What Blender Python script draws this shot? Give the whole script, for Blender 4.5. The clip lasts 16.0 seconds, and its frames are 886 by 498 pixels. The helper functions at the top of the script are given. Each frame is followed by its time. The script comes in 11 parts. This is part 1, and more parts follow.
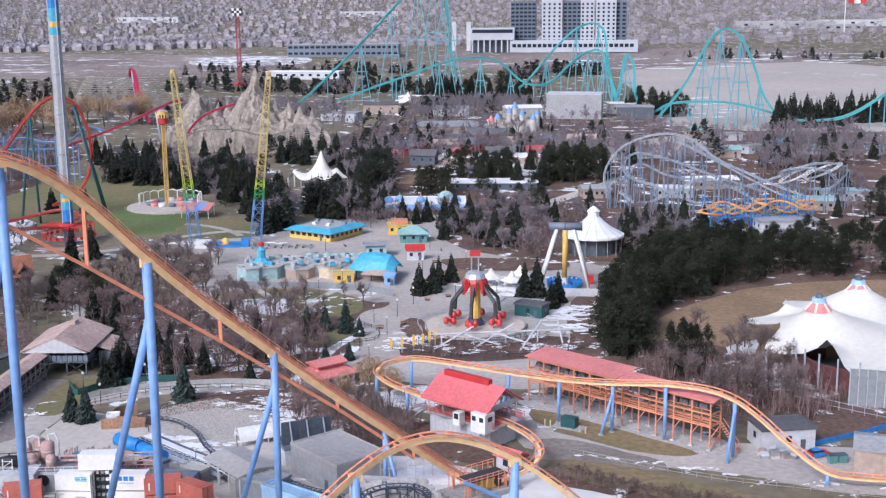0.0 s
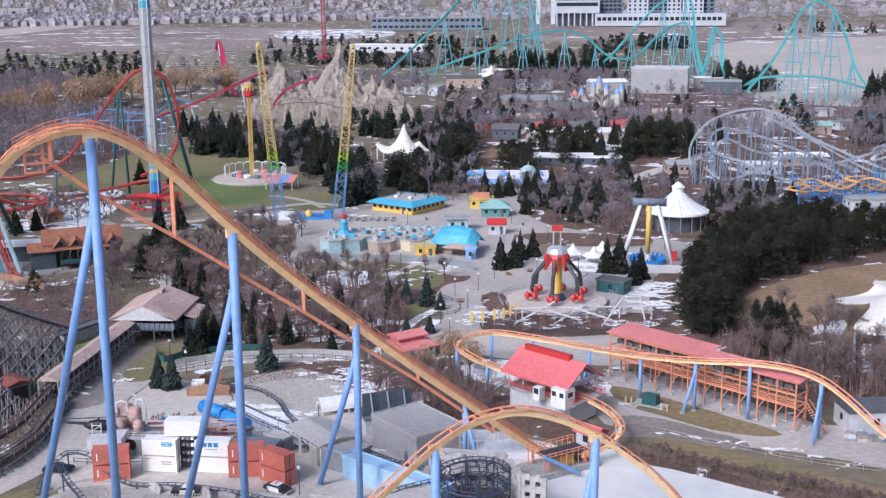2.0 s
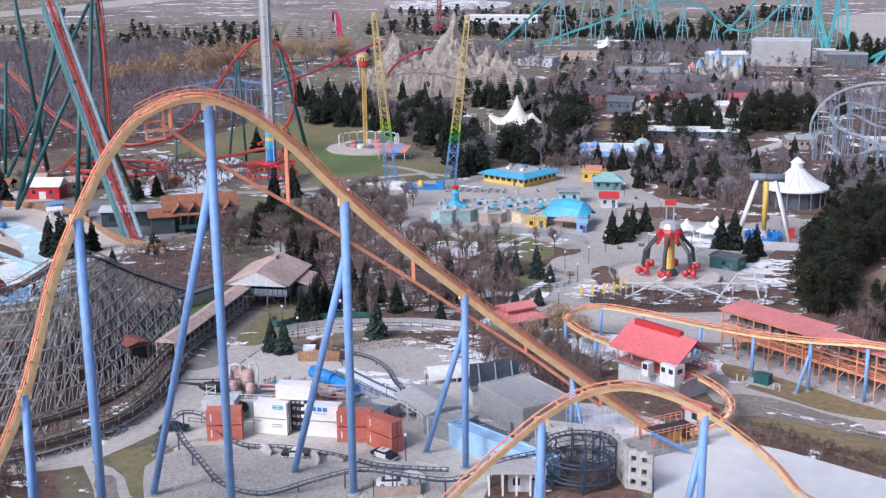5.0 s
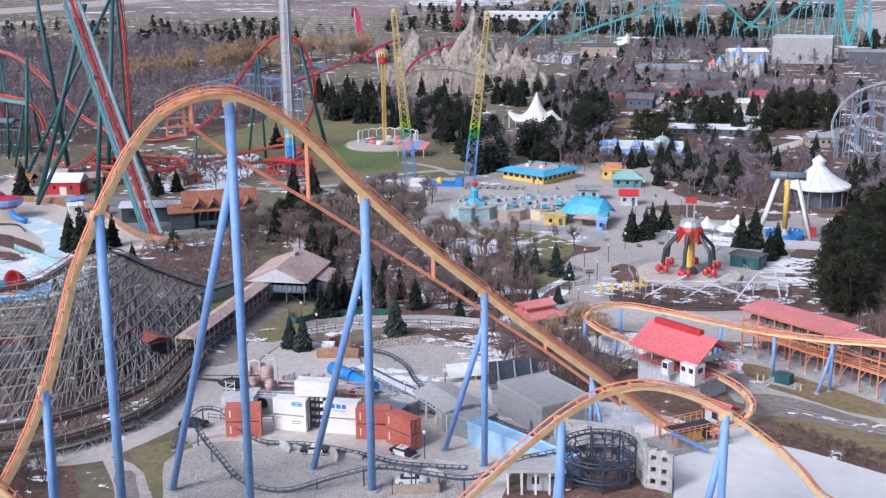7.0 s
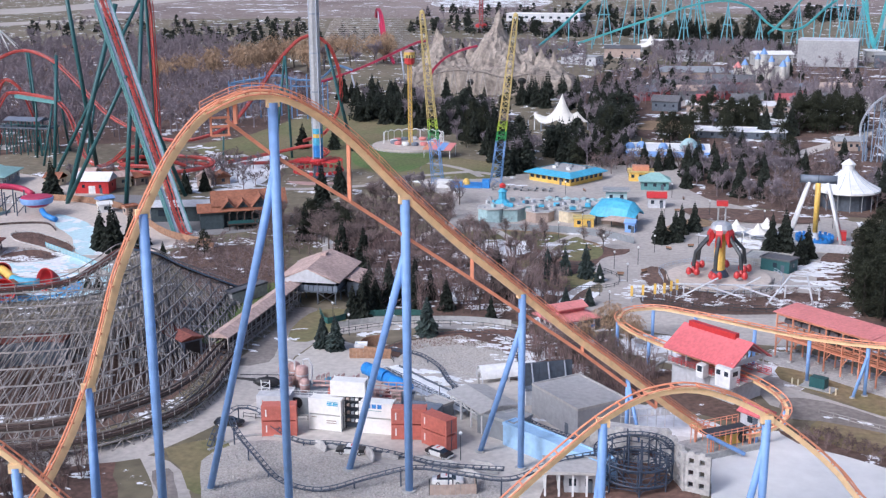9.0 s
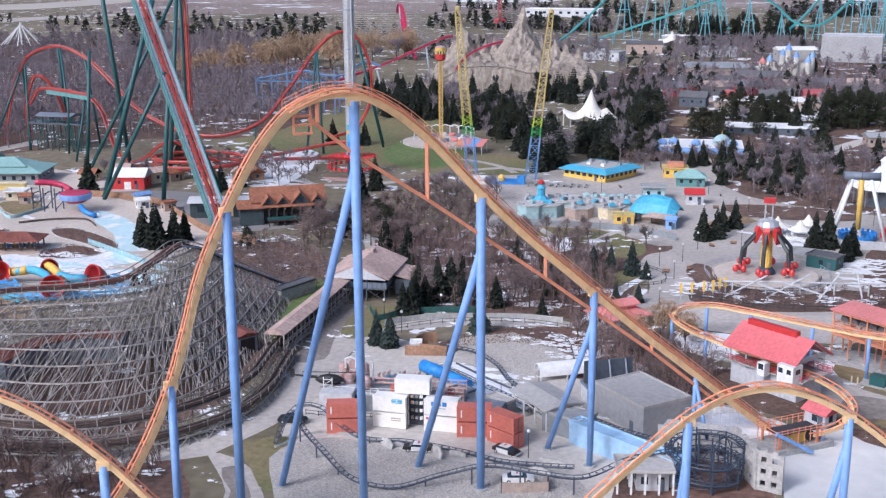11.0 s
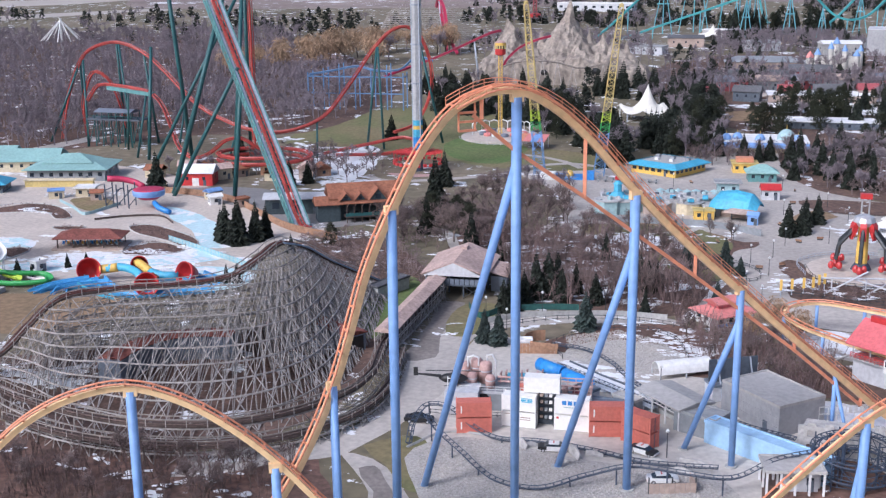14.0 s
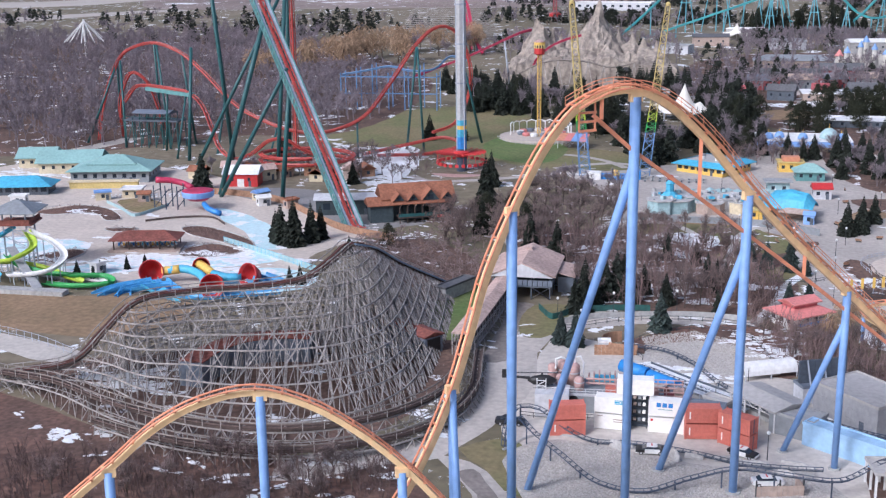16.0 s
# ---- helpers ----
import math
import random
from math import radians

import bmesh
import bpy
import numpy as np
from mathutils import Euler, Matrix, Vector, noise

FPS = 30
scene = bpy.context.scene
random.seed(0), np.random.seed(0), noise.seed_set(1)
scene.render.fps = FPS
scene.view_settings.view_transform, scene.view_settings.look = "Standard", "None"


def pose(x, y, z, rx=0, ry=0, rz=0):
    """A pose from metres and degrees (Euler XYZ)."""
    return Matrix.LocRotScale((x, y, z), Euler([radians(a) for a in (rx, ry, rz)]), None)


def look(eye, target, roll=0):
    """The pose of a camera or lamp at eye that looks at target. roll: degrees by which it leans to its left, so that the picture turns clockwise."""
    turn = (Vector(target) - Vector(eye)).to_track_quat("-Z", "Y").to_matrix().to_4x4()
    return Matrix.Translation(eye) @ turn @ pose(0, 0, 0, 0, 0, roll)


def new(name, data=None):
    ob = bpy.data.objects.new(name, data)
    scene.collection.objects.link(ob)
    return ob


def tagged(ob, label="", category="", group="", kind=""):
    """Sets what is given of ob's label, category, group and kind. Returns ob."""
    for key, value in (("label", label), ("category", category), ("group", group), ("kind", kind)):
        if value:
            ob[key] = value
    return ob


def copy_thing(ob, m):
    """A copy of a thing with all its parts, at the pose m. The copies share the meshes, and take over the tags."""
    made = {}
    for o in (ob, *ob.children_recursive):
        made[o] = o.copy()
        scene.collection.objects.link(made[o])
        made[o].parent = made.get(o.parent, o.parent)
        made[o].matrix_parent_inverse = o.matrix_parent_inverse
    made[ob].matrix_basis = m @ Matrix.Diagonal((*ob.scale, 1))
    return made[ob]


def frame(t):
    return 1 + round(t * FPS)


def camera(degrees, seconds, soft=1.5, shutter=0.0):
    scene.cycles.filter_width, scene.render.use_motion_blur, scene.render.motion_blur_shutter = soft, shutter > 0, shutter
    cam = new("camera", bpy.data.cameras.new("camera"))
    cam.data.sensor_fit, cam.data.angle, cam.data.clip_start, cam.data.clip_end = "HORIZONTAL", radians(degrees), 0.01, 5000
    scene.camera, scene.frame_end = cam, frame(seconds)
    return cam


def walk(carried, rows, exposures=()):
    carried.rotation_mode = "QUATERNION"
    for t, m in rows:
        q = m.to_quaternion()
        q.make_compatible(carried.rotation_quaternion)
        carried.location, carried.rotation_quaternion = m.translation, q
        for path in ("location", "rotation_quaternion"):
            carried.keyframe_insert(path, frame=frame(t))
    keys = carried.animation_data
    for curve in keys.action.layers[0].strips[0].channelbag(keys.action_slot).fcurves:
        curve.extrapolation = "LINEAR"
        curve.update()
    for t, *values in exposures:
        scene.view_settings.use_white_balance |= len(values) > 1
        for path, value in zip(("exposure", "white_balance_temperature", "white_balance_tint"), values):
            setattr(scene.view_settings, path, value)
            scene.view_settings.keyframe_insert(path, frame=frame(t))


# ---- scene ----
cam = camera(41.5, 16.0, soft=1.3)
PATH = [
    (0, (0.514, 0.128, 80.988), (0.514, 2.089, 80.592), -0.4),
    (0.5, (0.564, 0.014, 80.925), (0.537, 1.972, 80.518), -0.4),
    (1, (0.514, 0.151, 80.829), (0.453, 2.106, 80.411), -0.5),
    (1.5, (0.357, 0.326, 80.832), (0.262, 2.277, 80.404), -0.5),
    (2, (0.265, 0.518, 80.824), (0.127, 2.465, 80.386), -0.5),
    (2.5, (0.295, 0.775, 80.682), (0.113, 2.715, 80.234), -0.6),
    (3, (0.27, 0.696, 80.727), (0.045, 2.63, 80.269), -0.6),
    (3.5, (0.208, 0.646, 80.686), (-0.059, 2.572, 80.219), -0.7),
    (4, (0.475, 0.592, 80.661), (0.179, 2.512, 80.187), -0.7),
    (6.5, (0.142, 0.871, 80.73), (-0.203, 2.78, 80.242), -0.6),
    (7, (0.018, 1.027, 80.726), (-0.337, 2.933, 80.238), -0.6),
    (7.5, (-0.358, 1.021, 80.71), (-0.721, 2.926, 80.223), -0.6),
    (8, (-0.965, 0.77, 80.789), (-1.335, 2.674, 80.301), -0.5),
    (8.5, (-1.862, 0.588, 80.751), (-2.238, 2.491, 80.265), -0.5),
    (9, (-3.213, 0.143, 80.793), (-3.597, 2.045, 80.307), -0.4),
    (11.5, (-16.351, -2.178, 81.407), (-16.749, -0.282, 80.91), -0.4),
    (12, (-19.538, -2.637, 81.441), (-19.941, -0.742, 80.942), -0.4),
    (12.5, (-22.785, -3.033, 81.55), (-23.191, -1.139, 81.05), -0.5),
    (13, (-26.377, -3.388, 81.543), (-26.784, -1.495, 81.041), -0.6),
    (13.5, (-30.197, -3.547, 81.495), (-30.607, -1.655, 80.992), -0.6),
    (14, (-33.943, -3.801, 81.448), (-34.354, -1.909, 80.945), -0.6),
    (14.5, (-37.849, -4.199, 81.502), (-38.262, -2.308, 80.998), -0.6),
    (15, (-41.517, -4.651, 81.514), (-41.932, -2.761, 81.01), -0.7),
    (15.5, (-45.457, -5.041, 81.507), (-45.871, -3.151, 81.003), -0.7),
    (16, (-49.454, -5.461, 81.472), (-49.868, -3.571, 80.969), -0.8),
]
walk(cam, [(t, look(eye, target, roll)) for t, eye, target, roll in PATH], exposures=[(0, 0.17, 5450, 15)])


# ---- world, sun and exposure ----
world = bpy.data.worlds.new("overcast_sky")
scene.world = world
world.use_nodes = True
wn = world.node_tree
sky = wn.nodes.new("ShaderNodeTexSky")
sky.sky_type = "NISHITA"
sky.sun_disc = False
SUN_EL, SUN_AZ = radians(38), radians(215)
sky.sun_elevation, sky.sun_rotation = SUN_EL, SUN_AZ
sky.air_density, sky.dust_density, sky.ozone_density = 1.0, 6.0, 1.0
wn.links.new(sky.outputs[0], wn.nodes["Background"].inputs[0])
wn.nodes["Background"].inputs[1].default_value = 0.115
sun = new("sun", bpy.data.lights.new("sun", "SUN"))
sun.data.energy, sun.data.angle, sun.data.color = 2.0, radians(16), (1.0, 0.96, 0.92)
sun.matrix_world = look((0, 0, 300), (-300 * math.cos(SUN_EL) * math.sin(SUN_AZ), -300 * math.cos(SUN_EL) * math.cos(SUN_AZ), 300 - 300 * math.sin(SUN_EL)))


# ---- materials ----
def mat(name, col, rough=0.7, metal=0.0, var=0.18, big=0.06, fine=1.6, col2=None, bump=0.0, ob_random=0.0, island=0.0, snow=0.0):
    """A surface of one base colour with broad stains and fine grain, at real size."""
    m = bpy.data.materials.new(name)
    m.use_nodes = True
    nt, N = m.node_tree, m.node_tree.nodes
    b = N["Principled BSDF"]
    b.inputs["Roughness"].default_value, b.inputs["Metallic"].default_value = rough, metal
    geo = N.new("ShaderNodeNewGeometry")

    def noise_at(scale, detail):
        n = N.new("ShaderNodeTexNoise")
        n.inputs["Scale"].default_value, n.inputs["Detail"].default_value = scale, detail
        nt.links.new(geo.outputs["Position"], n.inputs["Vector"])
        return n
    nb, nf = noise_at(big, 4), noise_at(fine, 3)
    ramp = N.new("ShaderNodeMapRange")
    ramp.inputs[1].default_value, ramp.inputs[2].default_value = 0.36, 0.64
    nt.links.new(nb.outputs[0], ramp.inputs[0])
    c = Vector(col)
    c2 = Vector(col2) if col2 else c * (1 - var)
    mix = N.new("ShaderNodeMix")
    mix.data_type = "RGBA"
    mix.inputs[6].default_value, mix.inputs[7].default_value = (*c, 1), (*c2, 1)
    nt.links.new(ramp.outputs[0], mix.inputs[0])
    hsv = N.new("ShaderNodeHueSaturation")
    val = N.new("ShaderNodeMapRange")
    val.inputs[1].default_value, val.inputs[2].default_value = 0.3, 0.7
    val.inputs[3].default_value, val.inputs[4].default_value = 1 - var, 1 + var
    nt.links.new(nf.outputs[0], val.inputs[0])
    last = val.outputs[0]
    for amount, source in ((ob_random, N.new("ShaderNodeObjectInfo").outputs["Random"] if ob_random else None),
                           (island, geo.outputs["Random Per Island"] if island else None)):
        if amount:
            r = N.new("ShaderNodeMapRange")
            r.inputs[3].default_value, r.inputs[4].default_value = 1 - amount, 1 + amount
            nt.links.new(source, r.inputs[0])
            mul = N.new("ShaderNodeMath")
            mul.operation = "MULTIPLY"
            nt.links.new(last, mul.inputs[0])
            nt.links.new(r.outputs[0], mul.inputs[1])
            last = mul.outputs[0]
    nt.links.new(mix.outputs[2], hsv.inputs["Color"])
    nt.links.new(last, hsv.inputs["Value"])
    colour = hsv.outputs[0]
    if snow:
        ns = noise_at(0.11, 9)
        ns.inputs["Roughness"].default_value = 0.68
        cover = N.new("ShaderNodeMapRange")
        cover.inputs[1].default_value, cover.inputs[2].default_value = 0.66 - snow, 0.685 - snow
        nt.links.new(ns.outputs[0], cover.inputs[0])
        lay = N.new("ShaderNodeMix")
        lay.data_type = "RGBA"
        lay.inputs[7].default_value = (0.80, 0.81, 0.83, 1)
        nt.links.new(cover.outputs[0], lay.inputs[0])
        nt.links.new(colour, lay.inputs[6])
        colour = lay.outputs[2]
    nt.links.new(colour, b.inputs["Base Color"])
    if bump:
        bp = N.new("ShaderNodeBump")
        bp.inputs["Strength"].default_value, bp.inputs["Distance"].default_value = 0.6, bump
        nt.links.new(nf.outputs[0], bp.inputs["Height"])
        nt.links.new(bp.outputs[0], b.inputs["Normal"])
    return m


M = {}
def paint(name, *look_of):
    """Register a surface: colour, roughness, metal, variation, broad and fine scale."""
    M[name] = mat(name, *look_of)


paint("spine_orange", (0.93, 0.66, 0.36), 0.45, 0, 0.10, 0.08, 0.8)
paint("rail_orange", (0.78, 0.32, 0.18), 0.45, 0, 0.14, 0.08, 0.9)
paint("beam_orange", (0.82, 0.33, 0.19), 0.5, 0, 0.12, 0.08, 0.9)
paint("shed_orange", (0.66, 0.29, 0.17), 0.55, 0, 0.15, 0.1, 1.0)
paint("column_blue", (0.22, 0.375, 0.69), 0.5, 0, 0.10, 0.05, 0.7)
paint("blue_paint", (0.05, 0.24, 0.62), 0.45, 0, 0.15, 0.1, 1.0)
paint("cyan_paint", (0.10, 0.43, 0.63), 0.5, 0, 0.16, 0.1, 1.0)
paint("pale_cyan", (0.36, 0.51, 0.53), 0.55, 0, 0.14, 0.1, 1.0)
paint("teal_steel", (0.025, 0.10, 0.105), 0.5, 0, 0.15, 0.05, 0.7)
paint("fence_green", (0.03, 0.11, 0.10), 0.6, 0, 0.2, 0.2, 1.2)
paint("sky_blue", (0.38, 0.58, 0.80), 0.5, 0, 0.10, 0.1, 1.0)
paint("dark_rust", (0.16, 0.06, 0.05), 0.8, 0, 0.3, 0.2, 1.4)
paint("slate_panel", (0.17, 0.20, 0.25), 0.5, 0, 0.12, 0.1, 1.0)
paint("teal_frame", (0.13, 0.29, 0.29), 0.5, 0, 0.15, 0.05, 0.7)
paint("red_track", (0.50, 0.075, 0.06), 0.45, 0, 0.15, 0.08, 0.8)
paint("magenta_track", (0.50, 0.04, 0.10), 0.45, 0, 0.15, 0.08, 0.8)
# Turquoise dulled in the base colour for haze before the distant coaster.
paint("aqua_track", (0.10, 0.43, 0.455), 0.45, 0, 0.10, 0.05, 0.6)
paint("aqua_column", (0.15, 0.40, 0.47), 0.5, 0, 0.10, 0.05, 0.6)
paint("grey_steel", (0.44, 0.48, 0.55), 0.5, 0.1, 0.15, 0.08, 0.9)
paint("white_steel", (0.72, 0.72, 0.72), 0.5, 0, 0.10, 0.1, 1.0)
paint("dark_blue_steel", (0.055, 0.075, 0.115), 0.5, 0, 0.2, 0.1, 1.0)
paint("dark_steel", (0.05, 0.055, 0.06), 0.5, 0.2, 0.2, 0.1, 1.0)
paint("old_timber", (0.395, 0.365, 0.345), 0.9, 0, 0.28, 0.15, 1.2)
paint("dark_timber", (0.085, 0.060, 0.052), 0.85, 0, 0.3, 0.15, 1.2)
paint("brown_wood", (0.36, 0.21, 0.13), 0.8, 0, 0.25, 0.2, 1.5)
paint("red_roof", (0.66, 0.165, 0.175), 0.5, 0, 0.13, 0.15, 1.5)
paint("bright_red", (0.54, 0.045, 0.045), 0.4, 0, 0.12, 0.2, 1.5)
paint("salmon_roof", (0.72, 0.26, 0.24), 0.55, 0, 0.12, 0.1, 1.5)
paint("shingle_roof", (0.54, 0.395, 0.345), 0.9, 0, 0.22, 0.12, 1.3)
paint("rust_roof", (0.24, 0.080, 0.060), 0.8, 0, 0.3, 0.25, 1.5)
paint("terracotta", (0.31, 0.125, 0.07), 0.8, 0, 0.25, 0.2, 1.4)
paint("teal_roof", (0.28, 0.46, 0.44), 0.6, 0, 0.12, 0.1, 1.2)
paint("grey_roof", (0.36, 0.37, 0.38), 0.7, 0, 0.15, 0.1, 1.2)
paint("dark_roof", (0.12, 0.12, 0.13), 0.8, 0, 0.2, 0.1, 1.2)
paint("light_wall", (0.56, 0.57, 0.60), 0.75, 0, 0.12, 0.12, 1.2)
paint("grey_clad", (0.28, 0.30, 0.32), 0.6, 0.1, 0.13, 0.12, 1.0)
paint("dark_clad", (0.10, 0.12, 0.15), 0.6, 0, 0.2, 0.15, 1.2)
paint("cream_wall", (0.62, 0.54, 0.38), 0.75, 0, 0.14, 0.15, 1.2)
paint("tan_wall", (0.42, 0.33, 0.28), 0.8, 0, 0.16, 0.15, 1.2)
paint("white_wall", (0.76, 0.76, 0.75), 0.7, 0, 0.10, 0.1, 1.2)
paint("concrete", (0.40, 0.40, 0.39), 0.85, 0, 0.18, 0.12, 1.2)
paint("white_box", (0.88, 0.865, 0.83), 0.55, 0, 0.05, 0.2, 1.5)
paint("rust_box", (0.62, 0.195, 0.145), 0.65, 0, 0.10, 0.3, 1.6)
paint("membrane", (0.74, 0.71, 0.64), 0.6, 0, 0.06, 0.08, 0.8)
paint("yellow", (0.76, 0.50, 0.11), 0.5, 0, 0.12, 0.2, 1.5)
paint("pale_yellow", (0.62, 0.49, 0.19), 0.55, 0, 0.14, 0.2, 1.5)
paint("green", (0.06, 0.36, 0.10), 0.5, 0, 0.14, 0.2, 1.5)
paint("lime", (0.45, 0.60, 0.06), 0.5, 0, 0.14, 0.2, 1.5)
paint("black", (0.02, 0.02, 0.022), 0.5, 0, 0.2, 0.2, 1.5)
paint("tarmac", (0.26, 0.25, 0.25), 0.92, 0, 0.12, 0.04, 0.9)
paint("pale_road", (0.54, 0.50, 0.455), 0.92, 0, 0.13, 0.05, 0.8)
paint("paving", (0.45, 0.41, 0.375), 0.92, 0, 0.14, 0.05, 0.8)
paint("sand_paving", (0.56, 0.49, 0.43), 0.92, 0, 0.13, 0.06, 0.8)
paint("lot", (0.46, 0.415, 0.375), 0.95, 0, 0.10, 0.012, 0.25)
paint("pink_pipe", (0.50, 0.33, 0.30), 0.6, 0, 0.18, 0.3, 1.6)
paint("castle_wall", (0.60, 0.58, 0.53), 0.8, 0, 0.15, 0.12, 1.0)
paint("dull_red", (0.36, 0.09, 0.10), 0.7, 0, 0.2, 0.15, 1.2)
paint("light_clad", (0.38, 0.385, 0.40), 0.6, 0.1, 0.12, 0.12, 1.0)
paint("light_roof", (0.47, 0.455, 0.44), 0.7, 0, 0.12, 0.1, 1.2)
paint("thrill_blue", (0.14, 0.26, 0.46), 0.5, 0, 0.15, 0.1, 1.0)
paint("track_plank", (0.15, 0.105, 0.092), 0.9, 0, 0.3, 0.2, 1.5)
paint("post_timber", (0.27, 0.235, 0.21), 0.9, 0, 0.3, 0.15, 1.2)
paint("mouse_orange", (0.78, 0.42, 0.13), 0.5, 0, 0.14, 0.1, 1.0)
paint("concrete_pale", (0.47, 0.455, 0.44), 0.9, 0, 0.2, 0.3, 1.6)
paint("steel_blue_grey", (0.25, 0.32, 0.42), 0.5, 0.1, 0.15, 0.08, 0.9)
paint("silver", (0.62, 0.63, 0.65), 0.35, 0.5, 0.1, 0.1, 1.0)
paint("pipe_blue", (0.045, 0.27, 0.70), 0.5, 0, 0.16, 0.3, 1.6)
paint("rail_white", (0.66, 0.65, 0.64), 0.5, 0, 0.1, 0.2, 1.4)
paint("lodge_wall", (0.045, 0.065, 0.075), 0.75, 0, 0.2, 0.2, 1.4)
paint("maroon", (0.12, 0.045, 0.045), 0.8, 0, 0.25, 0.2, 1.4)
paint("train_wrap", (0.20, 0.20, 0.22), 0.45, 0.2, 0.3, 0.6, 2.2)
M["lawn"] = mat("lawn", (0.150, 0.155, 0.062), 0.95, 0, 0.22, 0.05, 0.8, col2=(0.20, 0.165, 0.085), snow=0.0)
M["green_lawn"] = mat("green_lawn", (0.105, 0.165, 0.045), 0.95, 0, 0.22, 0.05, 0.8, col2=(0.14, 0.165, 0.06))
M["brown_grass"] = mat("brown_grass", (0.30, 0.20, 0.12), 0.95, 0, 0.22, 0.05, 0.7, col2=(0.215, 0.150, 0.085), snow=0.0)
M["dull_grass"] = mat("dull_grass", (0.20, 0.165, 0.075), 0.95, 0, 0.25, 0.08, 0.8, col2=(0.24, 0.175, 0.105), snow=0.0)
M["dark_gravel"] = mat("dark_gravel", (0.255, 0.225, 0.205), 0.95, 0, 0.2, 0.1, 1.0, col2=(0.20, 0.175, 0.16))
M["leaf_litter"] = mat("leaf_litter", (0.150, 0.092, 0.070), 0.95, 0, 0.35, 0.08, 0.9, col2=(0.10, 0.062, 0.048), snow=0.07)
M["field_litter"] = mat("field_litter", (0.175, 0.098, 0.074), 0.95, 0, 0.35, 0.07, 0.9, col2=(0.105, 0.064, 0.050), snow=0.02)
M["rock_fill"] = mat("rock_fill", (0.42, 0.39, 0.355), 0.9, 0, 0.22, 0.12, 2.6, col2=(0.37, 0.35, 0.33), bump=0.15, island=0.14, snow=0.0)
M["mountain_rock"] = mat("mountain_rock", (0.34, 0.295, 0.25), 0.9, 0, 0.3, 0.09, 0.5, col2=(0.235, 0.20, 0.172), bump=0.6)
M["snow"] = mat("snow", (0.82, 0.83, 0.85), 0.8, 0, 0.10, 0.12, 0.8, col2=(0.70, 0.70, 0.71))
M["ice"] = mat("ice", (0.74, 0.725, 0.70), 0.4, 0, 0.07, 0.05, 0.4, col2=(0.62, 0.615, 0.605))
# Needle green lifted slightly for haze on the far firs; near firs share it.
M["needles"] = mat("needles", (0.038, 0.045, 0.036), 0.8, 0, 0.35, 0.2, 1.2, ob_random=0.3, island=0.3)
M["pine_needles"] = mat("pine_needles", (0.036, 0.040, 0.026), 0.8, 0, 0.35, 0.2, 1.2, ob_random=0.35, island=0.35)
for leaf in ("needles", "pine_needles"):
    M[leaf].node_tree.nodes["Principled BSDF"].inputs["Specular IOR Level"].default_value = 0.15
M["spruce_blue"] = mat("spruce_blue", (0.045, 0.065, 0.058), 0.8, 0, 0.3, 0.2, 1.2, ob_random=0.25, island=0.3)
M["bark"] = mat("bark", (0.12, 0.09, 0.075), 0.9, 0, 0.3, 0.3, 1.5, ob_random=0.25)
M["pine_bark"] = mat("pine_bark", (0.045, 0.036, 0.03), 0.9, 0, 0.3, 0.3, 1.5, ob_random=0.25)
paint("flume_blue", (0.10, 0.37, 0.70), 0.4, 0, 0.12, 0.2, 1.4)
paint("clinic_white", (0.47, 0.50, 0.55), 0.6, 0, 0.08, 0.1, 1.0)
paint("clinic_dark", (0.13, 0.16, 0.21), 0.5, 0, 0.12, 0.1, 1.0)
M["twigs"] = mat("twigs", (0.225, 0.170, 0.162), 0.9, 0, 0.3, 0.2, 1.2, ob_random=0.3, island=0.3)
M["twigs_red"] = mat("twigs_red", (0.215, 0.150, 0.140), 0.9, 0, 0.3, 0.2, 1.2, ob_random=0.3, island=0.3)
M["field_twigs"] = mat("field_twigs", (0.145, 0.098, 0.090), 0.9, 0, 0.3, 0.2, 1.2, island=0.3)
M["worn_road"] = mat("worn_road", (0.40, 0.365, 0.335), 0.92, 0, 0.14, 0.06, 0.8, col2=(0.48, 0.44, 0.40), snow=0.0)
M["snowy_road"] = mat("snowy_road", (0.42, 0.385, 0.355), 0.92, 0, 0.14, 0.06, 0.8, snow=0.19)
M["pool_floor"] = mat("pool_floor", (0.50, 0.68, 0.72), 0.6, 0, 0.10, 0.05, 0.8, col2=(0.55, 0.72, 0.76), snow=0.12)
M["bare_twigs"] = mat("bare_twigs", (0.262, 0.224, 0.246), 0.9, 0, 0.25, 0.03, 1.2, island=0.3)
M["willow_twigs"] = mat("willow_twigs", (0.40, 0.275, 0.175), 0.9, 0, 0.25, 0.2, 1.2, ob_random=0.2, island=0.3)
# Distance haze put into the base colours: paler, greyer suburb trees, walls and roofs.
M["hazed_wood"] = mat("hazed_wood", (0.33, 0.305, 0.335), 0.95, 0, 0.2, 0.02, 0.15, island=0.22)
M["hazed_house"] = mat("hazed_house", (0.40, 0.365, 0.38), 0.9, 0, 0.2, 0.02, 0.2, island=0.16)
M["hazed_roof"] = mat("hazed_roof", (0.35, 0.325, 0.35), 0.9, 0, 0.2, 0.02, 0.2, island=0.2)
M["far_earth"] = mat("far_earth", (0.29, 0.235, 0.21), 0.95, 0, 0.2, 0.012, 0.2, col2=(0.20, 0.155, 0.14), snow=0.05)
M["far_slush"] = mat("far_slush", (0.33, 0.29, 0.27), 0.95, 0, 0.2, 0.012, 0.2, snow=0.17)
M["meadow"] = mat("meadow", (0.20, 0.165, 0.115), 0.95, 0, 0.25, 0.02, 0.3, col2=(0.14, 0.12, 0.075), snow=0.075)

g = bpy.data.materials.new("glass")
g.use_nodes = True
gb = g.node_tree.nodes["Principled BSDF"]
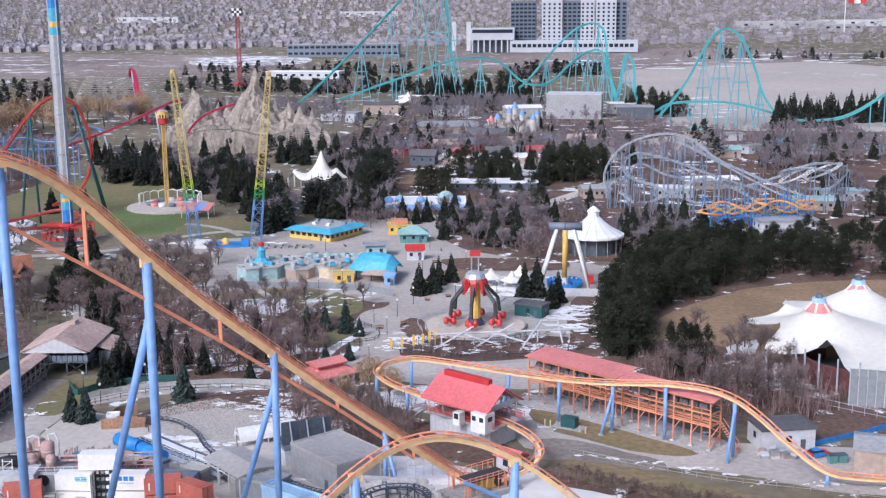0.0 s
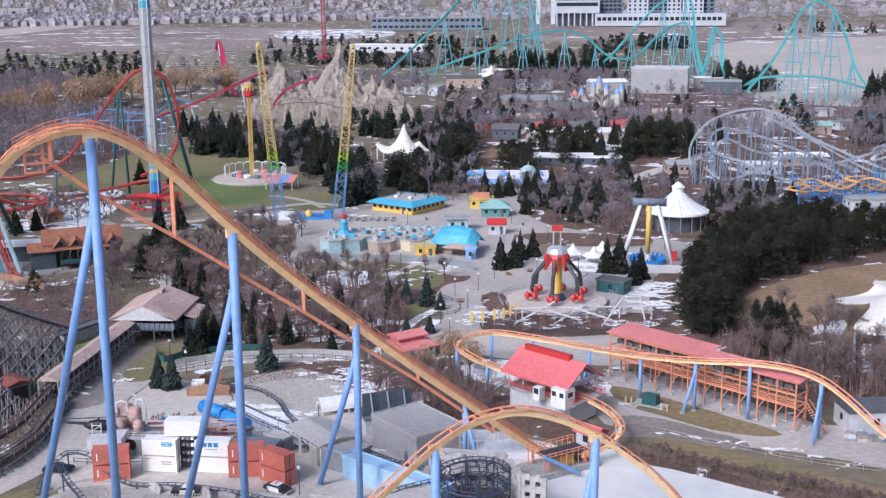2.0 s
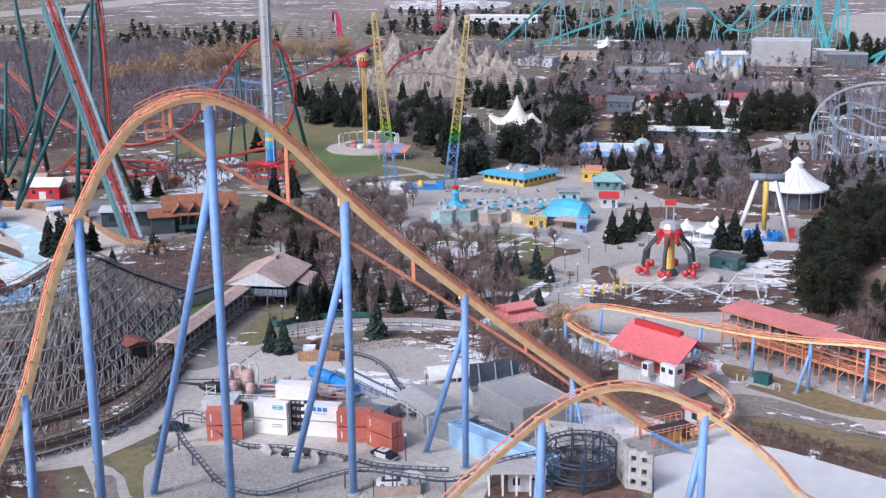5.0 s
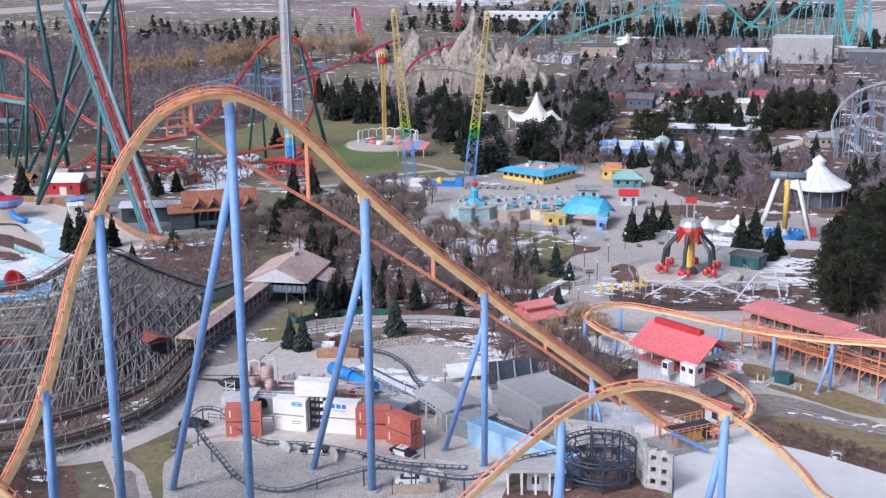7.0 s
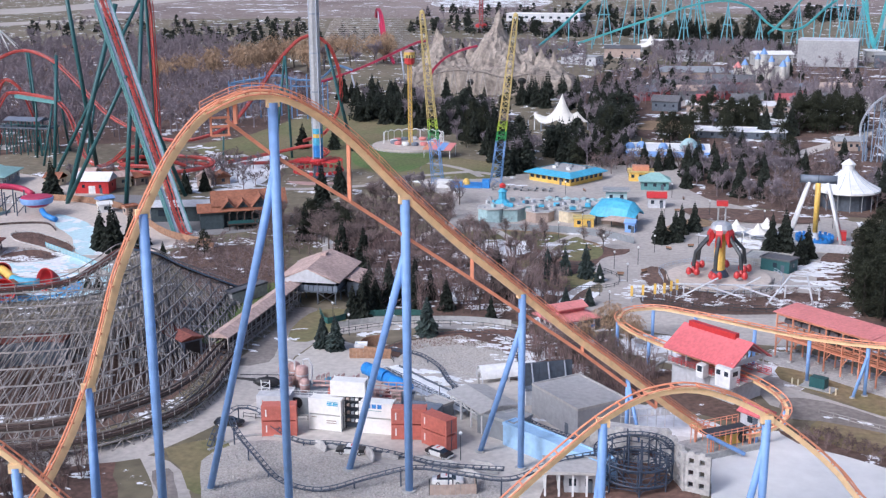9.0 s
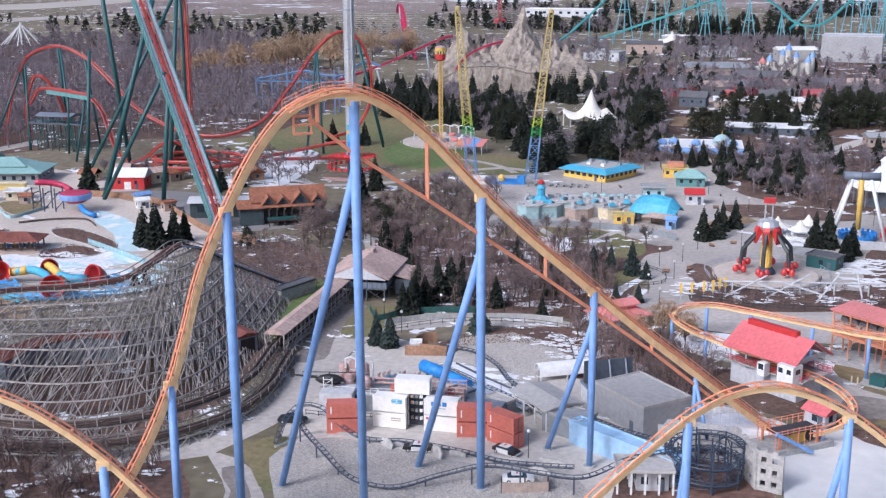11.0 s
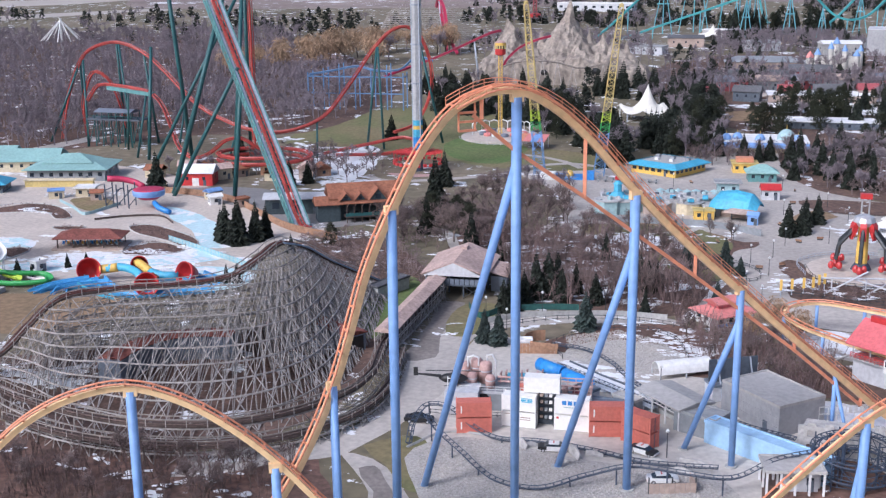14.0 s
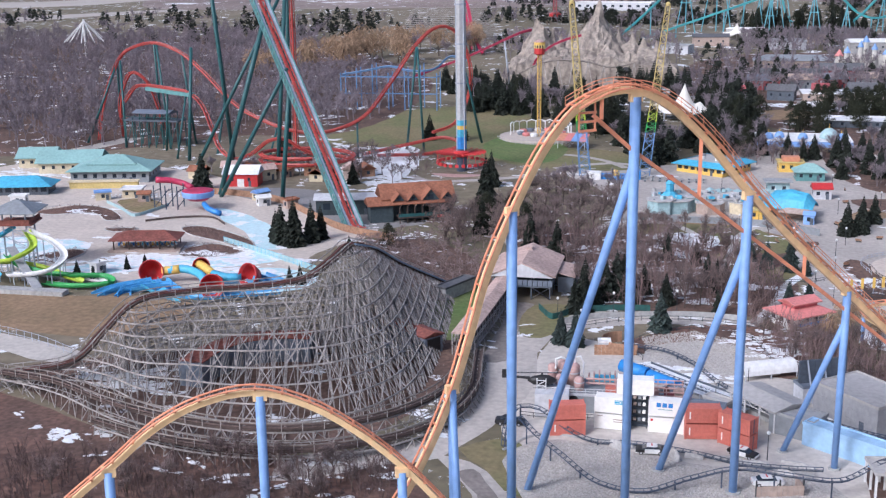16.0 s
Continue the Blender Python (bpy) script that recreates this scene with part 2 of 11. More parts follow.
gb.inputs["Base Color"].default_value, gb.inputs["Roughness"].default_value = (0.03, 0.04, 0.055, 1), 0.08
M["glass"] = g


# ---- builders ----
def rise(y):
    """Height of the ground: level in the park, rising gently to the north."""
    return 1.36 * math.log1p(math.exp(min((y - 430) / 40.0, 60))) + 0.0000045 * max(0, y - 1600) ** 2 if y < 2600 else 0.034 * (y - 430) + 0.0000045 * (y - 1600) ** 2


class Mesh:
    """Collects vertices and faces for one mesh."""

    def __init__(self):
        self.v, self.f = [], []

    def add(self, verts, faces):
        k = len(self.v)
        self.v += [tuple(p) for p in verts]
        self.f += [tuple(i + k for i in f) for f in faces]
        return self

    def box(self, c, size, rz=0.0):
        a, b, h = size[0] / 2, size[1] / 2, size[2] / 2
        co, si = math.cos(radians(rz)), math.sin(radians(rz))
        pts = [(c[0] + x * co - y * si, c[1] + x * si + y * co, c[2] + z) for z in (-h, h) for x, y in ((-a, -b), (a, -b), (a, b), (-a, b))]
        return self.add(pts, [(3, 2, 1, 0), (4, 5, 6, 7), (0, 1, 5, 4), (1, 2, 6, 5), (2, 3, 7, 6), (3, 0, 4, 7)])

    def beam(self, p, q, w, h=None):
        p, q = Vector(p), Vector(q)
        d = (q - p).normalized()
        s = d.cross(Vector((0, 0, 1)))
        s = s.normalized() if s.length > 0.01 else Vector((1, 0, 0))
        u = s.cross(d)
        s, u = s * w / 2, u * (h or w) / 2
        pts = [e + a for e in (p, q) for a in (-s - u, s - u, s + u, -s + u)]
        return self.add(pts, [(3, 2, 1, 0), (4, 5, 6, 7), (0, 1, 5, 4), (1, 2, 6, 5), (2, 3, 7, 6), (3, 0, 4, 7)])

    def cyl(self, p, q, r1, r2=None, n=10):
        r2 = r1 if r2 is None else r2
        p, q = Vector(p), Vector(q)
        d = (q - p).normalized()
        s = d.cross(Vector((0, 0, 1)))
        s = s.normalized() if s.length > 0.01 else Vector((1, 0, 0))
        u = s.cross(d)
        ring = [s * math.cos(2 * math.pi * i / n) + u * math.sin(2 * math.pi * i / n) for i in range(n)]
        pts = [p + a * r1 for a in ring] + [q + a * r2 for a in ring]
        return self.add(pts, [(i, (i + 1) % n, n + (i + 1) % n, n + i) for i in range(n)] + [tuple(range(n))[::-1], tuple(range(n, 2 * n))])

    def sweep(self, rows, close=False, caps=True):
        """A skin over equal-sized rings."""
        n = len(rows[0])
        fs = [(i * n + j, i * n + (j + 1) % n, (i + 1) * n + (j + 1) % n, (i + 1) * n + j) for i in range(len(rows) - 1) for j in range(n)]
        if close:
            k = len(rows) - 1
            fs += [(k * n + j, k * n + (j + 1) % n, (j + 1) % n, j) for j in range(n)]
        elif caps:
            fs += [tuple(range(n))[::-1], tuple(range((len(rows) - 1) * n, len(rows) * n))]
        return self.add([p for r in rows for p in r], fs)

    def tube(self, path, r, n=6, close=False):
        rows = []
        for i, p in enumerate(path):
            a, b = path[max(i - 1, 0)], path[min(i + 1, len(path) - 1)]
            d = (Vector(b) - Vector(a)).normalized()
            s = d.cross(Vector((0, 0, 1)))
            s = s.normalized() if s.length > 0.02 else Vector((1, 0, 0))
            u = s.cross(d)
            rows.append([Vector(p) + (s * math.cos(2 * math.pi * k / n) + u * math.sin(2 * math.pi * k / n)) * r for k in range(n)])
        return self.sweep(rows, close)

    def prism(self, plan, z0, z1):
        n = len(plan)
        return self.add([(x, y, z0) for x, y in plan] + [(x, y, z1) for x, y in plan],
                        [(i, (i + 1) % n, n + (i + 1) % n, n + i) for i in range(n)] + [tuple(range(n))[::-1], tuple(range(n, 2 * n))])

    def dome(self, c, r, h, n=12, m=5):
        rows = [[(c[0] + r * math.cos(a) * math.cos(2 * math.pi * k / n), c[1] + r * math.cos(a) * math.sin(2 * math.pi * k / n), c[2] + h * math.sin(a)) for k in range(n)]
                for a in [math.pi / 2 * i / m * 0.98 for i in range(m + 1)]]
        return self.sweep(rows)

    def lathe(self, c, profile, n=16):
        rows = [[(c[0] + r * math.cos(2 * math.pi * k / n), c[1] + r * math.sin(2 * math.pi * k / n), c[2] + z) for k in range(n)] for r, z in profile]
        return self.sweep(rows)


def make(name, mb, material, smooth=False):
    me = bpy.data.meshes.new(name)
    me.from_pydata([tuple(p) for p in mb.v], [], mb.f)
    me.materials.append(M[material] if isinstance(material, str) else material)
    if smooth:
        me.polygons.foreach_set("use_smooth", [True] * len(me.polygons))
    me.update()
    return new(name, me)


def part(name, mb, material, parent, label="", smooth=False, kind=""):
    ob = make(name, mb, material, smooth)
    ob.parent = parent
    return tagged(ob, label, kind=kind)


def thing(name, label, category, group="", at=(0, 0, 0), rz=0.0):
    ob = new(name)
    ob.matrix_basis = pose(at[0], at[1], at[2], 0, 0, rz)
    ob.empty_display_size = 0.5
    return tagged(ob, label, category, group)


def ground_thing(name, mb, material, label, category="ground", kind="structure", smooth=False):
    return tagged(make(name, mb, material, smooth), label, category, kind=kind)


def curve(pts, step=1.5, close=False):
    """Points along a smooth curve through pts, about a step apart."""
    P = [Vector(p) for p in pts]
    n = len(P)
    out = []
    for i in range(n if close else n - 1):
        if close:
            p0, p1, p2, p3 = P[i - 1], P[i], P[(i + 1) % n], P[(i + 2) % n]
        else:
            p1, p2 = P[i], P[i + 1]
            p0, p3 = P[i - 1] if i else p1 * 2 - p2, P[i + 2] if i + 2 < n else p2 * 2 - p1
        k = max(2, int((p2 - p1).length / step))
        t1, t2 = (p1 - p0).length ** 0.5 + 1e-6, (p2 - p1).length ** 0.5 + 1e-6
        t3 = (p3 - p2).length ** 0.5 + 1e-6
        m1 = ((p1 - p0) / t1 - (p2 - p0) / (t1 + t2) + (p2 - p1) / t2) * t2
        m2 = ((p2 - p1) / t2 - (p3 - p1) / (t2 + t3) + (p3 - p2) / t3) * t2
        for j in range(k):
            s = j / k
            out.append(p1 * (2 * s ** 3 - 3 * s ** 2 + 1) + m1 * (s ** 3 - 2 * s ** 2 + s) + p2 * (3 * s ** 2 - 2 * s ** 3) + m2 * (s ** 3 - s ** 2))
    if not close:
        out.append(P[-1])
    return out


def frames_on(path, banks=None):
    """Place, side and up at each point of a path; banks: degrees at even shares of it."""
    out, n = [], len(path)
    last = None
    for i, p in enumerate(path):
        d = (path[min(i + 1, n - 1)] - path[max(i - 1, 0)]).normalized()
        s = Vector((d.y, -d.x, 0))
        if s.length < 0.12 and last is not None:
            s = last.copy()
        s = (s - d * s.dot(d)).normalized()
        if last is not None and s.dot(last) < 0:
            s = -s
        last = s
        u = s.cross(d)
        if banks is not None:
            x = i / max(1, n - 1) * (len(banks) - 1)
            k = min(int(x), len(banks) - 2)
            a = radians(banks[k] + (banks[k + 1] - banks[k]) * (x - k))
            s, u = s * math.cos(a) + u * math.sin(a), u * math.cos(a) - s * math.sin(a)
        out.append((p, s, u))
    return out


def steel_track(owner, pts, spine_mat, rail_mat, gauge=1.5, rail=0.16, spine=(0.85, 0.95), drop=0.75, step=1.5, banks=None, tie=2.4, box=True):
    """Two tubular rails on ties over a box or tube spine; returns the frames."""
    path = curve(pts, step)
    fr = frames_on(path, banks)
    w, h = spine[0] / 2, spine[1] / 2
    sp = Mesh()
    if box:
        sp.sweep([[p - u * drop + s * a + u * b for a, b in ((-w, -h), (w, -h), (w, h), (-w, h))] for p, s, u in fr])
    else:
        sp.sweep([[p - u * drop + (s * math.cos(k * math.pi / 4) + u * math.sin(k * math.pi / 4)) * w for k in range(8)] for p, s, u in fr])
    part("spine", sp, spine_mat, owner, smooth=not box)
    for side in (-1, 1):
        part("rail", Mesh().sweep([[p + s * side * gauge / 2 + (s * math.cos(k * math.pi / 3) + u * math.sin(k * math.pi / 3)) * rail for k in range(6)] for p, s, u in fr]), rail_mat, owner)
    ties, gone = Mesh(), 0.0
    for i in range(1, len(fr)):
        gone += (fr[i][0] - fr[i - 1][0]).length
        if gone >= tie:
            gone = 0.0
            p, s, u = fr[i]
            ties.beam(p + s * gauge / 2, p - u * drop * 0.8, 0.18)
            ties.beam(p - s * gauge / 2, p - u * drop * 0.8, 0.18)
            ties.beam(p - s * gauge / 2, p + s * gauge / 2, 0.14)
    if ties.v:
        part("tie_run", ties, rail_mat, owner, kind="stuff")
    return fr


def column(owner, top, base, r, material, name="support_column", n=10, foot=True, top_r=0.92):
    c = part(name, Mesh().cyl(base, top, r, r * top_r, n), material, owner, smooth=True)
    if foot:
        part("footing", Mesh().cyl((base[0], base[1], base[2] - 0.3), (base[0], base[1], base[2] + 0.35), r * 1.9, n=8), "concrete", c)
    return c


def outline(pts, wobble=0.0, step=4.0, seed=1):
    """A smooth closed outline in plan, with small irregularities."""
    ring = curve([(x, y, 0) for x, y in pts], step, True)
    return [(p.x + wobble * noise.noise((p.x * 0.13, p.y * 0.13, seed)), p.y + wobble * noise.noise((p.x * 0.13, p.y * 0.13, seed + 7))) for p in ring]


def patch(name, pts, material, label, lift=0.03, wobble=0.8, category="ground", step=4.0, smooth=True, kind="structure"):
    """A thin layer lying on the ground."""
    ring = outline(pts, wobble, step, len(pts)) if smooth else pts
    bm = bmesh.new()
    vs = [bm.verts.new((x, y, rise(y) + lift)) for x, y in ring]
    f = bm.faces.new(vs)
    if f.normal.z < 0 or f.calc_area() and (f.normal_update() or f.normal.z < 0):
        f.normal_flip()
    if max(y for _, y in ring) > 380:
        bmesh.ops.triangulate(bm, faces=bm.faces)
    me = bpy.data.meshes.new(name)
    bm.to_mesh(me)
    bm.free()
    me.materials.append(M[material])
    return tagged(new(name, me), label, category, kind=kind)


# ---- the ground ----
xs = sorted({*range(-3600, -800, 200), *range(-800, 801, 40), *range(1000, 3601, 200)})
ys = sorted({*range(-500, 300, 50), *range(300, 800, 20), *range(800, 2000, 60), *range(2000, 4901, 120)})
gm = Mesh()
gm.add([(x, y, rise(y)) for y in ys for x in xs],
       [(j * len(xs) + i, j * len(xs) + i + 1, (j + 1) * len(xs) + i + 1, (j + 1) * len(xs) + i) for j in range(len(ys) - 1) for i in range(len(xs) - 1)])
ground_thing("ground", gm, "meadow", "brown winter ground of dead grass and soil", smooth=True)

patch("pavement_park", [(-70, 330), (-30, 330), (-36, 318), (-30, 300), (-20, 285), (-22, 262), (-8, 262), (30, 268), (40, 300), (50, 330), (48, 352), (52, 370), (24, 384), (10, 398), (2, 440), (-4, 470), (-20, 470), (-60, 430), (-95, 415), (-80, 385), (-72, 350)], "paving", "grey paved midway of the amusement park", 0.04)
patch("pavement_yard", [(-81, 188), (-78, 175), (-72, 174), (-60, 172), (-48, 169), (-28, 166), (-20, 160), (-6, 160), (-2, 186), (-6, 204), (-30, 214), (-42, 220), (-58, 224), (-64, 228), (-76, 232), (-79, 215)], "pale_road", "pale concrete service yard", 0.045)
patch("road_service", [(-112, 163), (-104, 167.5), (-97.5, 169.5), (-91.2, 176.3), (-88.4, 184), (-87.2, 197), (-88.5, 212), (-90, 228), (-87, 243), (-84, 249), (-66, 251), (-40, 252), (-34, 246), (-60, 243), (-76, 234), (-79, 220), (-77.5, 201), (-79.7, 190), (-83.9, 177), (-88.5, 167), (-96.5, 163), (-104, 158), (-113, 154)], "worn_road", "pale worn concrete service road", 0.055)
patch("drive_front", [(-89.5, 168.5), (-83, 166.5), (-77, 159.5), (-73, 152), (-72, 146), (-78, 146), (-80.5, 155), (-85, 162)], "worn_road", "worn drive beside the stone bank", 0.07)
patch("drive_snow", [(-84.5, 163), (-82, 164.4), (-79, 160), (-76, 154), (-76, 148), (-78, 148), (-80, 155)], "dark_gravel", "dark muddy ruts along the drive", 0.09)
patch("rock_bank", [(-78, 172), (-74, 158), (-66, 148), (-30, 146), (-24, 160), (-30, 172), (-48, 172), (-60, 176), (-70, 178)], "rock_fill", "bank of grey broken stone", 0.12)
patch("rock_bed", [(-58.2, 221), (-55.4, 229.3), (-46.5, 233.7), (-37.4, 230.6), (-30.3, 221.9), (-31.7, 215.8), (-41.9, 210.4), (-50.1, 211.7)], "rock_fill", "bed of grey broken stone", 0.14)
patch("woodland_floor", [(-96, 330), (-70, 326), (-38, 312), (-32, 300), (-24, 284), (-26, 262), (-32, 254), (-62, 252), (-76, 256), (-80, 284), (-98, 300)], "leaf_litter", "brown leaf litter under bare shrubs", 0.06)
patch("wild_field", [(-260, 172), (-190, 184), (-170, 178), (-140, 164), (-122, 161), (-108, 163), (-95, 168), (-90, 160), (-84, 148), (-90, 100), (-180, 90), (-270, 120)], "field_litter", "rough field of reddish-brown dead growth", 0.05)
patch("lawn_tower", [(-150, 448), (-120, 432), (-96, 436), (-92, 452), (-104, 462), (-128, 466), (-160, 500), (-176, 480)], "lawn", "green winter lawn round the towers", 0.06)
patch("lawn_pavilion", [(-104.5, 226), (-107.5, 249), (-107.5, 266), (-103, 274), (-98.5, 268), (-97, 250), (-97, 226)], "green_lawn", "green winter lawn beside the covered ramp", 0.11)
patch("lawn_slope", [(-84.4, 231), (-84.4, 253), (-76, 254), (-76, 243), (-79.6, 230)], "lawn", "dull green winter lawn", 0.1)
patch("lawn_front", [(-86, 171), (-80.5, 176.5), (-76.6, 176), (-72.6, 166.3), (-72.9, 156), (-76, 158), (-80.4, 164.9)], "lawn", "patch of worn grass by the drive", 0.1)
patch("grass_hill_floor", [(40, 256), (42, 288), (52, 312), (66, 330), (96, 346), (140, 352), (200, 350), (220, 300), (180, 240), (120, 215), (92, 212), (60, 224), (44, 240)], "brown_grass", "dry brown grass slope", 0.05)
patch("slope_litter", [(42, 262), (49, 272), (56, 284), (68, 278), (76, 270), (84, 262), (92, 232), (90, 216), (70, 214), (58, 224), (50, 240)], "leaf_litter", "orange-brown leaf litter under bare trees", 0.09)
patch("coaster_floor", [(-182, 192), (-160, 206), (-130, 222), (-124, 246), (-108, 264), (-96, 240), (-94, 200), (-100, 178), (-112, 164), (-124, 160), (-145, 166), (-165, 178)], "leaf_litter", "dark soil under the timber coaster", 0.06)
patch("slide_bank", [(-235, 246), (-200, 242), (-170, 244), (-160, 232), (-170, 216), (-186, 214), (-235, 228)], "brown_grass", "brown grass bank below the slides", 0.06)
patch("field_road", [(-240, 212), (-200, 206), (-176, 198), (-172, 203), (-190, 211), (-240, 222)], "pale_road", "pale lane beside the timber coaster", 0.08)
patch("ride_bed", [(-7, 290), (0, 281), (9, 278.5), (20, 281), (26, 288), (36, 284), (38, 274), (20, 268), (0, 266), (-10, 272)], "leaf_litter", "brown planted bed round the arm ride", 0.08)
patch("west_garden", [(-54.2, 327.8), (-52, 341.6), (-36.9, 331.6), (-31.6, 335.7), (-24.6, 329.2), (-18.7, 323.7), (-14.9, 324.8), (-16.3, 318.3), (-20.2, 315.3), (-22.4, 308.6), (-24.1, 300.9), (-21.6, 293.7), (-23.6, 286.2), (-28.3, 280.8), (-31.2, 269), (-44.7, 268.3)], "field_litter", "brown winter garden beside the midway", 0.062)
patch("garden_bank", [(-56.4, 351.1), (-47.7, 348.2), (-31.6, 336.4), (-23.1, 327.8), (-24.1, 322.1), (-36.7, 330.1), (-43.6, 328.3), (-54.9, 332.2)], "brown_grass", "brown grass bank below the screen fence", 0.075)
patch("garden_green", [(-36.8, 324.3), (-31.2, 331.8), (-23.7, 326.3), (-22, 316.6), (-25.8, 309.7), (-32.6, 310.7)], "lawn", "worn green lawn with spruces", 0.085)
patch("garden_green_low", [(-44.4, 306.2), (-37.6, 307.8), (-35.5, 295.4), (-35, 286), (-40.9, 297.5)], "lawn", "small green lawn by the garden path", 0.085)
patch("garden_snow", [(-54, 326.3), (-46.6, 329), (-42.4, 324), (-42.7, 315.6), (-47.5, 311.3), (-52.2, 315.1)], "snow", "wide patch of old snow in the garden", 0.11)
patch("ring_bed", [(-10.8, 299.1), (-8.5, 306.7), (-5.2, 304.4), (-3.1, 294.7), (3.7, 285.9), (13.8, 282.1), (19.8, 282.4), (24.2, 293.8), (23.6, 280.4), (13.5, 274.6), (-0.5, 277), (-7.8, 285.3)], "leaf_litter", "brown planted bed along the arm ride paving", 0.085)
patch("spruce_lawn", [(-35.5, 293), (-27.9, 295.8), (-23.4, 299.7), (-21.9, 292.5), (-24.4, 285.5), (-31.2, 279.5), (-33.8, 283.8)], "lawn", "green lawn round garden spruces", 0.095)
patch("garden_lawn", [(-64, 338), (-30, 336), (-28, 326), (-36, 320), (-62, 326)], "lawn", "worn lawn before the play house", 0.09)
patch("plaza_bed", [(2, 352), (10, 360), (4, 368), (-6, 352), (-8, 336), (0, 342)], "brown_grass", "dry grass island on the midway", 0.09)
patch("brown_bed", [(0, 380), (40, 378), (40, 366), (6, 366)], "leaf_litter", "clipped brown hedge bed", 0.3)
patch("verge", [(23.8, 204.1), (33.7, 200.2), (43.2, 193.5), (50.6, 188.3), (62, 180), (52, 178), (37.5, 186.3), (25.7, 193), (21.5, 199)], "dull_grass", "dull olive grass verge above the pond", 0.13)
patch("verge_shed", [(19, 232), (26.1, 227), (36.3, 217.9), (48, 206), (44.5, 204.7), (35, 208.2), (26.2, 217), (18.6, 224.3)], "dull_grass", "olive grass strip by the train shed", 0.12)
patch("road_lower", [(15, 221), (25.1, 216.6), (34.9, 208.4), (48.3, 206.4), (56.3, 212), (66, 210), (100, 203), (100, 186), (66, 189), (52.7, 196.6), (33.9, 201.8), (24, 206), (15.5, 210)], "worn_road", "pale worn service road", 0.09)
patch("gravel_shed", [(24.6, 241.4), (40, 228.4), (54, 213.4), (56, 209), (50.5, 205), (42, 211), (30, 223), (16.6, 235), (16, 239)], "concrete_pale", "pale dusty concrete strip under the train shed", 0.1, step=6.0)
patch("pond_ice", [(-11.6, 205.6), (-5.9, 205.9), (0.3, 202.5), (5.3, 199.8), (9.1, 196.7), (17.8, 198.1), (23.8, 195.8), (26.7, 191.9), (32.6, 188.7), (38.1, 186.0), (64, 172), (56, 150), (30, 136), (10, 140), (4, 156), (4.1, 168.1), (4.0, 178.8), (1.9, 185.1), (-3.8, 189.0), (-9.4, 193.0), (-12.1, 204.4)], "ice", "frozen pale grey pond", 0.1, 0.4, category="pond")
patch("pond_snow", [(-11, 205), (-6, 205), (0, 202), (5, 199), (8, 196.5), (4, 193), (-3, 192.5), (-9, 196)], "snow", "snow lying on the pond below the lift", 0.13)
patch("wet_road", [(18.4, 214.4), (26.1, 213.5), (35.1, 206.6), (40.9, 202.3), (40.2, 197.9), (32.4, 200.7), (24.1, 204.1), (18.3, 204.5)], "dark_gravel", "dark wet middle of the service road", 0.15)
patch("pond_bank", [(16, 199), (24, 196), (38, 189), (54, 181), (70, 172), (66, 168), (50, 175), (36, 183), (26, 189), (19, 193)], "leaf_litter", "bank of reddish dead reeds by the pond", 0.11)
patch("park_lawn", [(-150, 440), (-110, 428), (-80, 418), (-60, 425), (-66, 445), (-90, 460), (-120, 455)], "lawn", "green lawn round the tower rides", 0.05)
patch("lawn_yonder", [(-190, 440), (-150, 445), (-130, 470), (-120, 520), (-150, 560), (-190, 540), (-205, 480)], "lawn", "dull green lawn under the coaster", 0.05)
patch("waterpark_deck", [(-330, 330), (-300, 410), (-230, 395), (-200, 372), (-165, 345), (-140, 318), (-150, 290), (-150, 262), (-180, 250), (-230, 262), (-280, 280), (-330, 300)], "sand_paving", "pale empty water-park deck", 0.05)
patch("barn_yard", [(-210, 366), (-180, 372), (-150, 344), (-128, 330), (-150, 318), (-165, 336), (-190, 352)], "tarmac", "dark asphalt plaza", 0.08)
patch("parking_lot", [(153, 917), (180, 1150), (240, 1240), (380, 1260), (470, 1100), (520, 900), (420, 800), (330, 716), (200, 706), (146, 740)], "lot", "huge empty tan parking lot", 0.08, category="parking lot")
patch("show_street", [(-10, 620), (30, 640), (80, 640), (140, 690), (150, 640), (90, 600), (20, 590)], "paving", "paved street of the themed village", 0.05)
patch("field_earth", [(-600, 1120), (-330, 1110), (-190, 1120), (-150, 1200), (-170, 1380), (-300, 1420), (-640, 1440)], "far_earth", "bare brown building land", 0.1)
patch("field_snow", [(-262, 1260), (-190, 1250), (-150, 1270), (-160, 1370), (-270, 1380)], "far_slush", "snowy vacant field", 0.16)
patch("hospital_ground", [(20, 1200), (140, 1150), (260, 1200), (420, 1280), (460, 1420), (300, 1480), (40, 1500)], "far_earth", "churned earth round the hospital", 0.12)
patch("motorway", [(-1500, 1210), (-760, 1205), (-690, 1290), (-640, 1440), (-560, 1700), (-430, 1900), (-360, 1900), (-480, 1690), (-560, 1440), (-610, 1280), (-690, 1150), (-800, 1120), (-1500, 1120)], "lot", "wide grey motorway", 0.14)
patch("slip_road", [(-720, 980), (-600, 1080), (-560, 1100), (-540, 1085), (-590, 1050), (-700, 940)], "lot", "grey slip road", 0.14)
patch("wave_pool", [(-258, 288), (-238, 294.8), (-220.4, 292.2), (-215.2, 285.2), (-217.4, 277.4), (-223.5, 270.3), (-236, 264), (-256, 268)], "pool_floor", "drained pale blue wave pool with snow", 0.09, category="pool")
patch("lazy_river", [(-200, 340.4), (-191, 336), (-176.6, 322.5), (-163.4, 304), (-159, 294), (-166, 292), (-179, 311), (-192, 325)], "pool_floor", "snow-covered drained river pool", 0.1, category="pool")
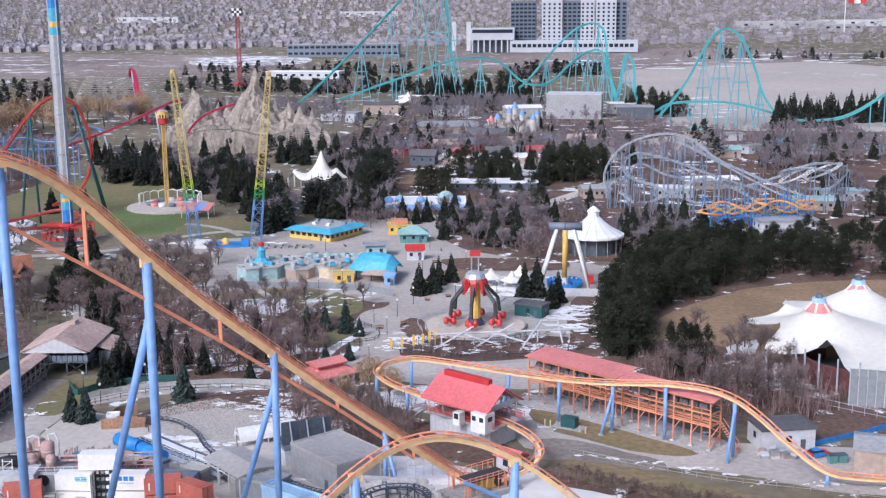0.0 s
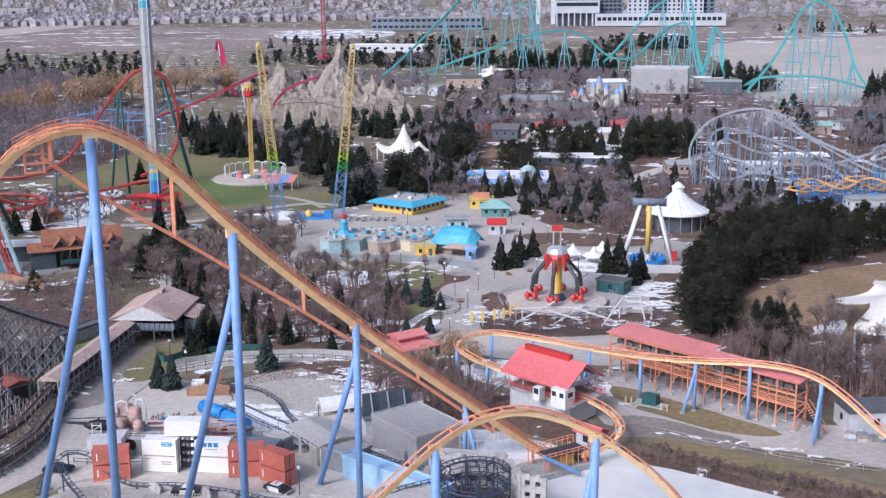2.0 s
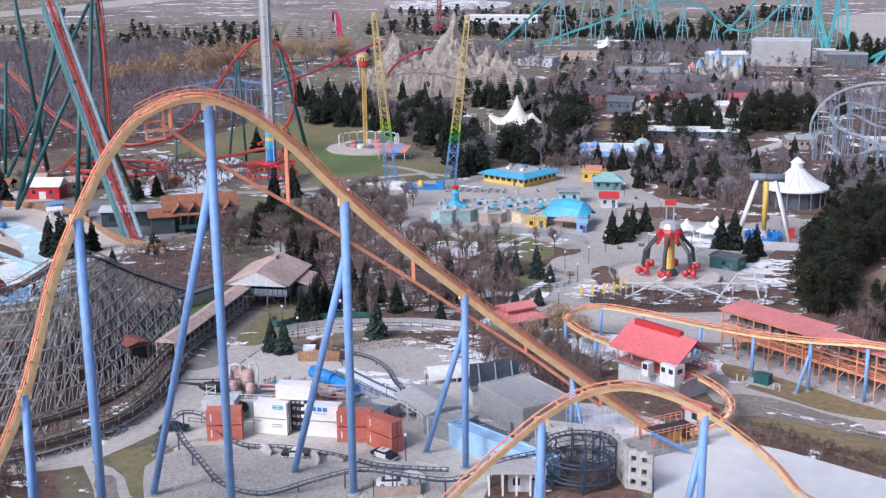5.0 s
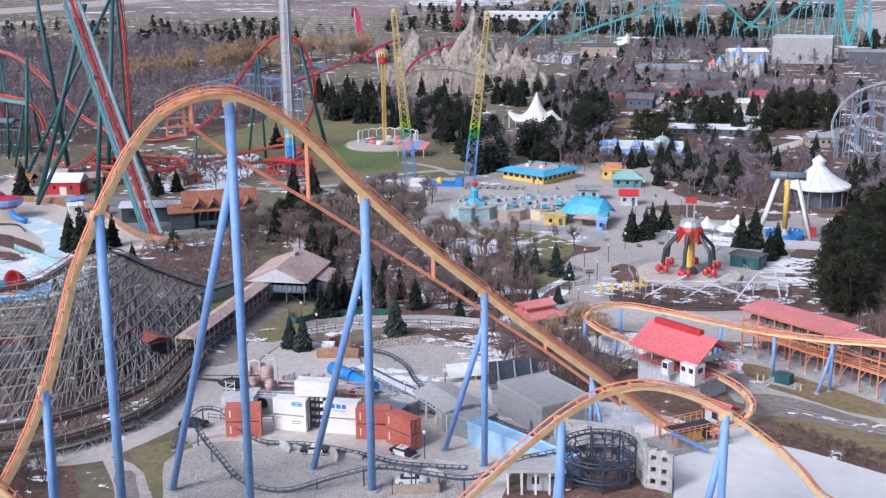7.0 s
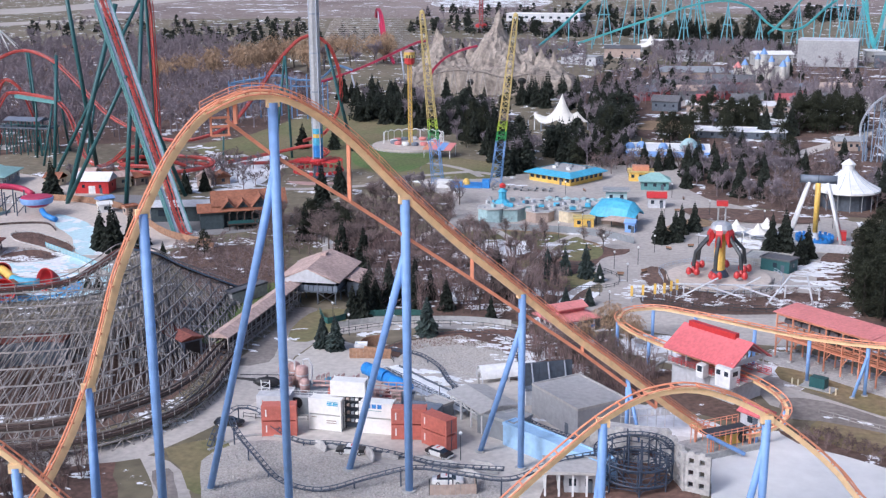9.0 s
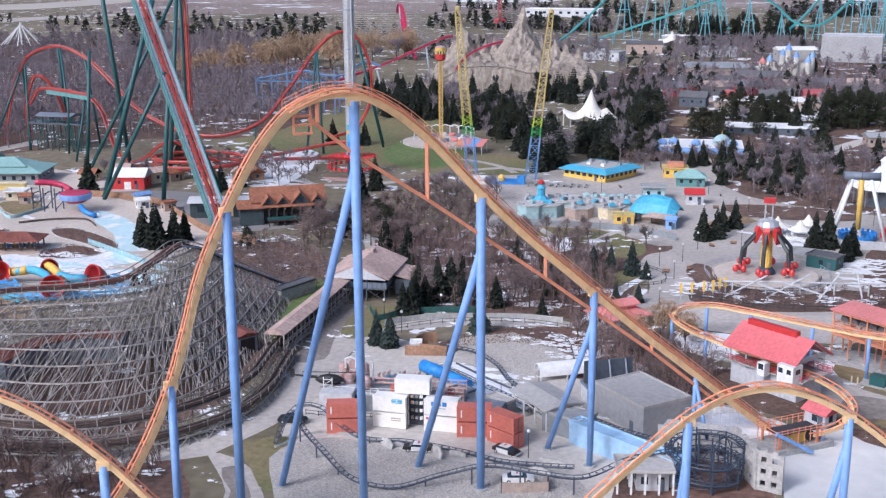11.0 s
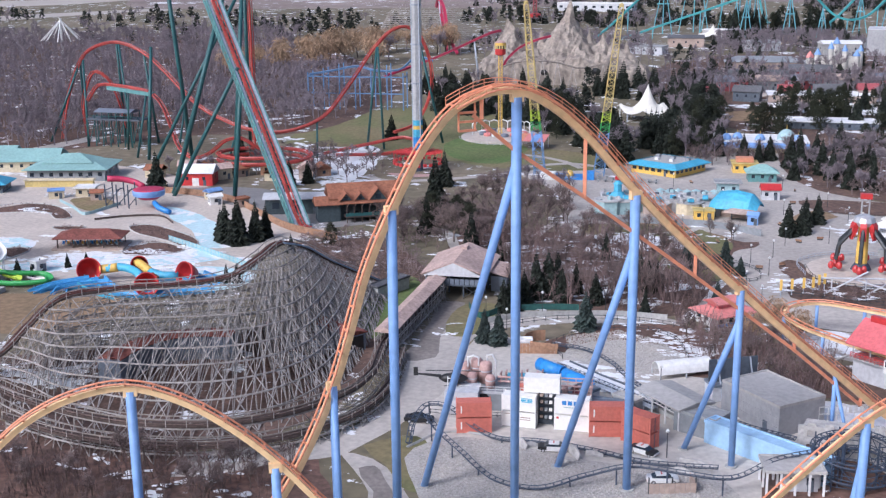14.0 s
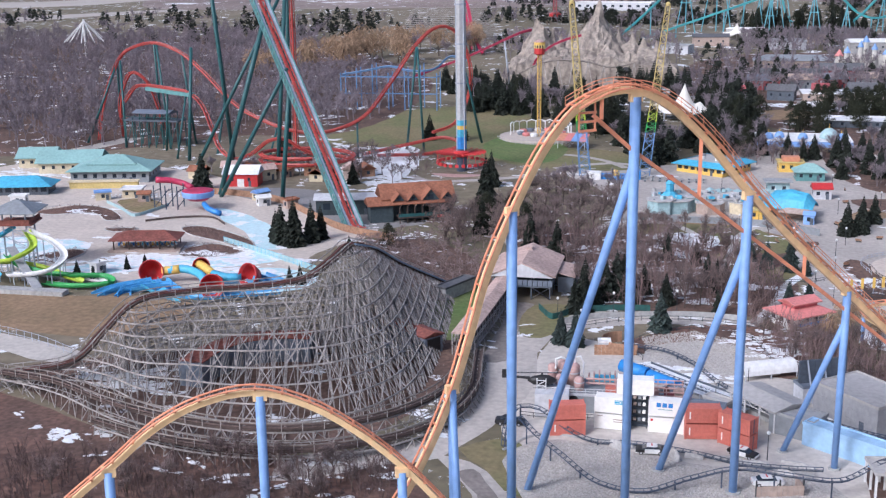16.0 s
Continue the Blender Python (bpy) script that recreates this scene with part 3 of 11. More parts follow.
patch("river_bend", [(-213.3, 264), (-201.2, 273), (-184.7, 282.7), (-162.3, 288.7), (-157, 282), (-170, 272), (-189.7, 265.6), (-205.6, 256.4)], "pool_floor", "drained pale blue river channel", 0.11, category="pool")
patch("slide_plaza", [(-172, 262), (-158, 274), (-142, 268), (-143, 256), (-152, 251)], "pool_floor", "snowy splash pool below the funnels", 0.12, category="pool")
patch("river_upper", [(-262, 322), (-250, 318), (-236, 324), (-222, 321), (-216, 338), (-219, 340), (-224, 326), (-238, 329), (-252, 325), (-264, 328)], "pool_floor", "narrow drained river channel", 0.11, category="pool")
patch("woods_floor", [(-640, 800), (-530, 480), (-330, 415), (-290, 430), (-250, 470), (-205, 480), (-190, 520), (-196, 640), (-270, 760), (-340, 850)], "leaf_litter", "brown leaf litter under the bare woods", 0.06)
patch("village_ground", [(-60, 690), (-40, 560), (10, 480), (60, 440), (180, 440), (250, 600), (240, 700), (150, 760), (-20, 770)], "leaf_litter", "brown winter ground among the far streets", 0.03)
patch("tent_snow", [(69.7, 276), (79, 283), (76, 272), (71, 256), (73, 247), (70, 246), (67.6, 253), (69.5, 266)], "snow", "snow lying along the tent edge", 0.13)
patch("ride_lawn", [(-128.5, 448), (-120, 462), (-95, 452), (-77, 443), (-84, 428), (-96, 420), (-118, 427)], "lawn", "green winter lawn by the round deck", 0.075)
patch("garden_ground", [(8, 398), (24, 386), (44, 378), (80, 380), (92, 440), (60, 484), (10, 488), (-2, 452)], "leaf_litter", "brown litter under the garden trees", 0.07)
patch("bed_ground", [(-64, 226), (-58, 236), (-48, 244), (-34, 246), (-26, 232), (-30, 214), (-42, 220), (-58, 224)], "field_litter", "brown ground round the stone bed", 0.065)


def strip(name, pts, width, material, label, lift):
    """A path of even width lying on the ground."""
    line = curve([(x, y, 0) for x, y in pts], 2.0)
    rows = []
    for p, s, u in frames_on(line):
        rows.append([p + s * k * width / 2 * (1 + 0.12 * noise.noise((p.x * 0.3, p.y * 0.3, k))) for k in (-1, 1)])
    for r in rows:
        for q in r:
            q.z = rise(q.y) + lift
    m = Mesh().add([q for r in rows for q in r], [(2 * i, 2 * i + 1, 2 * i + 3, 2 * i + 2) for i in range(len(rows) - 1)])
    if (m.v[1][0] - m.v[0][0]) * (m.v[2][1] - m.v[0][1]) - (m.v[1][1] - m.v[0][1]) * (m.v[2][0] - m.v[0][0]) < 0:
        m.f = [f[::-1] for f in m.f]
    return ground_thing(name, m, material, label, "path")


strip("woods_road", [(-300, 432), (-292, 452), (-286, 476), (-284, 505), (-290, 540)], 9.0, "pale_road", "pale service road through the bare woods", 0.12)
strip("path_garden", [(-77, 320), (-74, 336), (-63, 347), (-53.8, 338), (-46.8, 319), (-53.8, 304), (-63, 308)], 2.6, "pale_road", "pale garden path through bare shrubs", 0.1)
strip("path_wood", [(-29, 344), (-36, 328), (-40.4, 296), (-44.4, 279), (-54, 271), (-64, 262)], 2.4, "pale_road", "pale path through the bare thicket", 0.1)
strip("path_lodge", [(-116, 330), (-104, 322), (-98, 306), (-92, 290), (-96, 278)], 3.0, "pale_road", "pale path from the lodge to the pavilion", 0.1)
strip("path_bank", [(-36, 246), (-30, 262), (-26, 280), (-20, 292)], 2.6, "snowy_road", "snowy path down to the kiosk", 0.1)
strip("path_tower", [(-150, 400), (-142, 392), (-128, 394), (-112, 402), (-96, 412), (-84, 416)], 4.0, "paving", "paved path round the swing tower", 0.1)
strip("path_deck", [(-132, 462), (-126, 452), (-110, 448), (-96, 446), (-82, 436), (-74, 424)], 3.0, "paving", "paved path to the round deck", 0.11)
strip("path_tents", [(-100, 420), (-80, 432), (-66, 428), (-56, 430), (-30, 436)], 3.6, "paving", "paved path behind the restaurant", 0.11)
patch("pavilion_lane", [(-89.6, 213), (-89.6, 227.3), (-90, 240), (-90.4, 254), (-84.8, 254), (-84.9, 240), (-85.2, 228), (-83.6, 216)], "dark_gravel", "dark gravel lane running under the pavilion", 0.085)
patch("loop_ground", [(-12, 247), (4, 246), (15, 235), (25, 228), (17, 214), (8, 222), (-2, 229), (-12, 236)], "snowy_road", "grey gravel and snow inside the station loop", 0.075)
patch("queue_ground", [(-16, 268), (0, 264), (20, 265), (36, 272), (34, 256), (24, 246), (10, 246), (-10, 252)], "worn_road", "worn paving of the ride queue", 0.07)
patch("station_bank", [(-16, 212), (-8, 224), (2, 226), (12, 212), (17, 203), (15, 198), (4, 203), (-6, 207)], "leaf_litter", "dark soil bank below the station", 0.08)
patch("shrub_ground", [(-142, 302), (-128, 312), (-112, 300), (-100, 280), (-96, 264), (-112, 260), (-128, 276)], "leaf_litter", "brown ground under shrubs by the lodge", 0.07)
patch("helix_ground", [(-18, 184), (-3, 185), (1, 181), (2.6, 169), (3, 150), (-18, 150)], "field_litter", "brown dirt under the helix", 0.09)
patch("pine_floor", [(33.9, 271), (37.3, 264.5), (44.6, 262), (50, 271.9), (57.5, 302.4), (68.7, 317.7), (80.4, 329), (91.1, 337.5), (103, 342.8), (117, 346.5), (165, 354), (182, 390), (120, 398), (88, 396), (64, 378), (50, 350), (36, 320)], "leaf_litter", "needle litter under the pine belt", 0.09)
patch("snow_plaza", [(-4, 590), (10, 606), (30, 608), (46, 596), (44, 580), (24, 578), (4, 580)], "far_slush", "snowy plaza among the far streets", 0.1)
patch("lawn_brown", [(-30, 548), (-10, 562), (2, 556), (0, 540), (-20, 536)], "brown_grass", "brown lawn by the far plaza", 0.1)


strip("carousel_road", [(2, 452), (16.4, 456.5), (33.9, 466.4), (51.6, 495.7), (73.3, 526.5), (84, 548)], 7.0, "pale_road", "pale paved street behind the carousel", 0.13)
patch("slush_lot", [(1, 577), (19, 560), (69, 570), (75, 600), (20, 603)], "snowy_road", "slushy pale lot behind the pines", 0.12)
patch("swing_lawn", [(-134, 470), (-123.5, 487), (-100, 462), (-106.5, 428), (-125, 437)], "green_lawn", "bright green lawn beside the swing ride", 0.14)
patch("snow_bank", [(-175, 450), (-168, 460), (-160, 452), (-151, 411), (-153, 391), (-165, 409)], "snow", "broad bank of old snow beside the dive coaster", 0.16, 2.5)

# ---- the orange hyper coaster ----
LIFT_AT, LIFT_ALONG = Vector((-57.4, 151.8, 0)), Vector((0.812, 0.583, 0))


def on_lift(s, z):
    p = LIFT_AT + LIFT_ALONG * s
    return (p.x, p.y, z)


hyper = thing("roller_coaster", "tall orange steel coaster on slender blue columns", "roller coaster")
crest_profile = [(75, 0.9), (69.4, 5.2), (60, 12.8), (47, 23.3), (37, 31.9), (28, 39.6), (19.6, 47.6), (11.5, 56.0), (5.8, 60.6), (1.2, 62.9), (-2.2, 63.4), (-5.5, 62.9), (-9.5, 61.2), (-14, 56.5), (-18.5, 49.0), (-22.7, 40.2), (-25.2, 32.3), (-27.7, 25.0), (-32.2, 15.8), (-37, 9.0), (-44, 4.0), (-56, 2.2)]
steel_track(hyper, [on_lift(*p) for p in crest_profile], "spine_orange", "rail_orange", gauge=1.5, rail=0.15, spine=(0.78, 0.95), tie=2.2)
HILL_AT, HILL_ALONG = Vector((-98.5, 117, 0)), Vector((0.928, 0.372, 0))
hill = [(-40, 5), (-31, 11.5), (-24.5, 18), (-18, 23.3), (-13, 27.5), (-7.5, 30.2), (-0.8, 31.2), (5.6, 29.0), (12, 24.6), (17.5, 19.4), (23.5, 12.5), (30, 6.5), (38, 3.2)]
rhill = [(-22, 5.5), (-13.5, 13.2), (-6.3, 19), (0.5, 23.8), (5.7, 26), (11.4, 26.5), (17, 25), (23.5, 21.6), (30.5, 16.3), (35.6, 11.5), (39.7, 6.8), (46, 3.0)]
back_run = [(*(HILL_AT + HILL_ALONG * s).xy, z) for s, z in hill] + [(-46, 133, 2.6)] + [(-11 + 0.90 * s, 142 + 0.43 * s, z) for s, z in rhill]
steel_track(hyper, back_run, "spine_orange", "rail_orange", gauge=1.4, rail=0.13, spine=(0.6, 0.7), tie=2.2)
station_run = [(100, 184, 3), (82.9, 188.2, 2.5), (72.6, 189.2, 2.6), (66.7, 190.3, 3.3), (61.4, 194.5, 6.6), (57.1, 199.4, 10.0), (53.7, 204.5, 11.7), (49.7, 209.4, 12.0), (42.8, 213.4, 11.8), (33.4, 218.0, 10.6), (23.5, 223.8, 9.6), (13.8, 231.3, 8.8), (2.3, 240.4, 8.0), (-6.6, 245.8, 7.4), (-12.0, 244.0, 7.0), (-13.8, 238.7, 6.7), (-10.7, 232.1, 6.3), (-3.6, 224.7, 6.0), (5, 217.2, 5.6), (13.2, 209.9, 5.0), (16.9, 203.2, 4.6), (17.5, 197.2, 4.2), (15.1, 192.2, 3.6), (10, 190.2, 2.4), (3.5, 195.5, 0.9)]
steel_track(hyper, station_run, "spine_orange", "rail_orange", gauge=1.5, rail=0.13, spine=(0.55, 0.6), drop=0.65, tie=2.0)

# columns: each with its raking leg
def hyper_support(top, base, legs):
    r = 0.62 if top[2] > 40 else 0.52 if top[2] > 18 else 0.32
    column(hyper, top, (top[0], top[1], 0), r, "column_blue", top_r=1.18)
    for foot, joint in legs:
        column(hyper, joint, foot, r * 0.9, "column_blue", "raking_leg", top_r=1.12)
    if top[2] > 18:
        d = LIFT_ALONG * 1.3 if top[0] > -80 and top[0] < -15 else HILL_ALONG * 1.2
        part("saddle", Mesh().beam(Vector(top) - d * 0.7, Vector(top) + d * 0.7, 0.8, 1.2), "spine_orange", hyper)


hyper_support(on_lift(0, 61.6), None, [((-72.6, 158.2, 0), on_lift(0, 52.5))])
hyper_support(on_lift(19.3, 46.4), None, [((-53.1, 169.0, 0), on_lift(19.3, 38.5))])
hyper_support(on_lift(38.9, 29.6), None, [((-33.4, 179.9, 0), on_lift(38.9, 24.5))])
hyper_support(on_lift(59.0, 12.6), None, [((-6.6, 183.6, 0), on_lift(59.0, 11.8))])
hyper_support(on_lift(-18.4, 47.9), None, [])
hyper_support(on_lift(-27.2, 24.8), None, [((-77.6, 131.5, 0), on_lift(-27.2, 23.5))])
hyper_support((-98.8, 116.9, 30.0), None, [])
hyper_support((-115.6, 110.2, 21.8), None, [])
hyper_support((-83.2, 123.1, 18.6), None, [((-80.5, 119.5, 0), (-83.2, 123.1, 16.0))])
hyper_support((-11.0, 142.0, 22.4), None, [((-12.6, 145.5, 0), (-11.0, 142.0, 17))])
hyper_support((10.2, 152.1, 20.4), None, [((7.2, 153.0, 0), (10.2, 152.1, 17))])
hyper_support((42.8, 213.2, 10.6), None, [])
hyper_support((53.7, 204.0, 10.6), None, [((51.8, 201.0, 0), (53.7, 204.0, 9))])
hyper_support((66.7, 190.3, 2.2), None, [])
hyper_support((33.4, 218, 9.5), None, [((31.0, 216.4, 0), (33.4, 218, 8.0))])
hyper_support((23.5, 223.8, 8.5), None, [])
hyper_support((13.8, 231.3, 7.7), None, [((12.2, 230.2, 0), (13.8, 231.3, 6))])
hyper_support((2.3, 240.4, 6.9), None, [])
hyper_support((-6.6, 245.8, 6.3), None, [])
hyper_support((-13.8, 238.7, 5.6), None, [])
hyper_support((-7, 228.2, 5.2), None, [])
hyper_support((17.2, 198.5, 3.6), None, [])
hyper_support((12.0, 190.6, 2.2), None, [])

# chain return trough under the lift, with its hangers, and the lift walkway
chain = [on_lift(-6.5, 59.6), on_lift(-0.5, 54.6), on_lift(5.9, 50.2), on_lift(10.8, 46.9), on_lift(30.2, 32.9), on_lift(50.0, 18.2), on_lift(64.8, 6.2)]
tr = Mesh()
for a, b in zip(chain, chain[1:]):
    tr.beam(a, b, 0.4, 0.5)
part("chain_trough", tr, "beam_orange", hyper, "straight orange return trough")
for s, z0, z1 in ((10.8, 46.9, 55.6), (30.2, 32.9, 36.6), (50.0, 18.2, 20.2), (64.8, 6.2, 8.0), (-5.2, 59.0, 62)):
    part("hanger", Mesh().beam(on_lift(s, z0), on_lift(s, z1), 0.5), "beam_orange", hyper)
crest_box = Mesh()
for s in (-8.6, -6.2):
    crest_box.beam(on_lift(s, 57.6), on_lift(s, 61.4), 0.25)
for z in (57.6, 58.8, 60.0):
    crest_box.beam(on_lift(-8.6, z), on_lift(-6.0, z), 0.3)
part("motor_platform", crest_box, "beam_orange", hyper)
side = Vector((0.583, -0.812, 0))
lift_line = curve([Vector(on_lift(*p)) for p in crest_profile[:13]], 2.0)
for k in (-1, 1):
    off = side * k * 1.75
    deck, posts, hand = Mesh(), Mesh(), Mesh()
    deck.sweep([[p + off + side * x + Vector((0, 0, z)) for x, z in ((-0.38, -0.42), (0.38, -0.42), (0.38, -0.3), (-0.38, -0.3))] for p in lift_line])
    hand.tube([p + off * 1.2 + Vector((0, 0, 0.75)) for p in lift_line], 0.06, 4)
    part("mid_rail", Mesh().tube([p + off * 1.2 + Vector((0, 0, 0.25)) for p in lift_line], 0.05, 4), "rail_orange", hyper)
    for a in lift_line:
        posts.beam(a + off * 1.2 - Vector((0, 0, 0.35)), a + off * 1.2 + Vector((0, 0, 0.75)), 0.08)
    part("walkway", deck, "rail_orange", hyper)
    part("handrail", hand, "rail_orange", hyper)
    part("baluster_run", posts, "rail_orange", hyper, kind="stuff")


# ---- the wooden coaster ----
def timber_turn(owner, up, foot, levels, bent=3.0):
    """Bents of timber that stand under a track and lean out to a line on the ground."""
    U, F = [], []
    fine_u, fine_f = [curve([Vector(p) for p in line], 0.5) for line in (up, foot)]

    def cut(line, ctrl):
        """Index of the curve's point nearest each control point."""
        return [min(range(len(line)), key=lambda i: (line[i] - Vector(c)).length) for c in ctrl]
    cu, cf = cut(fine_u, up), cut(fine_f, foot)
    for j in range(len(up) - 1):
        k = max(1, round(max((Vector(foot[j + 1]) - Vector(foot[j])).length, (Vector(up[j + 1]) - Vector(up[j])).length * 0.8) / bent))
        for i in range(k + (j == len(up) - 2)):
            U.append(fine_u[round(cu[j] + (cu[j + 1] - cu[j]) * i / k)])
            F.append(fine_f[round(cf[j] + (cf[j + 1] - cf[j]) * i / k)])
    n = len(U) - 1
    posts, ledgers, braces = Mesh(), Mesh(), Mesh()
    last, rows = None, []
    for i in range(n + 1):
        a, b = U[i], F[i]
        h = a.z
        inner = Vector((a.x, a.y, 0))
        outer = Vector((b.x, b.y, 0))
        if i % 4 == 0:
            posts.beam(inner, a, 0.10)
        posts.beam(outer, a, 0.085)
        row = []
        for k in range(levels + 1):
            z = k * h / levels if h < 3 else min(h, k * (1.5 if levels > 8 else 2.1))
            f = z / max(h, 0.1)
            p = outer.lerp(inner, f)
            p.z = z
            q = Vector((inner.x, inner.y, z))
            row.append((p, q))
            if k and z < h - 0.2:
                ledgers.beam(p, q, 0.12)
        for f in (() if i % 3 else (0.35, 0.7)):
            m = outer.lerp(inner, f)
            posts.beam(m, Vector((m.x, m.y, h * f)), 0.085)
        if last:
            for k in range(levels + 1):
                if row[k][0].z < h - 0.1 or k == 0:
                    if k:
                        ledgers.beam(last[k][0], row[k][0], 0.15, 0.30)
                        ledgers.beam(last[k][1], row[k][1], 0.13)
                    if k < levels and (i + k) % 3 == 0:
                        braces.beam(last[k][0], row[k + 1][0], 0.12)
                    if k < levels and (i + k) % 3 == 1:
                        braces.beam(row[k][0], last[k + 1][1], 0.12)
                    if k < levels and (i + k) % 6 == 2:
                        braces.beam(row[k][1], last[k + 1][1], 0.12)
        if i % 2 == 0:
            braces.beam(outer, Vector((inner.x, inner.y, h * 0.8)), 0.13)
        last = row
        rows.append(row)
        if levels > 8 and i > 7 and i > n * 0.42:
            braces.beam(rows[i - 7][0][0], a, 0.11)
        if i >= 3 and i % 3 == 0 and levels > 5:
            for k in range(0, levels - 2, 3):
                if row[k + 3][0].z < h + 1.5:
                    braces.beam(rows[i - 3][k][0], row[k + 3][0], 0.13)
                    braces.beam(row[k][0], rows[i - 3][k + 3][0], 0.13)
    part("post_lattice", posts, "post_timber", owner, kind="stuff")
    part("ledger_lattice", ledgers, "old_timber", owner, kind="stuff")
    part("brace_lattice", braces, "old_timber", owner, kind="stuff")


def timber_track(owner, pts, width=2.6, bed="dark_timber", steel="dark_rust"):
    path = curve([Vector(p) for p in pts], 1.6)
    fr = frames_on(path)
    part("track_bed", Mesh().sweep([[p + s * a * width / 2 + Vector((0, 0, b)) for a, b in ((-1, -0.55), (1, -0.55), (1, -0.12), (-1, -0.12))] for p, s, u in fr]), bed, owner)
    for k in (-1, 1):
        part("rail", Mesh().sweep([[p + s * (k * 0.55 + a) + Vector((0, 0, b)) for a, b in ((-0.12, -0.1), (0.12, -0.1), (0.12, 0.12), (-0.12, 0.12))] for p, s, u in fr]), steel, owner)
        part("handrail", Mesh().sweep([[p + s * (k * width / 2 + a) + Vector((0, 0, b)) for a, b in ((-0.06, 0.75), (0.06, 0.75), (0.06, 0.95), (-0.06, 0.95))] for p, s, u in fr]), "old_timber" if steel == "dark_rust" else "post_timber", owner)
    posts = Mesh()
    for p, s, u in fr[::2]:
        for k in (-1, 1):
            posts.beam(p + s * k * width / 2 - Vector((0, 0, 0.5)), p + s * k * width / 2 + Vector((0, 0, 0.95)), 0.12)
    part("baluster_run", posts, "old_timber", owner, kind="stuff")


wooden = thing("wooden_coaster", "weathered grey timber coaster with a dense lattice", "roller coaster")
wood_up = [(-178, 184, 3.0), (-166, 189.1, 4.5), (-162.1, 194.4, 9), (-157.6, 200, 13.6), (-147.7, 208.2, 14), (-137.3, 212.8, 14), (-128.5, 218.5, 14.6), (-124.9, 227.0, 16.6), (-123.1, 235.1, 18), (-120, 241.5, 15.6), (-116.3, 247.9, 11), (-108.4, 260.6, 3)]
wood_foot = [(-177.5, 181, 0), (-166, 184.0, 0), (-157, 182.5, 0), (-146, 175.5, 0), (-135, 170, 0), (-123, 167, 0), (-111, 170, 0), (-103, 178, 0), (-98.5, 190, 0), (-98, 205, 0), (-99.5, 225, 0), (-103, 252, 0)]
timber_turn(wooden, wood_up, wood_foot, 13, 2.3)
timber_track(wooden, wood_up)
part("drop_walkway", Mesh().sweep([[p + s * (1.5 + a) + Vector((0, 0, b)) for a, b in ((-0.45, -0.3), (0.45, -0.3), (0.45, 0.1), (-0.45, 0.1))] for p, s, u in frames_on(curve([Vector(q) for q in wood_up[8:]], 1.6))]), "steel_blue_grey", wooden, "blue-grey metal walkway")
wood_low = [(-215, 192, 4), (-178.5, 182.7, 4), (-164.2, 179.6, 4), (-148.5, 170.7, 4.6), (-135.7, 165.4, 5), (-122.6, 163.2, 5), (-109.3, 165.3, 5), (-99.0, 172.6, 5), (-92.4, 183.5, 5), (-91.0, 194, 4.6), (-92.6, 205, 3.6), (-94.2, 216.6, 2.9), (-93.5, 232, 2.6), (-92.4, 257, 2.6)]
timber_track(wooden, wood_low, 1.8, "dark_timber", "track_plank")
low_foot = [(x + 1.6, y - 4.0, 0) if y < 180 else (x + 3.4, y - 1.0, 0) for x, y, z in wood_low]
timber_turn(wooden, wood_low, low_foot, 3, 2.4)
wood_outer = [(-150, 167.4, 2.4), (-136.2, 162.2, 2.6), (-122.4, 159.8, 2.8), (-108, 161.8, 2.8), (-96.6, 169.4, 2.6), (-89.4, 181.4, 2.4), (-87.8, 194, 2.2), (-89.2, 206, 2.0), (-90.6, 216, 1.8)]
timber_track(wooden, wood_outer, 1.8, "dark_timber", "track_plank")
timber_turn(wooden, wood_outer, [(x + 0.8, y - 2.2, 0) if y < 180 else (x + 1.8, y - 0.6, 0) for x, y, z in wood_outer], 2, 2.0)
inner_up = [(x + 3.0, y + 3.0, z * 0.82) for x, y, z in wood_up[2:10]]
inner_foot = [(x + 2.5, y + 9.0, 0) for x, y, z in wood_up[2:10]]
timber_turn(wooden, inner_up, inner_foot, 6, 3.2)


# ---- buildings ----
def roof_mesh(kind, w, d, h, rh, over):
    """A roof with thickness over a w x d plan; the ridge runs along x."""
    a, b, t = w / 2 + over, d / 2 + over, 0.25
    if kind == "flat":
        m = Mesh().box((0, 0, h + t / 2), (2 * a, 2 * b, t))
        for x, y, sx, sy in ((0, b - 0.12, 2 * a, 0.24), (0, -b + 0.12, 2 * a, 0.24), (a - 0.12, 0, 0.24, 2 * b - 0.5), (-a + 0.12, 0, 0.24, 2 * b - 0.5)):
            m.box((x, y, h + t + 0.12), (sx, sy, 0.24))
        return m
    k = a if kind == "gable" else max(0.2, a - b)
    drop = rh * over / max(b, 0.1)
    low = [(-a, -b), (a, -b), (a, b), (-a, b)]
    pts = [(x, y, h - drop * 0.6) for x, y in low] + [(x, y, h - drop * 0.6 + t) for x, y in low] + [(-k, 0, h + rh), (k, 0, h + rh), (-k, 0, h + rh - t), (k, 0, h + rh - t)]
    return Mesh().add(pts, [(4, 5, 9, 8), (6, 7, 8, 9), (5, 6, 9), (7, 4, 8), (1, 0, 10, 11), (3, 2, 11, 10), (2, 1, 11), (0, 3, 10), (0, 1, 5, 4), (1, 2, 6, 5), (2, 3, 7, 6), (3, 0, 4, 7)])


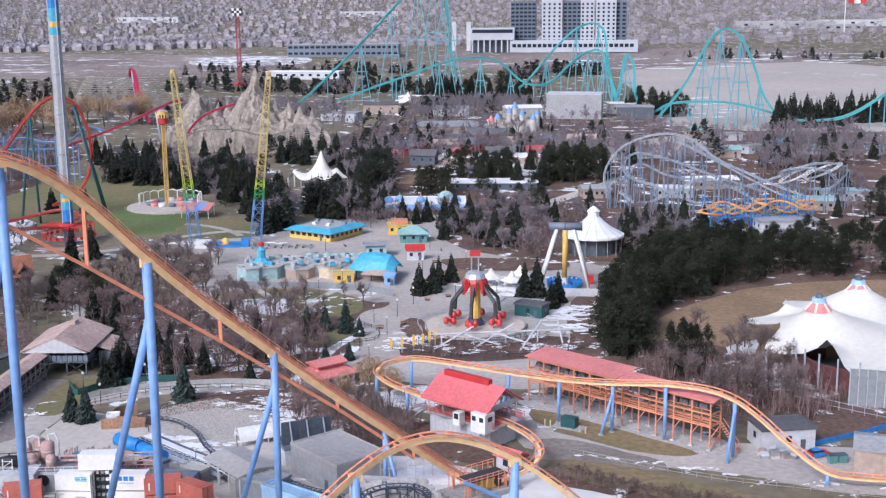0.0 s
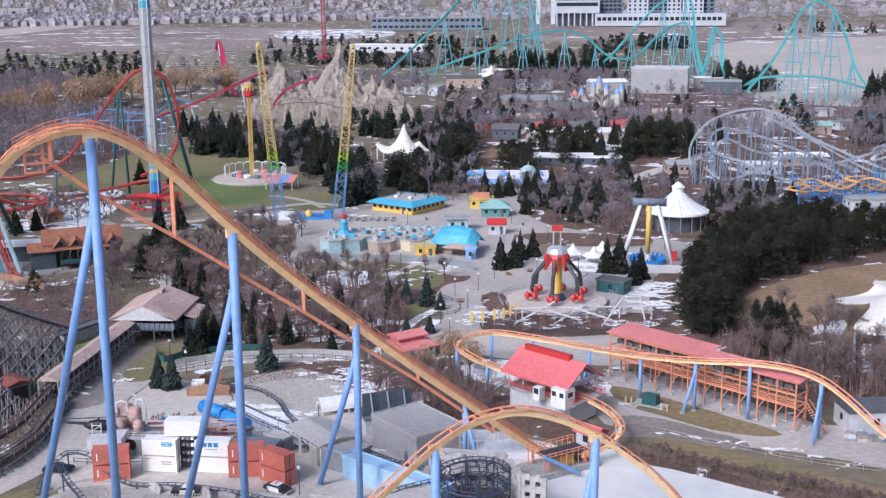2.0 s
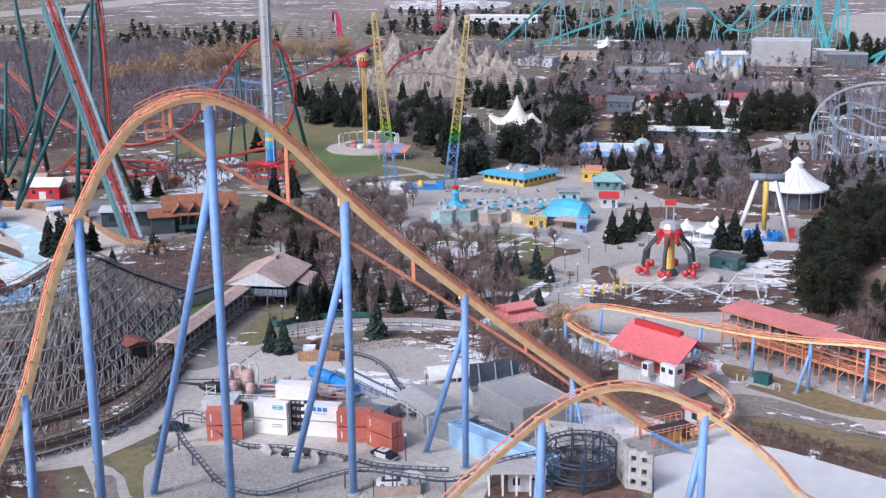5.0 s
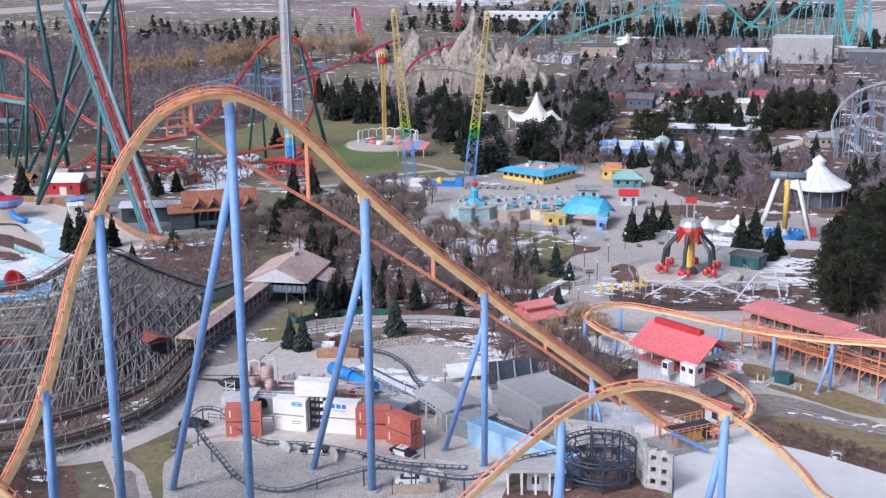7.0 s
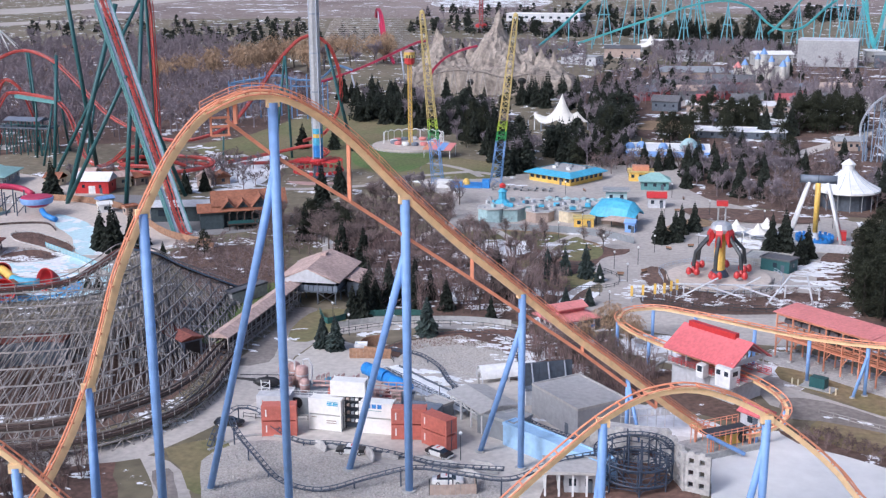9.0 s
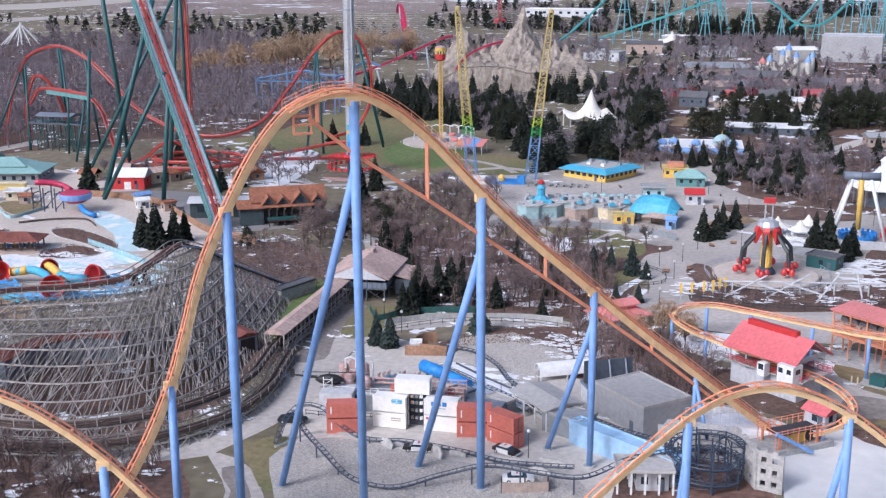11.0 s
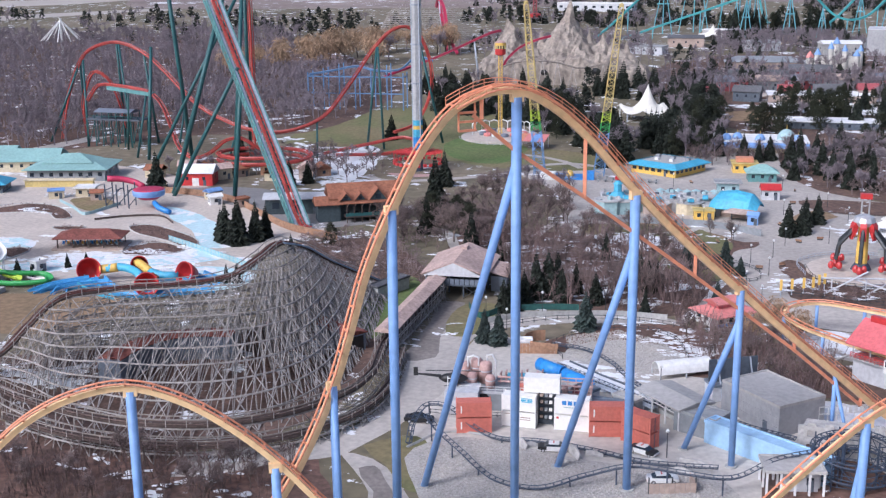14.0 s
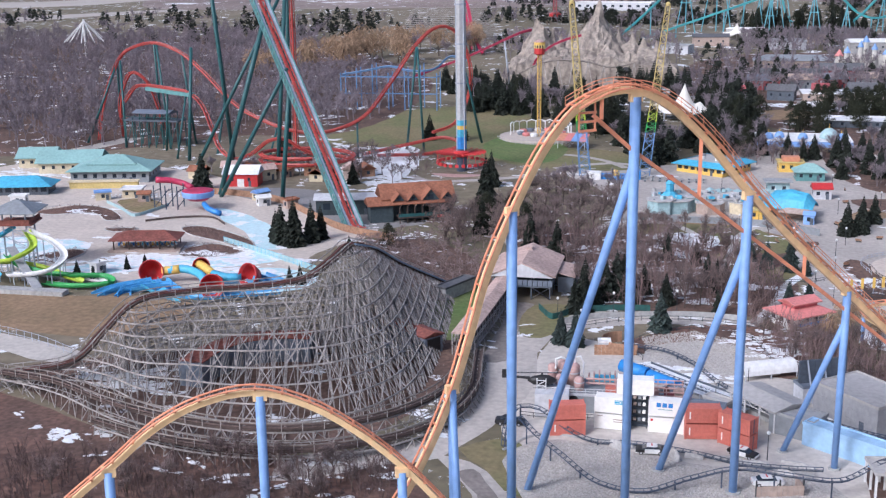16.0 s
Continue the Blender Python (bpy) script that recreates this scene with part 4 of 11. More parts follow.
def building(name, label, category, at, rz, size, roof="gable", rh=2.0, over=0.5, wall="light_wall", cover="grey_roof", front=0, side=0, rows=1, win=(1.1, 1.2), door=True, group="", z0=None, base=0.0):
    w, d, h = size
    th = thing(name, label, category, group, (at[0], at[1], rise(at[1]) - 0.05 if z0 is None else z0), rz)
    wm = Mesh().box((0, 0, (h + base) / 2), (w, d, h - base))
    if roof == "gable":
        for s in (-1, 1):
            x = s * (w / 2 - 0.1)
            wm.add([(x, -d / 2, h), (x, d / 2, h), (x, 0, h + rh - 0.2)], [(0, 1, 2) if s > 0 else (2, 1, 0)])
    part("wall", wm, wall, th)
    part("roof", roof_mesh(roof, w, d, h, rh, over), cover, th)
    for r in range(rows):
        z = base + (h - base) * (r + 0.58) / rows
        for i in range(front):
            x = -w / 2 + w * (i + 0.5) / front
            for s in (-1, 1):
                part("window", Mesh().box((x, s * (d / 2 + 0.02), z), (win[0], 0.06, win[1])), "glass", th)
        for i in range(side):
            y = -d / 2 + d * (i + 0.5) / side
            for s in (-1, 1):
                part("window", Mesh().box((s * (w / 2 + 0.02), y, z), (0.06, win[0], win[1])), "glass", th)
    if door:
        part("door", Mesh().box((w * 0.27, -d / 2 - 0.03, base + 1.05), (1.0, 0.08, 2.1)), "dark_clad", th)
    return th


def ribs(owner, w, d, h, rh, over, material, gap=1.2):
    """Standing seams of a gable roof."""
    m = Mesh()
    a, b = w / 2 + over, d / 2 + over
    n = int(2 * a / gap)
    drop = rh * over / b * 0.6
    for i in range(n + 1):
        x = -a + 2 * a * i / n
        for s in (-1, 1):
            m.beam((x, s * b, h - drop + 0.28), (x, 0, h + rh + 0.03), 0.07, 0.1)
    part("roof_seams", m, material, owner, kind="stuff")


def shelter(name, label, category, at, rz, size, roof="gable", rh=1.5, over=0.6, post="old_timber", cover="shingle_roof", nx=4, ny=2, group="", pr=0.15):
    w, d, h = size
    th = thing(name, label, category, group, (at[0], at[1], rise(at[1]) - 0.05), rz)
    for i in range(nx):
        for j in range(ny):
            x, y = -w / 2 + w * i / (nx - 1), -d / 2 + d * j / (ny - 1)
            part("post", Mesh().beam((x, y, 0), (x, y, h), pr * 2), post, th)
    part("roof", roof_mesh(roof, w, d, h, rh, over), cover, th)
    return th


# coaster station of the orange coaster
st = thing("coaster_station", "white raised coaster station with a red metal roof", "station", at=(6.0, 217.0, 0), rz=-41)
st.matrix_basis = st.matrix_basis @ Matrix.Diagonal((0.9, 0.9, 0.9, 1))
part("base_wall", Mesh().box((0, 0, 2.4), (16.8, 8.6, 4.8)), "light_wall", st)
for i in range(14):
    part("wall_rib", Mesh().box((-8.1 + i * 1.25, -4.34, 2.4), (0.12, 0.1, 4.7)), "light_wall", st)
part("platform", Mesh().box((0.6, 0, 4.95), (19.4, 10.4, 0.3)), "concrete", st)
for x in (-8.2, -4.1, 0, 4.1, 8.2):
    for y in (-4.9, 4.9):
        part("post", Mesh().beam((x, y, 5.1), (x, y, 8.6), 0.22), "light_wall", st)
for s in (-1, 1):
    part("roof", Mesh().sweep([[(x, s * 6.4, 8.2), (x, s * 6.4, 8.45), (x, 0, 12.75), (x, 0, 12.45)] for x in (-9.2, 9.2)]), "red_roof", st, "red ribbed metal roof")
for x in (-8.2, -4.1, 0, 4.1, 8.2):
    for s in (-1, 1):
        part("rafter", Mesh().beam((x, s * 6.2, 8.15), (x, 0, 12.3), 0.18), "light_wall", st)
    part("tie_beam", Mesh().beam((x, -5, 8.5), (x, 5, 8.5), 0.2), "light_wall", st)
ribs(st, 16.6, 11, 8.6, 4.0, 0.9, "red_roof", 0.8)
part("roof_monitor", Mesh().box((-1.2, 0, 13.0), (12.4, 1.3, 1.2)), "bright_red", st, "raised bright red ridge")
part("gable_wall", Mesh().prism([(8.1, -5.4), (8.3, -5.4), (8.3, 5.4), (8.1, 5.4)], 8.2, 9.2), "light_wall", st)
cab = part("control_cabin", Mesh().box((7.6, -5.8, 6.5), (3.8, 3.2, 4.2)), "white_wall", st)
for x in (6.5, 8.5):
    part("window", Mesh().box((x, -7.43, 7.4), (1.0, 0.08, 1.0)), "glass", cab)
part("window", Mesh().box((9.53, -5.8, 7.4), (0.08, 1.5, 1.0)), "glass", cab)
part("booth", Mesh().box((1.4, -6.2, 6.0), (1.8, 1.8, 2.8)), "white_wall", st)
part("booth_window", Mesh().box((1.4, -7.13, 6.6), (1.2, 0.06, 1.2)), "glass", st)
for y in (-5.2, 5.2):
    rail_m = Mesh()
    for z in (5.5, 5.9, 6.3):
        rail_m.beam((-8.6, y, z), (10.2, y, z), 0.1)
    for i in range(17):
        rail_m.beam((-8.6 + i * 1.17, y, 5.0), (-8.6 + i * 1.17, y, 6.3), 0.09)
    part("railing", rail_m, "bright_red", st, "red railing")
for i in range(5):
    rr = Mesh()
    for z in (5.5, 6.0, 6.5):
        rr.beam((-8 + i * 4, -3.5, z), (-5 + i * 4, -3.5, z), 0.1)
        rr.beam((-8 + i * 4, 3.4, z), (-5 + i * 4, 3.4, z), 0.1)
    part("queue_rail", rr, "bright_red", st)
for i in range(14):
    part("step", Mesh().box((-10 - i * 0.45, -4.5, 4.8 - i * 0.33), (0.5, 2, 0.15)), "concrete", st)
building("storage_hut", "small white hut with a red metal roof", "hut", (12.6, 200.2), -41, (4.2, 3.4, 2.6), "gable", 1.2, 0.5, "light_wall", "red_roof", 1, 1)

# train storage shed
shed = thing("train_shed", "open orange steel train shed with narrow salmon roofs", "shed", at=(34.4, 222.7, 0), rz=-43.3)
for i in range(12):
    x = -21.8 + i * 3.96
    rows_y = (0, 3.7, 6.4) if x < 0 else (0, 3.7)
    for y in rows_y:
        pst = part("post", Mesh().beam((x, y, 0), (x, y, 9.5), 0.27), "shed_orange", shed)
        part("footing", Mesh().box((x, y, 0.2), (0.9, 0.9, 0.5)), "concrete_pale", pst)
    part("brace", Mesh().beam((x, 0, 2.6), (x + 1.5, 0, 4.7), 0.16), "shed_orange", shed)
    part("cross_beam", Mesh().beam((x, 0, 4.7), (x, rows_y[-1], 4.7), 0.25), "shed_orange", shed)
    part("cross_beam", Mesh().beam((x, 0, 7.1), (x, rows_y[-1], 7.1), 0.25), "shed_orange", shed)
for y, x1 in ((0, 22), (3.7, 22), (6.4, 0.2)):
    for z, wd in ((4.7, 0.32), (5.5, 0.1), (5.9, 0.12), (7.1, 0.3), (7.9, 0.1), (9.4, 0.26)):
        part("beam", Mesh().beam((-22, y, z), (x1, y, z), wd), "shed_orange", shed)
part("catwalk", Mesh().box((0, 0.9, 4.95), (43.6, 1.6, 0.12)), "shed_orange", shed)
part("train_deck", Mesh().box((0, 2.6, 7.25), (43.6, 2.2, 0.12)), "dark_steel", shed)
part("train_deck", Mesh().box((-11, 5.2, 7.25), (21.8, 2.2, 0.12)), "dark_steel", shed)
for x0, x1, y1, z in ((-22.6, 0.8, 7.0, 9.75), (0.9, 22.6, 4.3, 9.6)):
    part("roof", Mesh().add([(x0, -0.5, z), (x1, -0.5, z), (x1, y1, z + 0.5), (x0, y1, z + 0.5), (x0, -0.5, z + 0.18), (x1, -0.5, z + 0.18), (x1, y1, z + 0.68), (x0, y1, z + 0.68)], [(3, 2, 1, 0), (4, 5, 6, 7), (0, 1, 5, 4), (1, 2, 6, 5), (2, 3, 7, 6), (3, 0, 4, 7)]), "salmon_roof", shed, "salmon-pink metal roof")
    for i in range(int((x1 - x0) / 1.1)):
        part("roof_rib", Mesh().beam((x0 + 0.5 + i * 1.1, -0.5, z + 0.2), (x0 + 0.5 + i * 1.1, y1, z + 0.7), 0.06, 0.06), "salmon_roof", shed)
for z in (0.8, 2.6):
    part("end_brace", Mesh().beam((22, 0, z), (22, 3.7, z + 2.0), 0.16), "shed_orange", shed)
    part("end_brace", Mesh().beam((22, 3.7, z), (22, 0, z + 2.0), 0.16), "shed_orange", shed)
for i in range(12):
    part("stair_step", Mesh().box((22.4 + i * 0.35, 3.0, 4.7 - i * 0.4), (0.4, 1.3, 0.1)), "shed_orange", shed)
for y in (2.4, 3.6):
    part("stair_rail", Mesh().beam((22.4, y, 5.7), (26.4, y, 1.2), 0.1), "shed_orange", shed)
for y, x0 in ((2.5, -20.5), (5.2, -20.5), (2.5, 1.5)):
    tr = thing("coaster_train", "grey-wrapped coaster train stored in the orange shed", "coaster train", "stored trains", (34.4, 222.7, 7.3), -43.3)
    for i in range(9):
        x = x0 + i * 2.2
        cm = Mesh().sweep([[(x + u, y - 0.95 * s, 0.05), (x + u, y + 0.95 * s, 0.05), (x + u, y + 0.8 * s, 1.0 * s), (x + u, y, 1.45 * s), (x + u, y - 0.8 * s, 1.0 * s)] for u, s in ((-0.95, 0.75), (-0.5, 1.0), (0.5, 1.05), (0.95, 0.7))])
        part("car", cm, "train_wrap", tr, "tarpaulin-covered car")

# evacuation platform at the foot of the lift
lp = thing("lift_motor_house", "orange steel lift drive platform on a concrete pad", "platform", at=(6.5, 189.2, 0), rz=35)
part("pad", Mesh().box((0, 0, 0.4), (13, 7, 0.8)), "concrete", lp)
for x in (-4, 0, 4):
    for y in (-2.2, 2.2):
        part("post", Mesh().beam((x, y, 0.8), (x, y, 3.2), 0.25), "beam_orange", lp)
part("deck", Mesh().box((0.6, 0, 3.0), (8.4, 3.4, 0.2)), "dark_steel", lp)
part("drive", Mesh().box((1, 0, 1.9), (3.6, 2.6, 2.0)), "yellow", lp)
for z in (3.7, 4.2):
    for y in (-2.6, 2.6):
        part("railing", Mesh().beam((-5, y, z), (5, y, z), 0.1), "beam_orange", lp)
    part("railing", Mesh().beam((-5, -2.6, z), (-5, 2.6, z), 0.1), "beam_orange", lp)
for i in range(9):
    for y in (-2.3, 2.3):
        part("rail_post", Mesh().beam((-4.8 + i * 1.2, y, 0.8), (-4.8 + i * 1.2, y, 4.2), 0.1), "beam_orange", lp)
part("motor", Mesh().cyl((3.0, -1.6, 1.9), (3.0, 1.6, 1.9), 0.9, n=12), "dark_steel", lp)
part("pad_kerb", Mesh().box((0, -3.3, 0.95), (13, 0.5, 0.4)), "concrete", lp)
part("strut", Mesh().cyl((-6.0, -3.8, 4.6), (0.5, -5.2, 0.8), 0.35), "column_blue", lp)

# covered footbridge queue and timber pavilion of the wooden coaster
pv = thing("timber_pavilion", "raised blue-grey timber station with a patchy brown shingle roof", "pavilion", at=(-88.1, 266.8, 0), rz=90)
for x in (-9, -4.5, 0, 4.5, 9):
    for y in (-6.6, -2.2, 2.2, 6.6):
        part("post", Mesh().beam((x, y, 0), (x, y, 5.9), 0.3), "dark_clad", pv)
for y in (-6.6, -2.2):
    for s in (-1, 1):
        part("brace", Mesh().beam((-9.2, -4.4 + 2.2 * s, 0.3), (-9.2, -4.4 - 2.2 * s, 3.0), 0.2), "light_wall", pv)
part("deck", Mesh().box((0, 0, 3.2), (18.6, 14, 0.45)), "dark_clad", pv)
for s in (-1, 1):
    for i in range(24):
        part("rail_board", Mesh().box((-9 + i * 0.78, s * 7.0, 4.0), (0.66, 0.1, 1.1)), "slate_panel", pv)
for i in range(12):
    part("rail_board", Mesh().box((-9.36, -6.7 + i * 1.2, 4.1), (0.1, 1.05, 1.4)), "slate_panel", pv)
part("back_wall", Mesh().box((3, 0.5, 4.6), (11, 11, 2.4)), "dark_clad", pv)
part("roof", roof_mesh("gable", 18.2, 14.2, 5.9, 3.1, 0.9), "shingle_roof", pv, "worn brown shingle roof with pale patches")
gb_m = Mesh().add([(-10.16, -7.4, 5.62), (-10.16, 7.4, 5.62), (-10.16, 0, 8.85), (-10.06, -7.4, 5.62), (-10.06, 7.4, 5.62), (-10.06, 0, 8.85)], [(0, 2, 1), (3, 4, 5), (0, 1, 4, 3)])
part("gable_board", gb_m, "light_wall", pv, "pale blue-grey gable boarding")
part("ridge_vent", Mesh().box((4.5, 0, 9.1), (2.6, 1.4, 0.7)), "shingle_roof", pv)
part("side_lean_to", Mesh().add([(-4, -12, 4.2), (7, -12, 4.2), (7, -7.4, 5.3), (-4, -7.4, 5.3), (-4, -12, 4.4), (7, -12, 4.4), (7, -7.4, 5.5), (-4, -7.4, 5.5)], [(3, 2, 1, 0), (4, 5, 6, 7), (0, 1, 5, 4), (1, 2, 6, 5), (2, 3, 7, 6), (3, 0, 4, 7)]), "shingle_roof", pv)
part("lean_to_wall", Mesh().box((1.5, -9.6, 2.2), (9, 3.6, 3.8)), "slate_panel", pv)
for x in (-3.6, 1.5, 6.6):
    part("post", Mesh().beam((x, -11.6, 0), (x, -11.6, 4.3), 0.22), "dark_clad", pv)
ramp = thing("covered_ramp", "long brown shingle roof over a timber coaster ramp", "covered walkway")
rp = [Vector((-94.4, 216.6, 4.7)), Vector((-93.6, 231, 4.8)), Vector((-92.8, 245, 4.9)), Vector((-92.2, 258.4, 5.0))]
for a, b in zip(rp, rp[1:]):
    d = (b - a).normalized()
    s = Vector((d.y, -d.x, 0)) * 2.3
    z = Vector((0, 0, 1))
    part("roof", Mesh().add([a - s, a + s, b + s, b - s, a + z * 0.9, b + z * 0.9, a - s - z * 0.2, a + s - z * 0.2, b + s - z * 0.2, b - s - z * 0.2], [(1, 2, 5, 4), (3, 0, 4, 5), (0, 1, 4), (2, 3, 5), (9, 8, 7, 6), (0, 6, 7, 1), (2, 8, 9, 3), (1, 7, 8, 2), (3, 9, 6, 0)]), "shingle_roof", ramp)
    n = int((b - a).length / 2.4)
    for i in range(n):
        p = a.lerp(b, i / n)
        for k in (-0.9, 0.9):
            q = p + s * k
            part("post", Mesh().beam((q.x, q.y, 0), (q.x, q.y, p.z), 0.22), "old_timber", ramp)
        part("cross_brace", Mesh().beam(p + s * 0.9 - z * (p.z - 0.2), p - s * 0.9 - z * 2.5, 0.16), "old_timber", ramp)
        part("side_brace", Mesh().beam(p + s * 0.92 - z * (p.z - 0.2), a.lerp(b, (i + 1) / n) + s * 0.92 - z * 2.4, 0.14), "old_timber", ramp)
part("ramp_deck", Mesh().sweep([[p + Vector((dx, 0, dz)) for dx, dz in ((-2, -2.9), (2, -2.9), (2, -2.6), (-2, -2.6))] for p in rp]), "dark_timber", ramp)
for p, q in zip(rp, rp[1:]):
    for k in (-2.1, 2.1):
        for z in (-1.7, -2.2):
            part("side_rail", Mesh().beam(p + Vector((k, 0, z)), q + Vector((k, 0, z)), 0.12, 0.2), "old_timber", ramp)
tunnel = building("tunnel_shed", "blue-grey timber tunnel shed with a rusty red roof", "shed", (-105.2, 220.4), -38, (12.5, 4.6, 3.9), "gable", 0.9, 0.35, "slate_panel", "rust_roof", door=False)
# Flat black panel painted as the shade inside the open tunnel mouth.
part("tunnel_mouth", Mesh().box((6.28, 0, 1.8), (0.06, 3.4, 3.2)), "black", tunnel)
for i in range(15):
    part("wall_batten", Mesh().box((-6.0 + i * 0.86, -2.33, 1.9), (0.1, 0.08, 3.7)), "slate_panel", tunnel)
tun2 = thing("curved_tunnel", "curved blue-grey boarded tunnel with a rusty roof inside the lattice", "tunnel")
tun_path = frames_on(curve([(-142, 190, 0), (-141, 198, 0), (-137.6, 204.6, 0), (-131.5, 208.4, 0), (-124, 209.4, 0)], 1.6))
part("wall", Mesh().sweep([[p + s * a + Vector((0, 0, b)) for a, b in ((-2.4, 0), (2.4, 0), (2.4, 5.2), (-2.4, 5.2))] for p, s, u in tun_path]), "slate_panel", tun2)
part("roof", Mesh().sweep([[p + s * a + Vector((0, 0, b)) for a, b in ((-2.6, 5.0), (2.6, 5.0), (2.6, 5.2), (0, 5.8), (-2.6, 5.2))] for p, s, u in tun_path]), "rust_roof", tun2)
for p, s, u in tun_path[::2]:
    for k in (-2.46, 2.46):
        part("batten", Mesh().beam(p + s * k, p + s * k + Vector((0, 0, 5.1)), 0.16), "slate_panel", tun2)
building("end_shed", "grey boarded shed at the end of the timber hill", "shed", (-104.4, 258.5), 66, (12, 3, 3.0), "flat", 0.3, 0.2, "concrete", "dark_roof", door=False)

# dark coaster yard: stacked shipping containers
def container(at, rz, size, paint, label, logo=None):
    L, W, Hc = size
    c = thing("shipping_container", label, "container", "stacked containers", at, rz)
    body = Mesh().box((0, 0, Hc / 2), (L - 0.12, W - 0.12, Hc - 0.36))
    part("body", body, paint, c)
    part("door_seam", Mesh().box((L / 2 - 0.02, 0, Hc / 2), (0.1, 0.08, Hc - 0.5)), "dark_clad", c)
    n = int(L / 0.3)
    rb = Mesh()
    for i in range(n):
        x = -L / 2 + 0.2 + i * (L - 0.4) / (n - 1)
        rb.box((x, -W / 2 + 0.03, Hc / 2), (0.13, 0.06, Hc - 0.4))
        rb.box((x, W / 2 - 0.03, Hc / 2), (0.13, 0.06, Hc - 0.4))
        rb.box((x, 0, Hc - 0.17), (0.13, W - 0.3, 0.05))
    part("corrugation", rb, paint, c, kind="stuff")
    fr = Mesh()
    for x in (-L / 2 + 0.06, L / 2 - 0.06):
        for y in (-W / 2 + 0.06, W / 2 - 0.06):
            fr.box((x, y, Hc / 2), (0.16, 0.16, Hc))
    for y in (-W / 2 + 0.06, W / 2 - 0.06):
        for z in (0.24, Hc - 0.24):
            fr.box((0, y, z), (L, 0.14, 0.16))
    part("frame", fr, paint, c)
    for y in (-0.6, 0.6):
        part("door_bar", Mesh().cyl((L / 2 + 0.03, y, 0.2), (L / 2 + 0.03, y, Hc - 0.2), 0.04, n=6), paint, c)
    for name, x, z, w, h, m in logo or ():
        part(name, Mesh().box((x, -W / 2 - 0.02, z), (w, 0.04, h)), m, c)
    return c


logo_a = [("logo_bar", 0.9, 2.2, 0.9, 0.28, "cyan_paint"), ("logo_bar", 2.0, 2.2, 0.9, 0.28, "cyan_paint"), ("logo_bar", 1.45, 1.9, 1.9, 0.16, "cyan_paint"), ("logo_bar", 1.45, 2.5, 1.9, 0.12, "cyan_paint")]
logo_b = [("logo_bar", -1.3, 2.2, 0.75, 0.75, "blue_paint"), ("logo_bar", -0.3, 2.2, 0.75, 0.75, "blue_paint"), ("logo_bar", 0.7, 2.2, 0.75, 0.75, "blue_paint"), ("logo_bar", -0.2, 1.4, 2.4, 0.12, "pale_cyan")]
text_c = [("text_bar", 1.2, 2.0, 1.8, 0.16, "tan_wall"), ("text_bar", 1.2, 1.6, 1.8, 0.14, "tan_wall"), ("text_bar", -2.0, 2.5, 0.9, 0.12, "tan_wall")]
sign_r = [("text_bar", -2.2, 1.5, 0.22, 1.3, "white_box")]
S1, S2 = (6.0, 2.5, 3.0), (6.0, 2.5, 2.9)


def stand_container(corner, rz, z, size, paint, label, logo=None):
    """Places a container by the near left corner of its long side."""
    a = radians(rz)
    return container((corner[0] + size[0] / 2 * math.cos(a) - size[1] / 2 * math.sin(a), corner[1] + size[0] / 2 * math.sin(a) + size[1] / 2 * math.cos(a), z), rz, size, paint, label, logo)


stand_container((-64.6, 184.0), -4, 0, S1, "white_box", "white shipping container at the foot of a stack", text_c)
stand_container((-64.6, 184.0), -4, 3.0, S1, "white_box", "white shipping container with a blue-green logo", logo_a)
stand_container((-55.4, 183.9), -2, 0, S1, "white_box", "white shipping container with a small red label", [("label", -2.4, 2.4, 0.4, 0.4, "bright_red")])
stand_container((-55.4, 183.9), -2, 3.0, S1, "white_box", "white shipping container with a dark blue logo", logo_b)
stand_container((-60.9, 185.2), 1, 6.0, (6.2, 2.6, 3.0), "white_box", "plain white container bridging two stacks")
for x, y, rz in ((-71.6, 179.2, 14), (-49.2, 182.0, 8), (-43.8, 181.6, -34)):
    for z in (0, 2.9):
        stand_container((x, y), rz, z, S2, "rust_box", "rusty red shipping container in a stack", sign_r)
pas = thing("passage_shelves", "dark steel shelving in the passage between white containers", "shelving", at=(-57.0, 185.4, 0), rz=-3)
part("backing", Mesh().box((0, 0.9, 2.9), (3.0, 0.2, 5.8)), "dark_clad", pas)
for x in (-1.3, 1.3):
    part("upright", Mesh().beam((x, 0, 0), (x, 0, 5.8), 0.14), "dark_steel", pas)
for z in (1.4, 2.8, 4.2, 5.4):
    part("shelf", Mesh().box((0, 0.2, z), (2.8, 1.0, 0.1)), "dark_steel", pas)
    for k in range(3):
        part("crate", Mesh().box((-0.8 + k * 0.8, 0.1, z + 0.3), (0.5, 0.5, 0.45)), ("tan_wall", "grey_clad", "white_box")[k], pas)

